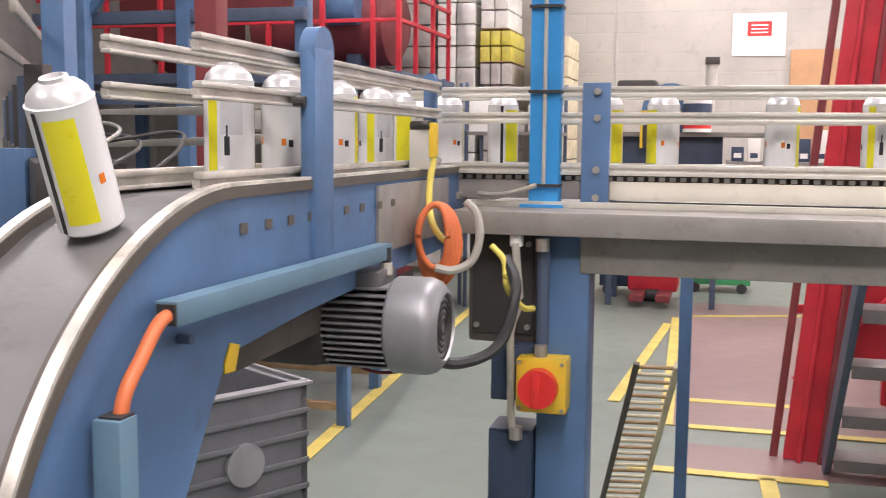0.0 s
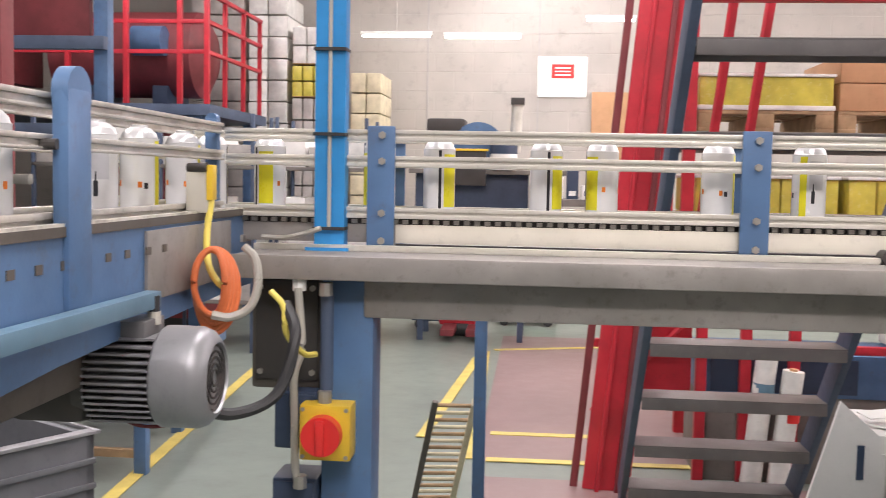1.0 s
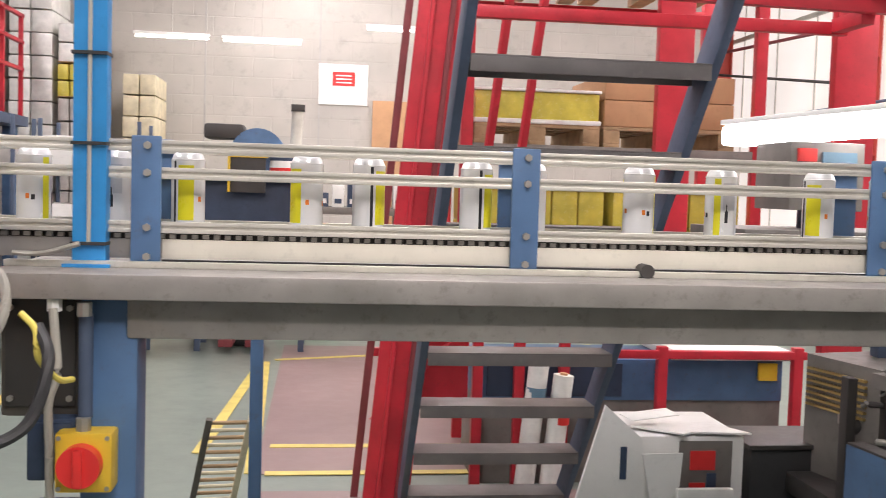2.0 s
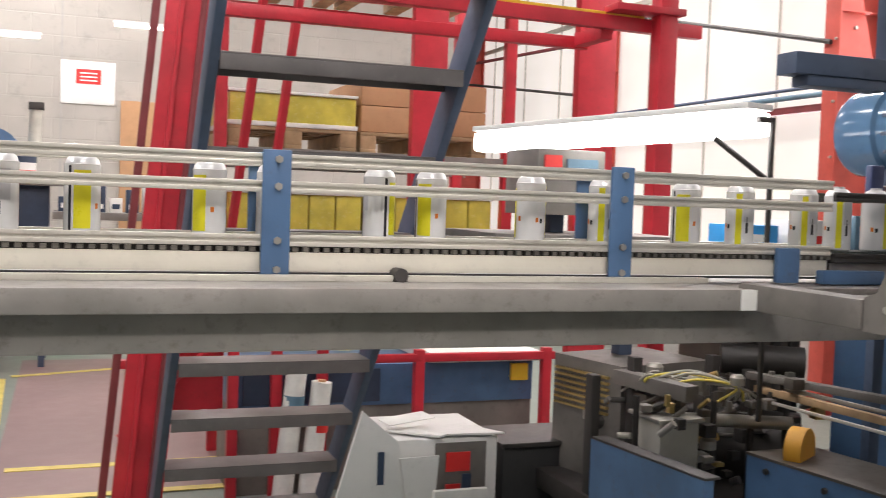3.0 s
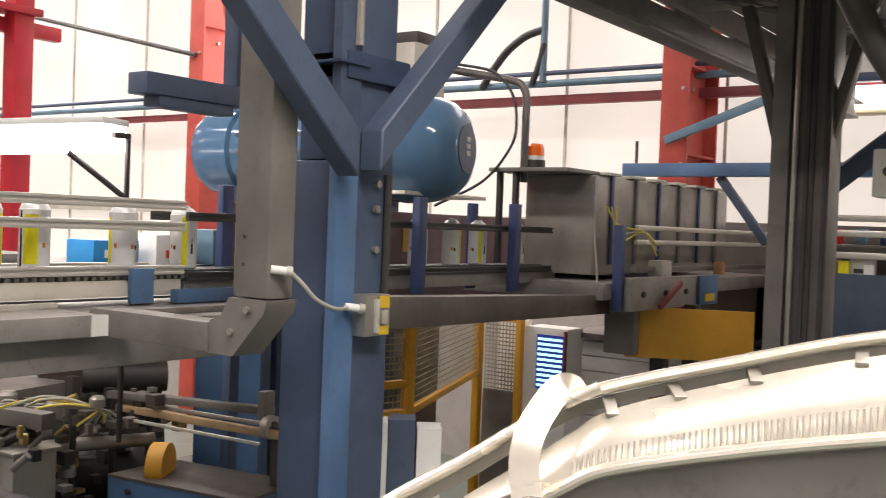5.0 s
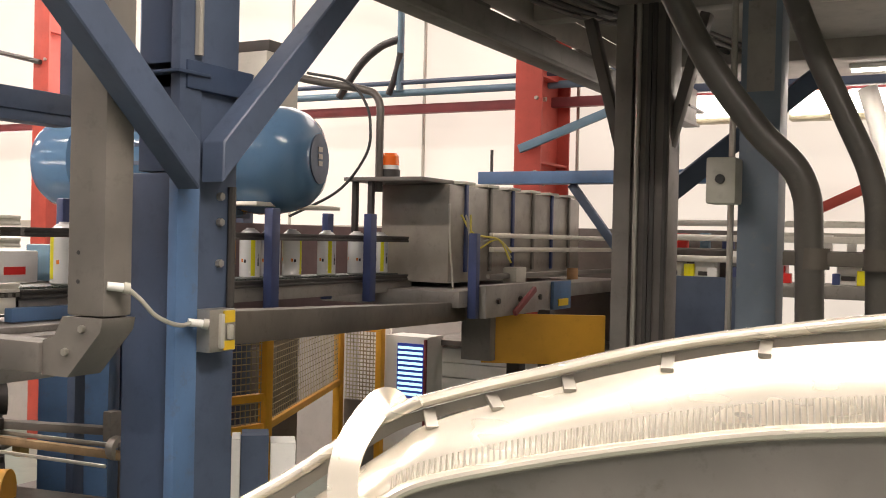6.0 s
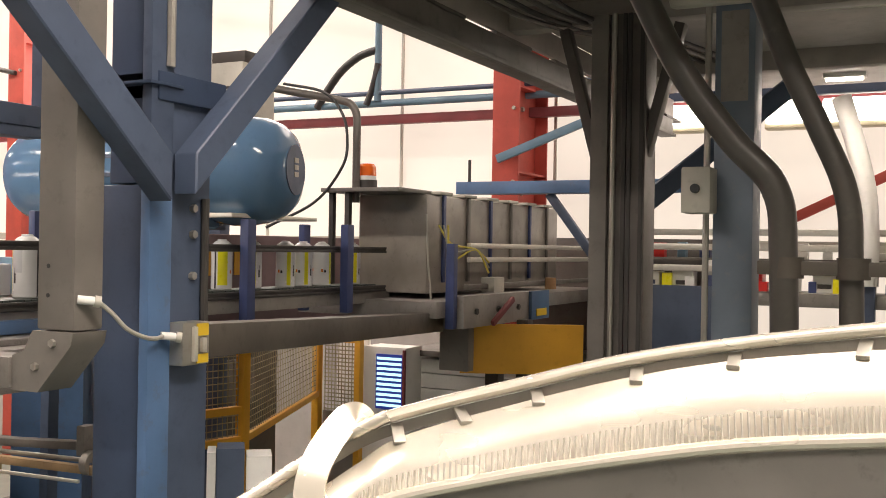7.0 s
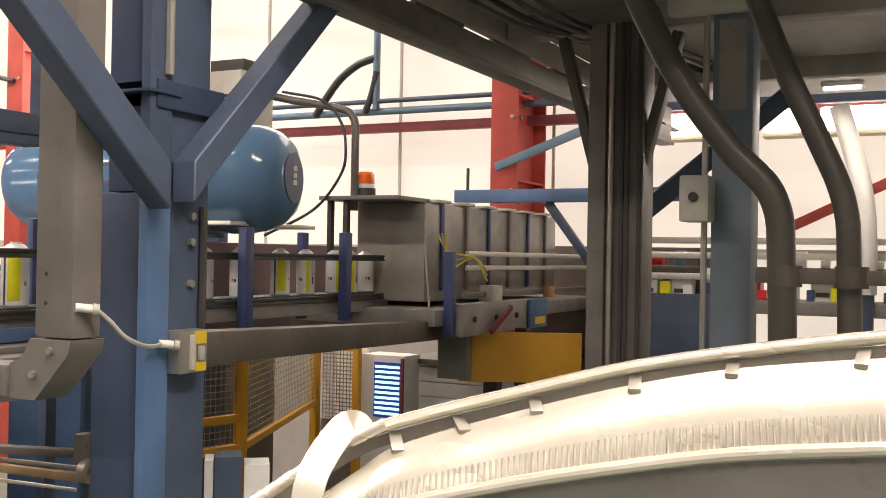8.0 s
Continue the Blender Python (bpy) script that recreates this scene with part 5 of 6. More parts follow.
# ---- west: further can tracks and blue frames ----
def far_tracks():
    t = thing("overhead_can_track", "overhead steel can track with blue hangers", "conveyor", (-2.0, 1.0, 0))
    for (a, b) in (((-0.62, -0.9, 1.62), (-2.4, 1.6, 1.80)), ((-0.66, -0.9, 1.58), (-2.45, 1.6, 1.70)), ((-0.55, -0.4, 1.50), (-3.0, 2.6, 1.58)), ((-0.6, -0.2, 1.45), (-3.2, 2.6, 1.40))):
        part("guide_rail", shape(bar, a, b, 0.01, 0.02), STEEL, t)
    for x, y in ((-0.95, -0.35), (-1.5, 0.4), (-2.2, 1.4)):
        part("hanger", bx(x - 0.025, x + 0.025, y - 0.02, y + 0.02, 0, 2.0), BLUE, t)
    part("hoop", shape(cable, [(-0.75, -0.55, 1.44), (-0.62, -0.5, 1.46), (-0.56, -0.6, 1.43), (-0.55, -0.75, 1.38)], 0.0035, 10, 10), DARK, t)
    part("side_plate", bx(-1.3, -0.92, -0.5, -0.45, 1.15, 1.43), BLUE, t)
    # dark bar added to keep the space behind the thin rails dark
    part("dark_backing", shape(bar, (-0.72, -0.62, 1.36), (-2.4, 1.4, 1.40), 0.14, 0.10), DARK, t, "dark backing bar added behind the thin rails")
    for k in range(5):
        part("curved_rail", shape(cable, [(-0.62 - 0.03 * k, -0.72, 1.40 + 0.025 * k), (-0.72 - 0.04 * k, -0.45, 1.435 + 0.026 * k), (-0.95 - 0.04 * k, -0.15, 1.455 + 0.026 * k), (-1.5, 0.45 + 0.03 * k, 1.46 + 0.026 * k)], 0.0036, 8, 8), (DARK, STEEL, DARK, SLATE, BROWNSTEEL)[k], t)
    for k in range(6):
        f = 0.12 + 0.15 * k
        part("bracket", bx(-0.72 - 1.68 * f - 0.02, -0.72 - 1.68 * f + 0.02, -0.62 + 2.02 * f - 0.09, -0.62 + 2.02 * f - 0.06, 1.30, 1.58), (DARK, SLATE)[k % 2], t)
    return t


far_tracks()
bf = thing("machine_frame", "tall blue steel machine frame with cross beams", "frame", (-2.6, 4.6, 0))
for (x, y) in ((-3.6, 4.8), (-2.7, 4.9), (-4.4, 4.7)):
    part("post", bx(x - 0.05, x + 0.05, y - 0.05, y + 0.05, 0, 3.4), BLUE, bf)
for z in (1.7, 2.3, 3.3):
    part("beam", bx(-4.9, -2.65, 4.78, 4.86, z, z + 0.09), SLATE, bf)
part("brace", shape(bar, (-4.4, 4.75, 2.35), (-3.6, 4.75, 3.25), 0.05, 0.06), BLUE, bf)
part("panel", bx(-3.5, -2.8, 4.9, 4.95, 2.4, 3.2), DARKRED, bf)
rc = thing("red_column", "dark red steel column in the aisle", "column", (-2.03, 2.25, 0))
part("post", bx(-2.08, -1.97, 2.2, 2.31, 0, 4.6), DARKRED, rc)
part("base", bx(-2.14, -1.91, 2.14, 2.37, 0, 0.02), DARKRED, rc)


# ---- east: task light, machine and guards ----
def task_light():
    t = thing("task_light", "long bright fluorescent task light on a thin post", "light", (2.0, 0.9, 1.7))
    a, b = Vector((2.16, 0.40, 1.735)), Vector((1.80, 1.5, 1.71))
    part("hood", shape(bar, a + Vector((0, 0, 0.035)), b + Vector((0, 0, 0.035)), 0.12, 0.018), WHITE, t)
    part("diffuser", shape(bar, a + Vector((0, 0, -0.012)), b + Vector((0, 0, -0.012)), 0.11, 0.07, bevel=0.015), TUBE, t, "glowing white diffuser")
    part("post", bx(2.18, 2.192, 0.375, 0.387, 0.9, 1.74), DARK, t)
    part("arm", bx(2.14, 2.19, 0.375, 0.40, 1.725, 1.74), DARK, t)
    part("stay", shape(rod, (2.05, 0.45, 1.68), (2.19, 0.38, 1.56), 0.008, 8), DARK, t)
    return t


task_light()
lb = thing("label_machine", "grey labelling machine head with a red and teal panel", "machine", (1.9, 1.1, 1.4))
part("head", bx(1.78, 2.02, 1.0, 1.25, 1.45, 1.66), GREYPAINT, lb)
part("panel", bx(1.80, 1.86, 0.99, 1.0, 1.60, 1.64, bevel=0), REDPLASTIC, lb)
part("panel", bx(1.88, 1.99, 0.99, 1.0, 1.57, 1.63, bevel=0), PALE_BLUE, lb)
part("neck", bx(1.88, 1.93, 1.1, 1.15, 1.39, 1.45), SLATE, lb)
part("stem", bx(2.1, 2.15, 1.0, 1.05, 0.993, 1.36), SLATE, lb)
part("tray", bx(1.60, 2.3, 0.9, 1.35, 1.36, 1.39), GREYPAINT, lb)
for k in range(5):
    x, y = 2.35 + 0.22 * k, 0.75 - 0.02 * k
    bb = thing("parts_bin", "small bright parts bin on the bench behind the cans", "bin", (x, y, 1.36), "parts bins")
    part("bin", bx(x, x + 0.17, y, y + 0.14, 1.36, 1.44 + 0.02 * (k % 3), bevel=0.006), (BRIGHT_BLUE, WHITE, PALE_BLUE, WHITE, PALE_BLUE)[k], bb)
    part("label_bar", bx(x + 0.04, x + 0.12, y - 0.002, y, 1.385, 1.41, bevel=0), (WHITE, REDPLASTIC, WHITE, DARK, WHITE)[k], bb)
bench_e = thing("bench", "grey bench behind the can conveyor", "bench", (2.9, 1.0, 0))
part("top", bx(2.3, 3.6, 0.72, 1.4, 1.31, 1.355), GREYPAINT, bench_e)
for x in (2.72, 3.5):
    part("leg", bx(x, x + 0.05, 1.25, 1.3, 0, 1.31), SLATE, bench_e)


def under_machine():
    m = thing("filling_machine", "greasy filling machine with blue covers and steel shafts", "machine", (2.3, 0.6, 0))
    foot = [(1.912, 1.09), (1.985, 0.78), (2.36, 0.86), (2.29, 1.17)]
    hs = part("vent_housing", shape(prism, foot, "z", 0.553, 0.992), GREYPAINT, m, "beige housing with yellow louvres")
    a, b = Vector((1.909, 1.075, 0)), Vector((1.968, 0.83, 0))
    for k in range(7):
        up = Vector((0, 0, 0.835 + 0.019 * k))
        part("louvre", shape(bar, a + up, b + up, 0.012, 0.008, bevel=0.001), BRASS, hs)
    for y in (0.70, 0.58):
        part("window_frame", bx(1.985 + 0.1 * (0.78 - y), 2.03 + 0.1 * (0.78 - y), y - 0.05, y + 0.04, 0.62, 0.93, bevel=0.006), BROWNSTEEL, m)
    part("top_rail", shape(bar, (1.975, 0.78, 0.965), (2.03, 0.47, 0.965), 0.05, 0.045), GREYPAINT, m)
    part("cover", shape(prism, [(2.745, 0.725), (2.873, 0.548), (3.06, 0.69), (2.93, 0.87)], "z", 0.553, 1.20), BLUE, m, "blue cover box")
    part("table", bx(1.84, 2.8, 0.45, 1.2, 0.553, 0.62, bevel=0.01), DARK, m)
    part("front_panel", shape(prism, [(1.765, 0.56), (1.82, 0.10), (1.85, 0.104), (1.795, 0.565)], "z", 0.0, 0.832), BLUE, m, "blue side panel")
    part("panel_lip", shape(bar, (1.79, 0.56, 0.836), (1.845, 0.10, 0.836), 0.05, 0.008), DARK, m)
    part("base", bx(1.9, 3.3, 0.45, 1.3, 0.0, 0.55, bevel=0.01), DARK, m)
    block = [(2.196, 0.435), (2.262, -0.03), (2.50, 0.0), (2.43, 0.447)]
    part("front_cover", shape(prism, block, "z", 0.0, 0.795), BLUE, m, "blue cover with bolts")
    part("cover_plate", shape(prism, [(2.194, 0.437), (2.26, -0.033), (2.503, -0.002), (2.433, 0.447)], "z", 0.7955, 0.803), BROWNSTEEL, m, "greasy brown top plate")
    for y in (0.36, 0.16, 0.06, -0.0):
        x = 2.262 - (y + 0.03) * 0.142
        part("cover_bolt", shape(rod, (x + 0.002, y, 0.765), (x - 0.008, y, 0.764), 0.009, 6), DARK, m)
    part("ring", shape(lathe, [(0.018, -0.012), (0.032, -0.012), (0.032, 0.012), (0.018, 0.012), (0.018, -0.012)], 20, Matrix.Translation((2.40, 0.02, 0.965)) @ Matrix.Rotation(radians(90), 4, "X")), STEEL, m)
    part("clevis", bx(2.385, 2.425, 0.03, 0.06, 0.98, 1.06, bevel=0.006), GREYPAINT, m)
    part("clevis_post", bx(2.41, 2.44, -0.01, 0.03, 0.803, 0.965, bevel=0.004), BROWNSTEEL, m)
    for (a, b, w, h, mt) in (((2.33, 0.62, 0.987), (2.486, 0.10, 0.987), 0.035, 0.022, GREYPAINT), ((2.345, 0.60, 0.949), (2.395, -0.02, 0.949), 0.022, 0.022, WOOD), ((2.36, 0.60, 0.965), (2.42, 0.04, 0.965), 0.012, 0.012, STEEL), ((2.32, 0.55, 0.925), (2.36, 0.02, 0.925), 0.01, 0.01, RAIL)):
        part("slide_bar", shape(bar, a, b, w, h), mt, m)
    for (a, b, r, mt) in (((2.12, 0.62, 0.86), (2.4, 0.5, 0.86), 0.02, STEEL), ((1.95, 0.9, 0.80), (2.2, 0.7, 0.86), 0.03, DARK)):
        part("shaft", shape(rod, a, b, r, 16), mt, m)
    part("gearbox", bx(1.93, 2.06, 0.47, 0.62, 0.62, 0.885, bevel=0.012), GREYBOX, m, "worn grey gearbox")
    part("gearbox_lid", bx(1.92, 2.07, 0.46, 0.63, 0.885, 0.897, bevel=0.004), STEEL, m)
    for (x, y, z, r) in ((2.13, 0.6, 0.95, 0.03), (2.05, 0.7, 0.98, 0.026), (2.2, 0.5, 0.98, 0.022), (2.11, 0.5, 0.8, 0.024), (2.09, 0.47, 0.7, 0.02)):
        part("knob", shape(lathe, [(0, 0), (r, 0), (r, r), (r * 0.7, r * 1.4), (0, r * 1.4)], 14, Matrix.Translation((x, y, z))), STEEL, m)
    wheel = part("hand_wheel", shape(rod, (2.285, 0.36, 0.825), (2.31, 0.32, 0.825), 0.064, 24), AMBER, m, "amber guard disc")
    for k in range(6):
        part("frame_bar", bx(1.85 + 0.14 * k, 1.88 + 0.14 * k, 0.72, 0.76, 0.6, 0.98 + 0.05 * (k % 2)), DARK, m)
    part("motor", shape(rod, (2.40, 0.86, 1.0), (2.62, 0.72, 1.0), 0.05, 20), DARK, m)
    part("rear_body", bx(2.46, 2.74, 0.88, 1.2, 0.553, 1.16, bevel=0.012), BROWNSTEEL, m, "dark greasy machine body")
    for k in range(4):
        part("rear_fin", bx(2.47 + 0.07 * k, 2.50 + 0.07 * k, 0.86, 0.88, 0.70, 1.13, bevel=0.003), DARK, m)
    rng = random.Random(11)
    for k in range(110):
        x, y = 1.86 + 0.68 * rng.random(), 0.40 + 0.46 * rng.random()
        z = 0.70 + 0.28 * rng.random()
        w, h = 0.012 + 0.03 * rng.random(), 0.012 + 0.03 * rng.random()
        mat = (DARK, STEEL, BROWNSTEEL, BRASS, GREYPAINT, DARK, STEEL)[k % 7]
        if k % 3:
            part("fitting", bx(x, x + w, y, y + w, z, z + h, bevel=0.003), mat, m)
        else:
            part("fitting", shape(rod, (x, y, z), (x + 0.06 * rng.random(), y - 0.08 * rng.random(), z + 0.04 * rng.random()), 0.006 + 0.008 * rng.random(), 10), mat, m)
    for k in range(5):
        part("stay_bar", shape(rod, (1.9 + 0.13 * k, 0.55, 0.6), (1.9 + 0.13 * k, 0.55, 0.95), 0.009, 8), DARK, m)
    part("drum", shape(rod, (2.2, 1.0, 0.72), (2.6, 0.7, 0.72), 0.12, 20), DARK, m)
    return m


under_machine()
for k in range(6):
    a = 0.9 * k
    pts = [(2.03 + 0.05 * math.sin(a), 0.62 + 0.03 * k, 0.92), (2.0 + 0.03 * math.cos(a), 0.62, 0.955 + 0.01 * k), (2.1, 0.55 + 0.02 * k, 0.99 + 0.02 * math.sin(a)), (2.2, 0.5, 0.975), (2.15 + 0.03 * k, 0.52, 0.93)]
    solid("air_hose", shape(cable, pts, 0.004, 7), YCABLE if k % 3 == 0 else GREYCABLE, "thin air hose looped on the machine", "hose", "air hoses")

wb = thing("waste_carton", "open white printed carton of scrap under the conveyor", "carton", (1.45, 1.05, 0))
part("side", shape(prism, [(1.08, 0.36), (1.22, 0.846), (1.335, 0.745), (1.345, 0.70), (1.36, 0.30)], "y", 0.97, 0.985), WHITE, wb)
part("front_flap", shape(prism, [(1.335, 0.70), (1.462, 0.703), (1.455, 0.60), (1.375, 0.5)], "y", 0.955, 0.962), WHITE, wb)
part("body", bx(1.34, 1.675, 1.0, 1.35, 0.12, 0.745, bevel=0.008), WHITE, wb)
# flat grey sheet stands in for the shade inside the open front
part("recess", bx(1.465, 1.635, 0.9965, 1.0, 0.42, 0.73, bevel=0), GREYPAINT, wb)
part("flap", shape(prism, [(1.33, 1.09), (1.47, 0.975), (1.50, 1.0), (1.69, 0.985), (1.60, 1.14), (1.49, 1.12)], "z", 0.752, 0.758), WHITE, wb)
part("flap", shape(bar, (1.33, 1.12, 0.775), (1.49, 1.14, 0.79), 0.10, 0.005), WHITE, wb)
part("print_patch", bx(1.50, 1.58, 0.992, 0.9963, 0.64, 0.70, bevel=0), REDPLASTIC, wb)
part("print_patch", bx(1.50, 1.55, 0.992, 0.9963, 0.52, 0.60, bevel=0), REDPLASTIC, wb)
part("print_patch", bx(1.555, 1.585, 0.992, 0.9963, 0.53, 0.63, bevel=0), DARK_BLUE, wb)
part("print_patch", bx(1.27, 1.29, 0.9665, 0.9698, 0.62, 0.72, bevel=0), DARK_BLUE, wb)
part("liner", bx(1.44, 1.62, 0.93, 0.955, 0.12, 0.60, bevel=0.01), FILM, wb)
part("stand", bx(1.25, 1.7, 1.0, 1.4, 0, 0.12), WOOD, wb)
db = thing("dark_bin", "dark plastic bin beside the carton", "bin", (1.9, 1.15, 0))
part("body", bx(1.72, 2.02, 1.05, 1.3, 0, 0.69), BLACK, db)
part("rim", bx(1.71, 2.03, 1.04, 1.31, 0.69, 0.705), DARK, db)


def vacuum_pump():
    v = thing("blue_blower_motor", "large glossy blue electric motor on a stand", "motor", (3.1, 0.5, 1.3))
    a, b = Vector((2.86, 0.825, 1.75)), Vector((3.09, -0.11, 1.768))
    d = (b - a).normalized()
    L = (b - a).length
    m = Matrix.Translation(a) @ d.to_track_quat("Z", "Y").to_matrix().to_4x4()
    part("shell", shape(lathe, [(0, 0), (0.08, 0.0), (0.12, 0.012), (0.14, 0.04), (0.144, 0.08), (0.144, 0.16), (0.13, 0.17), (0.13, L - 0.30), (0, L - 0.30)], 48, m), SMOOTHBLUE, v)
    for k in range(14):
        ang = 2 * math.pi * k / 14 + 0.1
        p0, p1 = m @ Vector((0.131 * math.cos(ang), 0.131 * math.sin(ang), 0.19)), m @ Vector((0.131 * math.cos(ang), 0.131 * math.sin(ang), L - 0.32))
        part("cooling_rib", shape(bar, p0, p1, 0.006, 0.012, bevel=0), SLATE, v)
    part("flange", shape(lathe, [(0, L - 0.31), (0.176, L - 0.31), (0.182, L - 0.305), (0.182, L - 0.283), (0.176, L - 0.278), (0, L - 0.278)], 48, m), SMOOTHBLUE, v)
    part("dome", shape(lathe, [(0, L - 0.279), (0.145, L - 0.279), (0.166, L - 0.25), (0.173, L - 0.2), (0.172, L - 0.14), (0.163, L - 0.085), (0.145, L - 0.042), (0.118, L - 0.014), (0.09, L - 0.003), (0.08, L), (0, L)], 48, m), SMOOTHBLUE, v, "rounded glossy end cover")
    part("end_plate", shape(rod, b, b + d * 0.004, 0.078, 32), SLATE, v)
    side = d.cross(Vector((0, 0, 1))).normalized()
    for k in range(3):
        q = b + d * 0.005 + Vector((0, 0, 0.03 - 0.022 * k))
        part("badge", shape(bar, q - side * 0.016, q + side * 0.016, 0.003, 0.015, bevel=0), STEEL, v)
    for k in range(8):
        ang = math.pi / 4 * k + 0.3
        q = m @ Vector((0.17 * math.cos(ang), 0.17 * math.sin(ang), L - 0.28))
        part("bolt", shape(rod, q, q + d * 0.012, 0.007, 6), STEEL, v)
    part("lifting_lug", bx(3.0, 3.03, 0.1, 0.14, 1.925, 1.965, bevel=0.006), SMOOTHBLUE, v)
    part("terminal_box", bx(2.86, 2.97, 0.58, 0.76, 1.86, 1.915), SMOOTHBLUE, v)
    part("terminal_lid", bx(2.85, 2.98, 0.57, 0.77, 1.917, 1.932), SMOOTHBLUE, v)
    for sx, sy in ((2.9, 0.22), (3.08, 0.3), (2.86, 0.6), (3.02, 0.62)):
        part("stand_leg", bx(sx, sx + 0.03, sy, sy + 0.03, 0, 1.6), SLATE, v)
    part("foot", bx(2.82, 3.12, 0.18, 0.68, 1.58, 1.63), SLATE, v)
    return v


vacuum_pump()
cb = thing("control_cabinet", "pale grey control cabinet above the motor", "control box", (3.6, 0.55, 2.1))
part("case", bx(3.52, 3.72, 0.44, 0.70, 1.98, 2.22), GREYBOX, cb)
part("hood", bx(3.56, 3.68, 0.46, 0.62, 2.22, 2.27), DARK, cb)
for k in range(3):
    part("vent", bx(3.516, 3.52, 0.5, 0.6, 2.08 + 0.02 * k, 2.09 + 0.02 * k, bevel=0), DARK, cb)
part("post", bx(3.6, 3.66, 0.6, 0.66, 0, 1.98), SLATE, cb)
channel = thing("channel_beam", "slate blue steel channel beam on a hanger", "beam", (2.1, 0.0, 1.8))
part("channel", bx(1.93, 2.25, -0.02, 0.05, 1.80, 1.85), SLATE, channel)
part("bracket", bx(1.97, 2.2, -0.015, 0.045, 1.775, 1.80), SLATE, channel)
part("hanger", bx(2.2, 2.25, -0.02, 0.03, 1.85, 4.6), SLATE, channel)


# ---- east end: hooded tunnel, guards, terminal ----
def tunnel():
    t = thing("test_tunnel", "grey metal hood over the conveyor with an amber beacon on top", "machine", (4.4, 0, 0))
    part("hood", bx(3.86, 5.25, -0.17, 0.13, 1.36, 1.735, bevel=0.008), HOOD, t)
    for px in (3.70, 3.73):
        part("lid_leg", bx(px, px + 0.022, 0.075 + 3 * (px - 3.70), 0.095 + 3 * (px - 3.70), 1.34, 1.737, bevel=0.002), DARK, t)
    for k in range(6):
        x = 3.98 + 0.22 * k
        part("rib", bx(x, x + 0.02, -0.182, -0.171, 1.4, 1.745, bevel=0.003), (NAVY, GREYPAINT)[k % 2], t)
        part("clip", bx(x - 0.05, x + 0.06, -0.19, -0.10, 1.738, 1.75, bevel=0.003), GREYBOX, t)
    part("lid", bx(3.68, 3.94, -0.15, 0.19, 1.737, 1.752, bevel=0.003), GREYPAINT, t)
    part("table", bx(3.7, 6.0, -0.3, 0.3, 1.28, 1.34, bevel=0.005), GALV, t)
    part("side_plate", bx(3.80, 4.6, -0.36, -0.30, 1.24, 1.36, bevel=0.004), GALV, t, "drilled steel side plate")
    for x in (3.9, 4.1, 4.3, 4.5):
        part("bolt", shape(rod, (x, -0.36, 1.30), (x, -0.37, 1.30), 0.011, 6), DARK, t)
    part("blue_plate", bx(4.42, 4.62, -0.375, -0.36, 1.24, 1.36), BLUE, t)
    part("label_plate", bx(4.47, 4.58, -0.379, -0.375, 1.255, 1.285, bevel=0), YELLOW, t)
    for z in (1.49, 1.545):
        part("guide_rail", shape(bar, (4.0, -0.28, z), (5.9, -0.30, z), 0.018, 0.02), RAIL, t)
    part("guide_rail", shape(bar, (4.0, -0.27, 1.385), (5.9, -0.29, 1.385), 0.018, 0.02), GREYPAINT, t)
    part("clamp_block", bx(4.18, 4.28, -0.31, -0.25, 1.342, 1.42, bevel=0.006), GREYBOX, t)
    part("lever", shape(bar, (4.0, -0.385, 1.25), (4.16, -0.40, 1.34), 0.016, 0.022), DARKRED, t, "dark red lever")
    part("knob", shape(rod, (4.75, -0.33, 1.36), (4.75, -0.33, 1.41), 0.025, 14), CARDBOARD, t)
    for k in range(3):
        part("lead", shape(cable, [(3.90, -0.20 - 0.02 * k, 1.62), (3.93, -0.24, 1.55 - 0.03 * k), (4.02, -0.30, 1.53), (4.08, -0.33, 1.48 - 0.02 * k)], 0.004, 8, 6), (YCABLE, GREYCABLE, YCABLE)[k], t)
    part("lead", shape(cable, [(3.84, -0.18, 1.66), (3.835, -0.19, 1.5), (3.84, -0.20, 1.38), (3.83, -0.21, 1.27)], 0.004, 8, 6), GREYCABLE, t)
    part("post", bx(3.765, 3.795, -0.335, -0.301, 1.24, 1.55), NAVY, t)
    part("bracket", bx(4.0, 4.05, -0.285, -0.16, 1.06, 1.28), GREYPAINT, t)
    for lx in (4.3, 5.6):
        part("leg", bx(lx, lx + 0.06, -0.28, -0.22, 0, 1.28), DARK, t)
    bc = thing("beacon", "amber warning beacon with a white base", "beacon", (3.80, 0.06, 1.757))
    part("base", shape(rod, (3.80, 0.06, 1.757), (3.80, 0.06, 1.787), 0.04, 20), DARK, bc)
    part("ring", shape(rod, (3.80, 0.06, 1.787), (3.80, 0.06, 1.803), 0.036, 20), WHITE, bc)
    part("lens", shape(lathe, [(0, 0), (0.036, 0), (0.034, 0.035), (0.026, 0.046), (0, 0.048)], 20, Matrix.Translation((3.80, 0.06, 1.803))), AMBERLAMP, bc)
    pp = thing("pipe_bracket", "bent dark pipe rising from the hood", "pipe", (3.8, 0.2, 1.4))
    bend = [(3.75, 0.077, 1.70), (3.75, 0.077, 1.82), (3.75, 0.077, 1.95), (3.75, 0.078, 2.02), (3.75, 0.095, 2.062), (3.75, 0.135, 2.085), (3.74, 0.25, 2.11), (3.72, 0.36, 2.13), (3.66, 0.5, 2.16)]
    part("pipe", shape(sweep, smooth_path([Vector(v) for v in bend], 8), circle(0.015, 14), up=(1, 0, 0)), POSTGREY, pp)
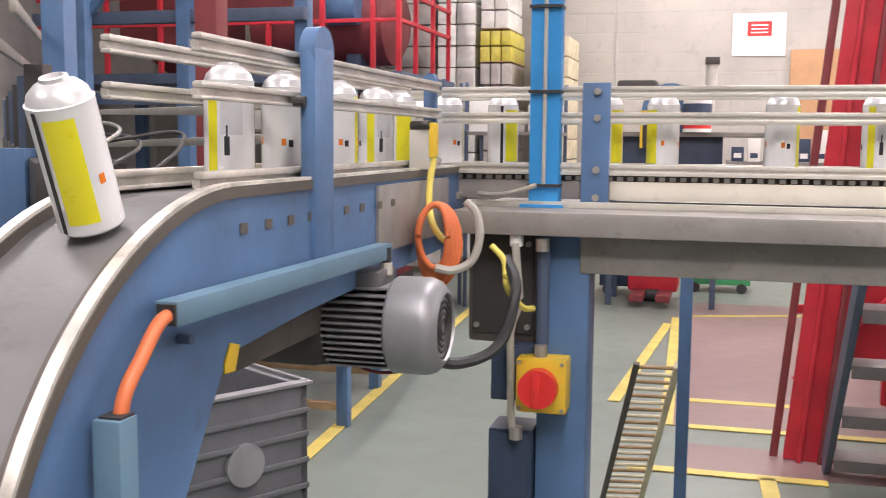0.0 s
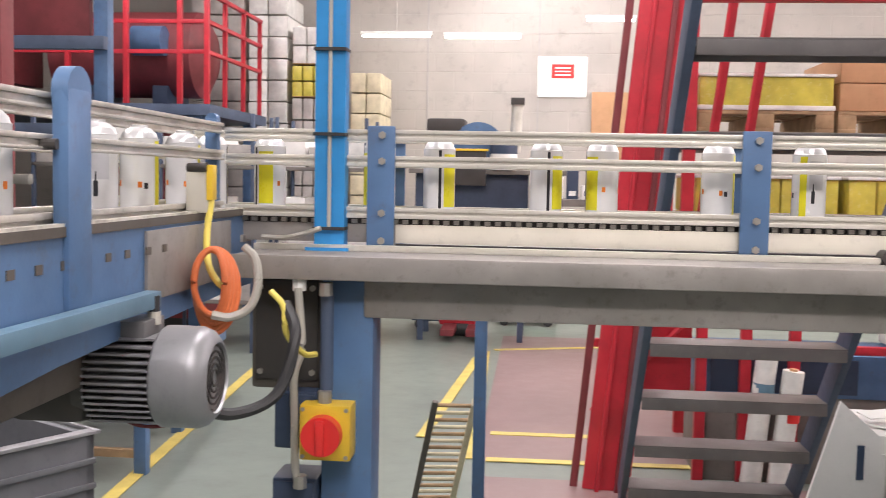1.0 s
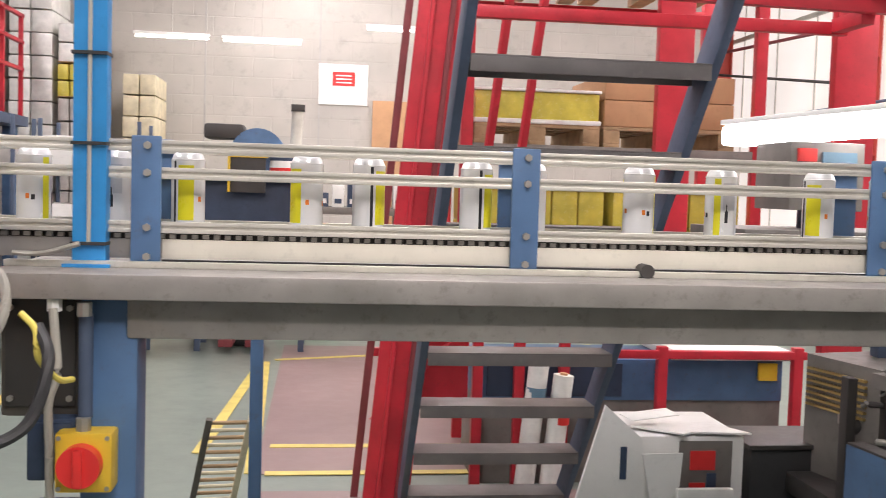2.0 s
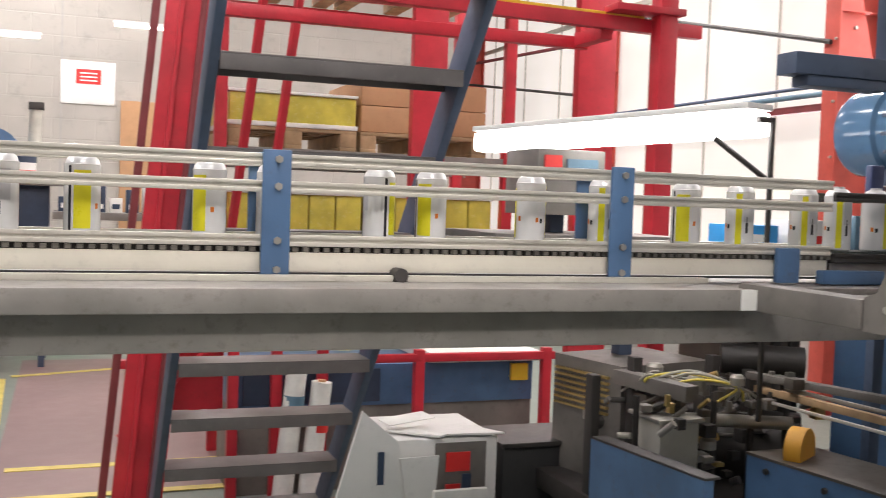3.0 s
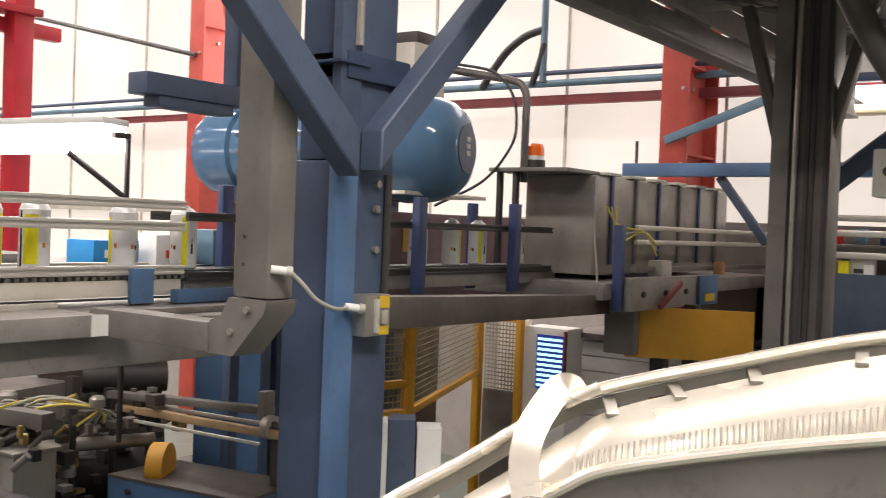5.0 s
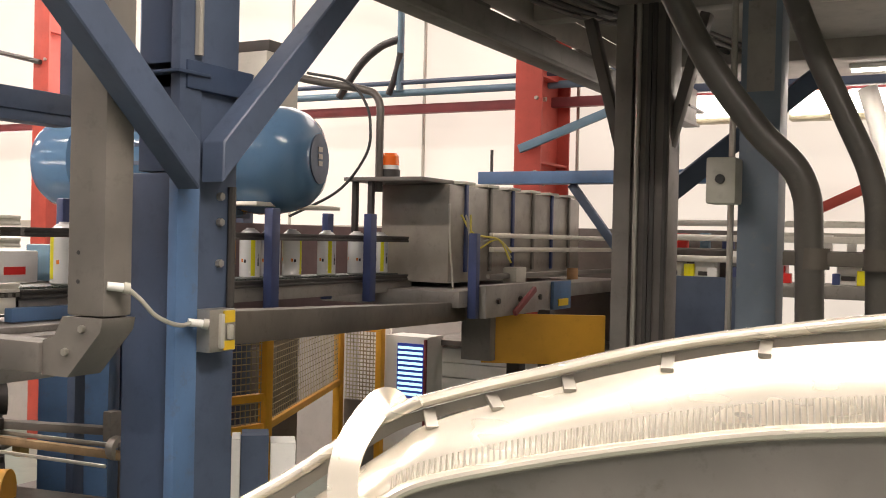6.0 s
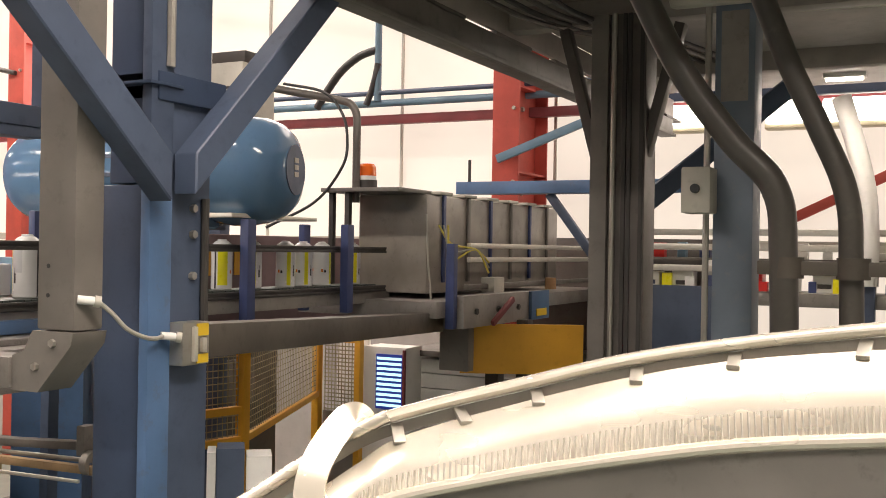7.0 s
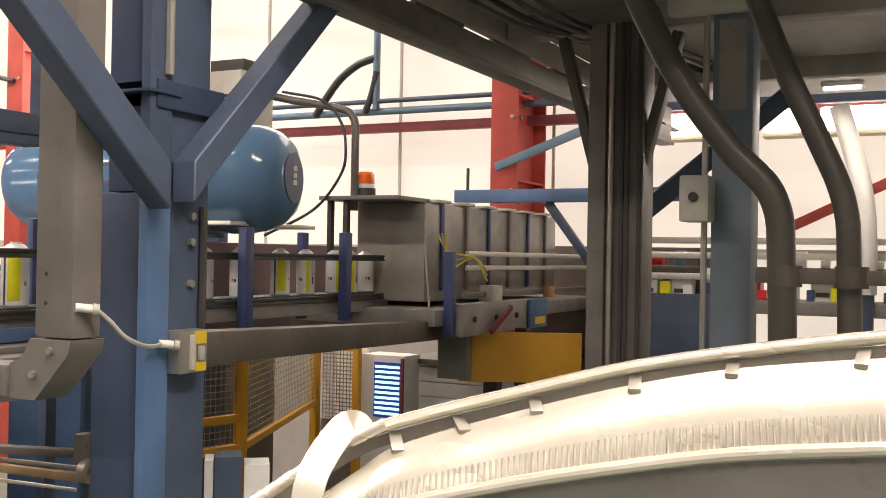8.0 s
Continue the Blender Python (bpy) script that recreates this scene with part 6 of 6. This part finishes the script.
    part("cable", shape(cable, [(3.72, 0.396, 2.163), (3.72, 0.211, 2.12), (3.71, 0.12, 2.036), (3.70, 0.088, 1.939), (3.69, 0.1, 1.833), (3.66, 0.2, 1.7), (3.6, 0.38, 1.6)], 0.0055, 8, 10), BLACK, pp)
    return t


tunnel()
og = thing("amber_guard", "plain amber sheet metal guard panel", "guard", (4.15, -0.45, 1.05))
part("panel", shape(prism, [(4.06, -0.22), (4.07, -0.24), (4.30, -0.64), (4.28, -0.65)], "z", 1.045, 1.24), AMBER, og)
part("stay", bx(4.27, 4.32, -0.42, -0.37, 0, 1.25), DARK, og)


def cage():
    c = thing("mesh_guard_cage", "amber framed wire mesh guard cage around the machine", "guard", (3.9, 0.7, 0))
    for (p0, p1, n) in (((3.40, 0.53), (3.60, 0.475), 9), ((3.60, 0.475), (4.78, 0.93), 44)):
        ax, ay = p0
        bx1, by1 = p1
        for z in ((0.79, 0.905, 1.16) if ax < 3.5 else (0.79, 1.16)):
            part("frame_bar", shape(bar, (ax, ay, z), (bx1, by1, z), 0.03, 0.03), AMBER, c)
        bm = bmesh.new()
        for k in range(n + 1):
            f = k / n
            rod(bm, (ax + (bx1 - ax) * f, ay + (by1 - ay) * f, 0.80), (ax + (bx1 - ax) * f, ay + (by1 - ay) * f, 1.15), 0.0022, 4)
        for k in range(14):
            z = 0.81 + 0.025 * k
            rod(bm, (ax, ay, z), (bx1, by1, z), 0.0022, 4)
        tagged(part("mesh", bm, MESH, c, "woven wire mesh"), kind="stuff")
    for (x, y) in ((3.40, 0.53), (3.60, 0.475), (4.78, 0.93)):
        part("post", bx(x - 0.02, x + 0.02, y - 0.02, y + 0.02, 0, 1.18), AMBER, c)
    inner = thing("guarded_machine", "dim machine body inside the mesh cage", "machine", (4.1, 0.95, 0))
    part("body", bx(3.75, 4.6, 1.05, 1.5, 0, 1.1), BROWNSTEEL, inner)
    part("door", bx(4.15, 4.4, 1.03, 1.05, 0.78, 1.0), GREYPAINT, inner)
    return c


cage()
tm = thing("terminal", "white operator terminal with a glowing blue striped screen", "terminal", (4.8, 0.5, 0))
part("case", bx(4.84, 5.0, 0.45, 0.69, 0.0, 1.04), WHITE, tm)
part("screen", bx(4.832, 4.84, 0.465, 0.617, 0.735, 1.005, bevel=0), SCREEN, tm, "glowing blue screen")
for k in range(10):
    part("text_bar", bx(4.829, 4.832, 0.472, 0.61, 0.748 + 0.0255 * k, 0.761 + 0.0255 * k, bevel=0), SCREENWHITE, tm)
part("bezel", bx(4.826, 4.84, 0.45, 0.4645, 0.6, 1.03, bevel=0.002), DARKRED, tm)
part("trim", bx(4.80, 4.84, 0.692, 0.725, 0.0, 1.10), AMBER, tm)
ws = thing("wire_screen", "pale wire mesh screen before white drawers", "guard", (4.83, 0.82, 0))
part("frame_bar", bx(4.82, 4.84, 0.73, 0.92, 1.05, 1.075), AMBER, ws)
part("foot_bar", bx(4.82, 4.84, 0.73, 0.92, 0.0, 0.70), GREYPAINT, ws)
bm = bmesh.new()
for k in range(10):
    rod(bm, (4.83, 0.735 + 0.02 * k, 0.70), (4.83, 0.735 + 0.02 * k, 1.05), 0.003, 4)
for k in range(17):
    rod(bm, (4.83, 0.73, 0.71 + 0.02 * k), (4.83, 0.92, 0.71 + 0.02 * k), 0.003, 4)
tagged(part("mesh", bm, MESH, ws, "pale wire mesh"), kind="stuff")
part("drawer_back", bx(4.95, 4.97, 0.73, 0.92, 0.0, 1.06), WHITE, ws)
st = thing("white_bin_rack", "white stacked storage bins beside the terminal", "rack", (5.2, 0.1, 0))
for k in range(9):
    part("bin", bx(5.05, 5.5, -0.55, 0.57, 0.30 + 0.075 * k, 0.371 + 0.075 * k, bevel=0.006), WHITE, st)
part("tray", bx(4.98, 5.5, -0.3, 0.55, 0.99, 1.02), POSTGREY, st)
part("paper", bx(5.0, 5.4, -0.1, 0.3, 1.022, 1.05, bevel=0.004), WHITE, st)
part("plinth", bx(5.05, 5.5, -0.55, 0.57, 0, 0.3), GREYPAINT, st)
back = Vector((0.78, 0.62, 0))
for (p0, p1, h, mat, label) in (((2.475, -0.294), (2.488, -0.311), 1.012, WHITE, "thin white upright panel box on the floor"), ((2.49, -0.313), (2.533, -0.366), 1.02, SLATE, "narrow slate upright panel box on the floor"), ((2.536, -0.37), (2.574, -0.42), 1.0, WHITE, "narrow white upright panel box on the floor")):
    p0, p1 = Vector((*p0, 0)), Vector((*p1, 0))
    q = thing("narrow_locker", label, "cabinet", p0)
    foot = [tuple(v.xy) for v in (p0, p1, p1 + back * 0.09, p0 + back * 0.09)]
    part("body", shape(prism, foot, "z", 0.04, h), mat, q)
    part("base", shape(prism, foot, "z", 0, 0.04), DARK, q)
bd = thing("backing_board", "dull mauve board behind the can conveyor", "board", (3.1, 0.45, 0))
part("board", bx(2.62, 4.45, 0.45, 0.465, 1.18, 1.57), MAUVE, bd)
for x in (2.66, 3.3):
    part("leg", bx(x, x + 0.04, 0.466, 0.5, 0, 1.5), SLATE, bd)
for x, w in ((2.74, 0.05), (3.3, 0.07), (3.5, 0.05)):
    part("amber_tag", bx(x, x + w, 0.446, 0.4495, 1.42, 1.53, bevel=0), AMBER, bd, "amber tag plate")


# ---- mezzanine overhead on the east side ----
def mezzanine():
    m = thing("mezzanine", "dark steel mezzanine deck on beams overhead", "mezzanine", (4, -2.5, 2.1))
    part("deck", bx(2.0, 5.1, -5.5, -0.73, 2.26, 2.31), DECK, m)
    part("edge_beam", bx(2.0, 5.3, -0.73, -0.67, 2.083, 2.168, bevel=0.006), GREYPAINT, m)
    part("beam_lip", bx(2.0, 5.3, -0.745, -0.73, 2.083, 2.098, bevel=0.003), GREYPAINT, m)
    part("fascia", bx(2.0, 5.3, -0.73, -0.715, 2.178, 2.26, bevel=0.002), DECK, m)
    for k in range(7):
        x = 2.24 + 0.49 * k
        part("packer", bx(x, x + 0.285, -0.729, -0.69, 2.1682, 2.178, bevel=0), POSTGREY, m)
    for x in (2.35, 3.3, 4.25):
        part("joist", bx(x, x + 0.07, -5.5, -0.735, 2.19, 2.26), DECK, m)
    for k in range(4):
        f = 0.05 * k
        part("cable", shape(cable, [(2.5, -0.80 - f, 2.25), (2.85, -0.83 - f * 1.3, 2.195 - 0.008 * k), (3.25, -0.87 - f, 2.19), (3.7, -0.98 - f, 2.215), (4.6, -1.1 - f, 2.245)], 0.008, 8, 6), (POSTGREY, DARK)[k % 2], m)
    part("conduit", shape(rod, (3.57, -1.52, 2.245), (3.64, -2.4, 2.245), 0.010, 10), RAIL, m)
    ub = thing("under_deck_light", "small fluorescent batten under the mezzanine deck", "light", (4.72, -1.62, 2.25))
    part("housing", bx(4.79, 4.86, -1.62, -1.46, 2.24, 2.26), WHITE, ub)
    part("tube", shape(rod, (4.80, -1.61, 2.232), (4.80, -1.47, 2.232), 0.007, 8), TUBE, ub)
    part("cable_tray", bx(2.1, 5.05, -2.3, -1.95, 2.19, 2.23), DECK, m)
    return m


mezzanine()


def right_posts():
    p = thing("dark_post", "dark steel channel post under the mezzanine", "post", (3.34, -1.07, 0))
    part("channel", bx(3.25, 3.36, -1.175, -1.02, 0, 2.2), POSTGREY, p)
    for y in (-1.165, -1.13, -1.115):
        part("rib", bx(3.244, 3.2498, y - 0.006, y + 0.006, 0, 2.2, bevel=0.001), DARK, p)
    part("flange", bx(3.235, 3.25, -1.07, -1.02, 0, 2.2), GREYPAINT, p)
    part("edge", shape(rod, (3.243, -1.085, 0), (3.243, -1.085, 2.2), 0.008, 8), STEEL, p)
    part("brace", shape(bar, (3.27, -1.03, 1.80), (3.27, -0.93, 2.17), 0.03, 0.045, (1, 0, 0)), POSTGREY, p)
    part("brace", shape(bar, (3.30, -1.16, 1.80), (3.30, -1.26, 2.17), 0.03, 0.045, (1, 0, 0)), POSTGREY, p)
    b = thing("blue_post", "grey blue steel post under the mezzanine", "post", (3.03, -1.46, 0))
    part("post", bx(2.99, 3.09, -1.515, -1.42, 0, 2.255), GREYBLUE, b)
    part("conduit", shape(rod, (2.985, -1.405, 0.9), (2.985, -1.405, 2.2), 0.008, 8), STEEL, b)
    part("head_plate", bx(2.95, 2.985, -1.53, -1.31, 2.13, 2.255, bevel=0.02), GREYBOX, b, "pale worn head plate")
    part("stain", bx(2.9885, 2.9898, -1.50, -1.435, 1.90, 2.12, bevel=0), GALV, b, "bare galvanised patch")
    s = thing("switch_box", "pale grey switch box with a black button", "switch", (2.91, -1.4, 1.68))
    part("box", bx(2.89, 2.97, -1.435, -1.365, 1.625, 1.735, bevel=0.006), GREYBOX, s)
    part("button", shape(rod, (2.89, -1.40, 1.683), (2.88, -1.40, 1.683), 0.011, 14), BLACK, s)
    for pts in ([(2.66, -1.28, 2.2), (2.71, -1.40, 1.945), (2.735, -1.511, 1.782), (2.751, -1.604, 1.67), (2.754, -1.623, 1.5), (2.755, -1.631, 1.0)],
                [(2.73, -1.53, 2.2), (2.754, -1.623, 1.95), (2.762, -1.69, 1.80), (2.768, -1.745, 1.66), (2.77, -1.757, 1.5), (2.771, -1.765, 1.0)]):
        r = 0.030 if pts[0][0] < 2.7 else 0.025
        h = thing("thick_hose", "thick black flexible hose hanging from the deck", "hose", pts[0], "black hoses")
        part("hose", shape(cable, pts, r, 20, 12), HOSE, h)
        part("cuff", shape(rod, (pts[0][0], pts[0][1], 2.15), (pts[0][0], pts[0][1], 2.258), r + 0.006, 20), DARK, h)
        part("end_cuff", shape(rod, (*pts[-1][:2], 0.98), (*pts[-1][:2], 1.08), r + 0.005, 20), DARK, h)
    hb = thing("hose_bracket", "dark bracket clamping the two hoses", "bracket", (2.9, -1.7, 1.5))
    part("bar", bx(2.74, 2.80, -1.83, -1.57, 1.487, 1.517), BROWNSTEEL, hb)
    for y in (-1.631, -1.763):
        part("strap", shape(rod, (2.755, y, 1.48), (2.755, y, 1.525), 0.034, 20), BROWNSTEEL, hb)
    part("brace", shape(bar, (3.6, -1.0, 1.62), (3.9, -1.5, 2.1), 0.04, 0.06), SLATE, hb)
    return p


right_posts()
solid("blue_beam", bx(4.95, 5.05, -1.1, 0.25, 1.80, 1.86), BLUE, "blue steel beam before the wall", "beam")
solid("beam_pin", shape(rod, (5.0, 0.2, 1.86), (5.0, 0.2, 1.97), 0.008, 8), DARK, "thin pin on the blue beam", "pin")
solid("beam_strut", shape(bar, (5.0, -0.22, 1.80), (5.0, -0.45, 1.5), 0.03, 0.04), SLATE, "slate strut under the blue beam", "strut")
solid("wall_beam", bx(5.44, 5.50, -4.5, -0.45, 2.275, 2.345), DARK_BLUE, "dark blue steel beam below the mezzanine edge", "beam")
duct = thing("white_duct", "white curved plastic duct tapering down before the wall", "duct", (5.2, -1.6, 1.6))
part("duct", shape(sweep, smooth_path([(5.2, -1.49, 2.22), (5.2, -1.52, 2.12), (5.2, -1.56, 1.98), (5.2, -1.595, 1.82), (5.2, -1.61, 1.64), (5.2, -1.61, 1.40)], 8), circle(0.042, 16), up=(1, 0, 0)), WHITE, duct)
part("duct_stand", bx(5.17, 5.23, -1.64, -1.58, 0, 1.40), SLATE, duct)
solid("wall_strut", shape(bar, (5.5, 0.275, 2.02), (5.5, -0.6, 2.34), 0.03, 0.045), PALE_BLUE, "pale blue strut bolted to the red column", "strut")
solid("wall_strut", shape(bar, (5.89, -1.6, 2.25), (5.89, -2.6, 1.9), 0.04, 0.05), REDSTEEL, "red diagonal wall brace", "brace")
solid("wall_strut", shape(bar, (5.94, -1.2, 1.72), (5.94, -2.4, 2.3), 0.04, 0.05), REDSTEEL, "red diagonal wall brace", "brace")
# added panel that hides the bright cladding behind the far conveyor
gp = thing("filler_panel", "grey filler panel added behind the far conveyor", "guard", (5.6, -0.4, 0))
part("panel", bx(5.6, 5.63, -1.0, 0.25, 0.0, 1.6), POSTGREY, gp)
for y in (-1.0, -0.4, 0.2):
    part("post", bx(5.575, 5.599, y, y + 0.04, 0, 1.62), GREYPAINT, gp)
fc = thing("far_conveyor", "far steel conveyor with stock along the cladding wall", "conveyor", (5.4, -1.4, 0))
for z in (1.46, 1.56, 1.63):
    part("guide_rail", shape(bar, (5.3, -0.5, z), (5.3, -4.0, z), 0.03, 0.03), RAIL, fc)
part("bed", bx(5.2, 5.55, -4.0, -0.5, 1.30, 1.36), GALV, fc)
part("side", bx(5.15, 5.2, -1.1, -0.55, 0.95, 1.38), SLATE, fc)
for y in (-0.7, -2.0, -3.3):
    part("leg", bx(5.3, 5.36, y - 0.03, y + 0.03, 0, 1.3), SLATE, fc)
for k in range(14):
    y = -0.62 - 0.16 * k
    q = thing("stock_carton", "small white or coloured carton on the far conveyor", "carton", (5.35, y, 1.36), "cartons on the far conveyor")
    part("carton", bx(5.32, 5.42, y - 0.05, y + 0.05, 1.36, 1.44 + 0.03 * (k % 3), bevel=0.004), (WHITE, FILM, WHITE, REDPLASTIC, WHITE)[k % 5], q)
    part("label_bar", bx(5.317, 5.32, y - 0.03, y + 0.03, 1.38, 1.40, bevel=0), (DARK_BLUE, DARK)[k % 2], q)
rng_stock = random.Random(5)
part("shelf", bx(5.33, 5.55, -4.0, -0.5, 1.50, 1.51), GREYPAINT, fc)
for k in range(30):
    y = -0.60 - 0.055 * k
    z0 = 1.51 if k % 2 else 1.36
    w, h = 0.016 + 0.012 * rng_stock.random(), 0.03 + 0.05 * rng_stock.random()
    q = thing("small_pack", "small coloured pack among the stock on the far conveyor", "pack", (5.40, y, z0), "packs on the far conveyor")
    part("pack", bx(5.36 - 0.06 * (1 - k % 2), 5.41 - 0.06 * (1 - k % 2), y - w, y + w, z0, z0 + h, bevel=0.003), rng_stock.choice((WHITE, CANYELLOW, NAVY, REDPLASTIC, WHITE, FILM, PALE_BLUE, DARK)), q)
for y, h in ((-0.695, 0.107), (-1.166, 0.098), (-1.67, 0.33), (-2.4, 0.3)):
    w = thing("wall_lamp", "bright fluorescent light unit high on the wall", "light", (5.8, y, 2.2), "wall lights")
    part("housing", bx(5.80, 5.9, y - h, y + h, 2.165, 2.19), PALEPACK, w)
    part("back_plate", bx(5.845, 5.9, y - h, y + h, 2.19, 2.31), WHITE, w)
    part("diffuser", bx(5.78, 5.844, y - h + 0.005, y + h - 0.005, 2.193, 2.305, bevel=0.015), TUBE, w, "glowing white diffuser")


def motions():
    mould = can_mould()
    row = [mould] + [copy_thing(mould, Matrix()) for _ in CANS[1:]]
    for can, (s0, spin) in zip(row, CANS):
        rows = []
        k = 0
        step = 0.1 if s0 < -0.2 else 0.5
        while k * step <= 8.0001:
            t = k * step
            lead = 0.04 * min(1.0, t / 0.5) if s0 < -0.8 else 0.0  # the rising belt runs a little faster
            rows.append((t, can_pose(s0 + lead + SPEED * t, spin)))
            k += 1
        walk(can, rows)


motions()
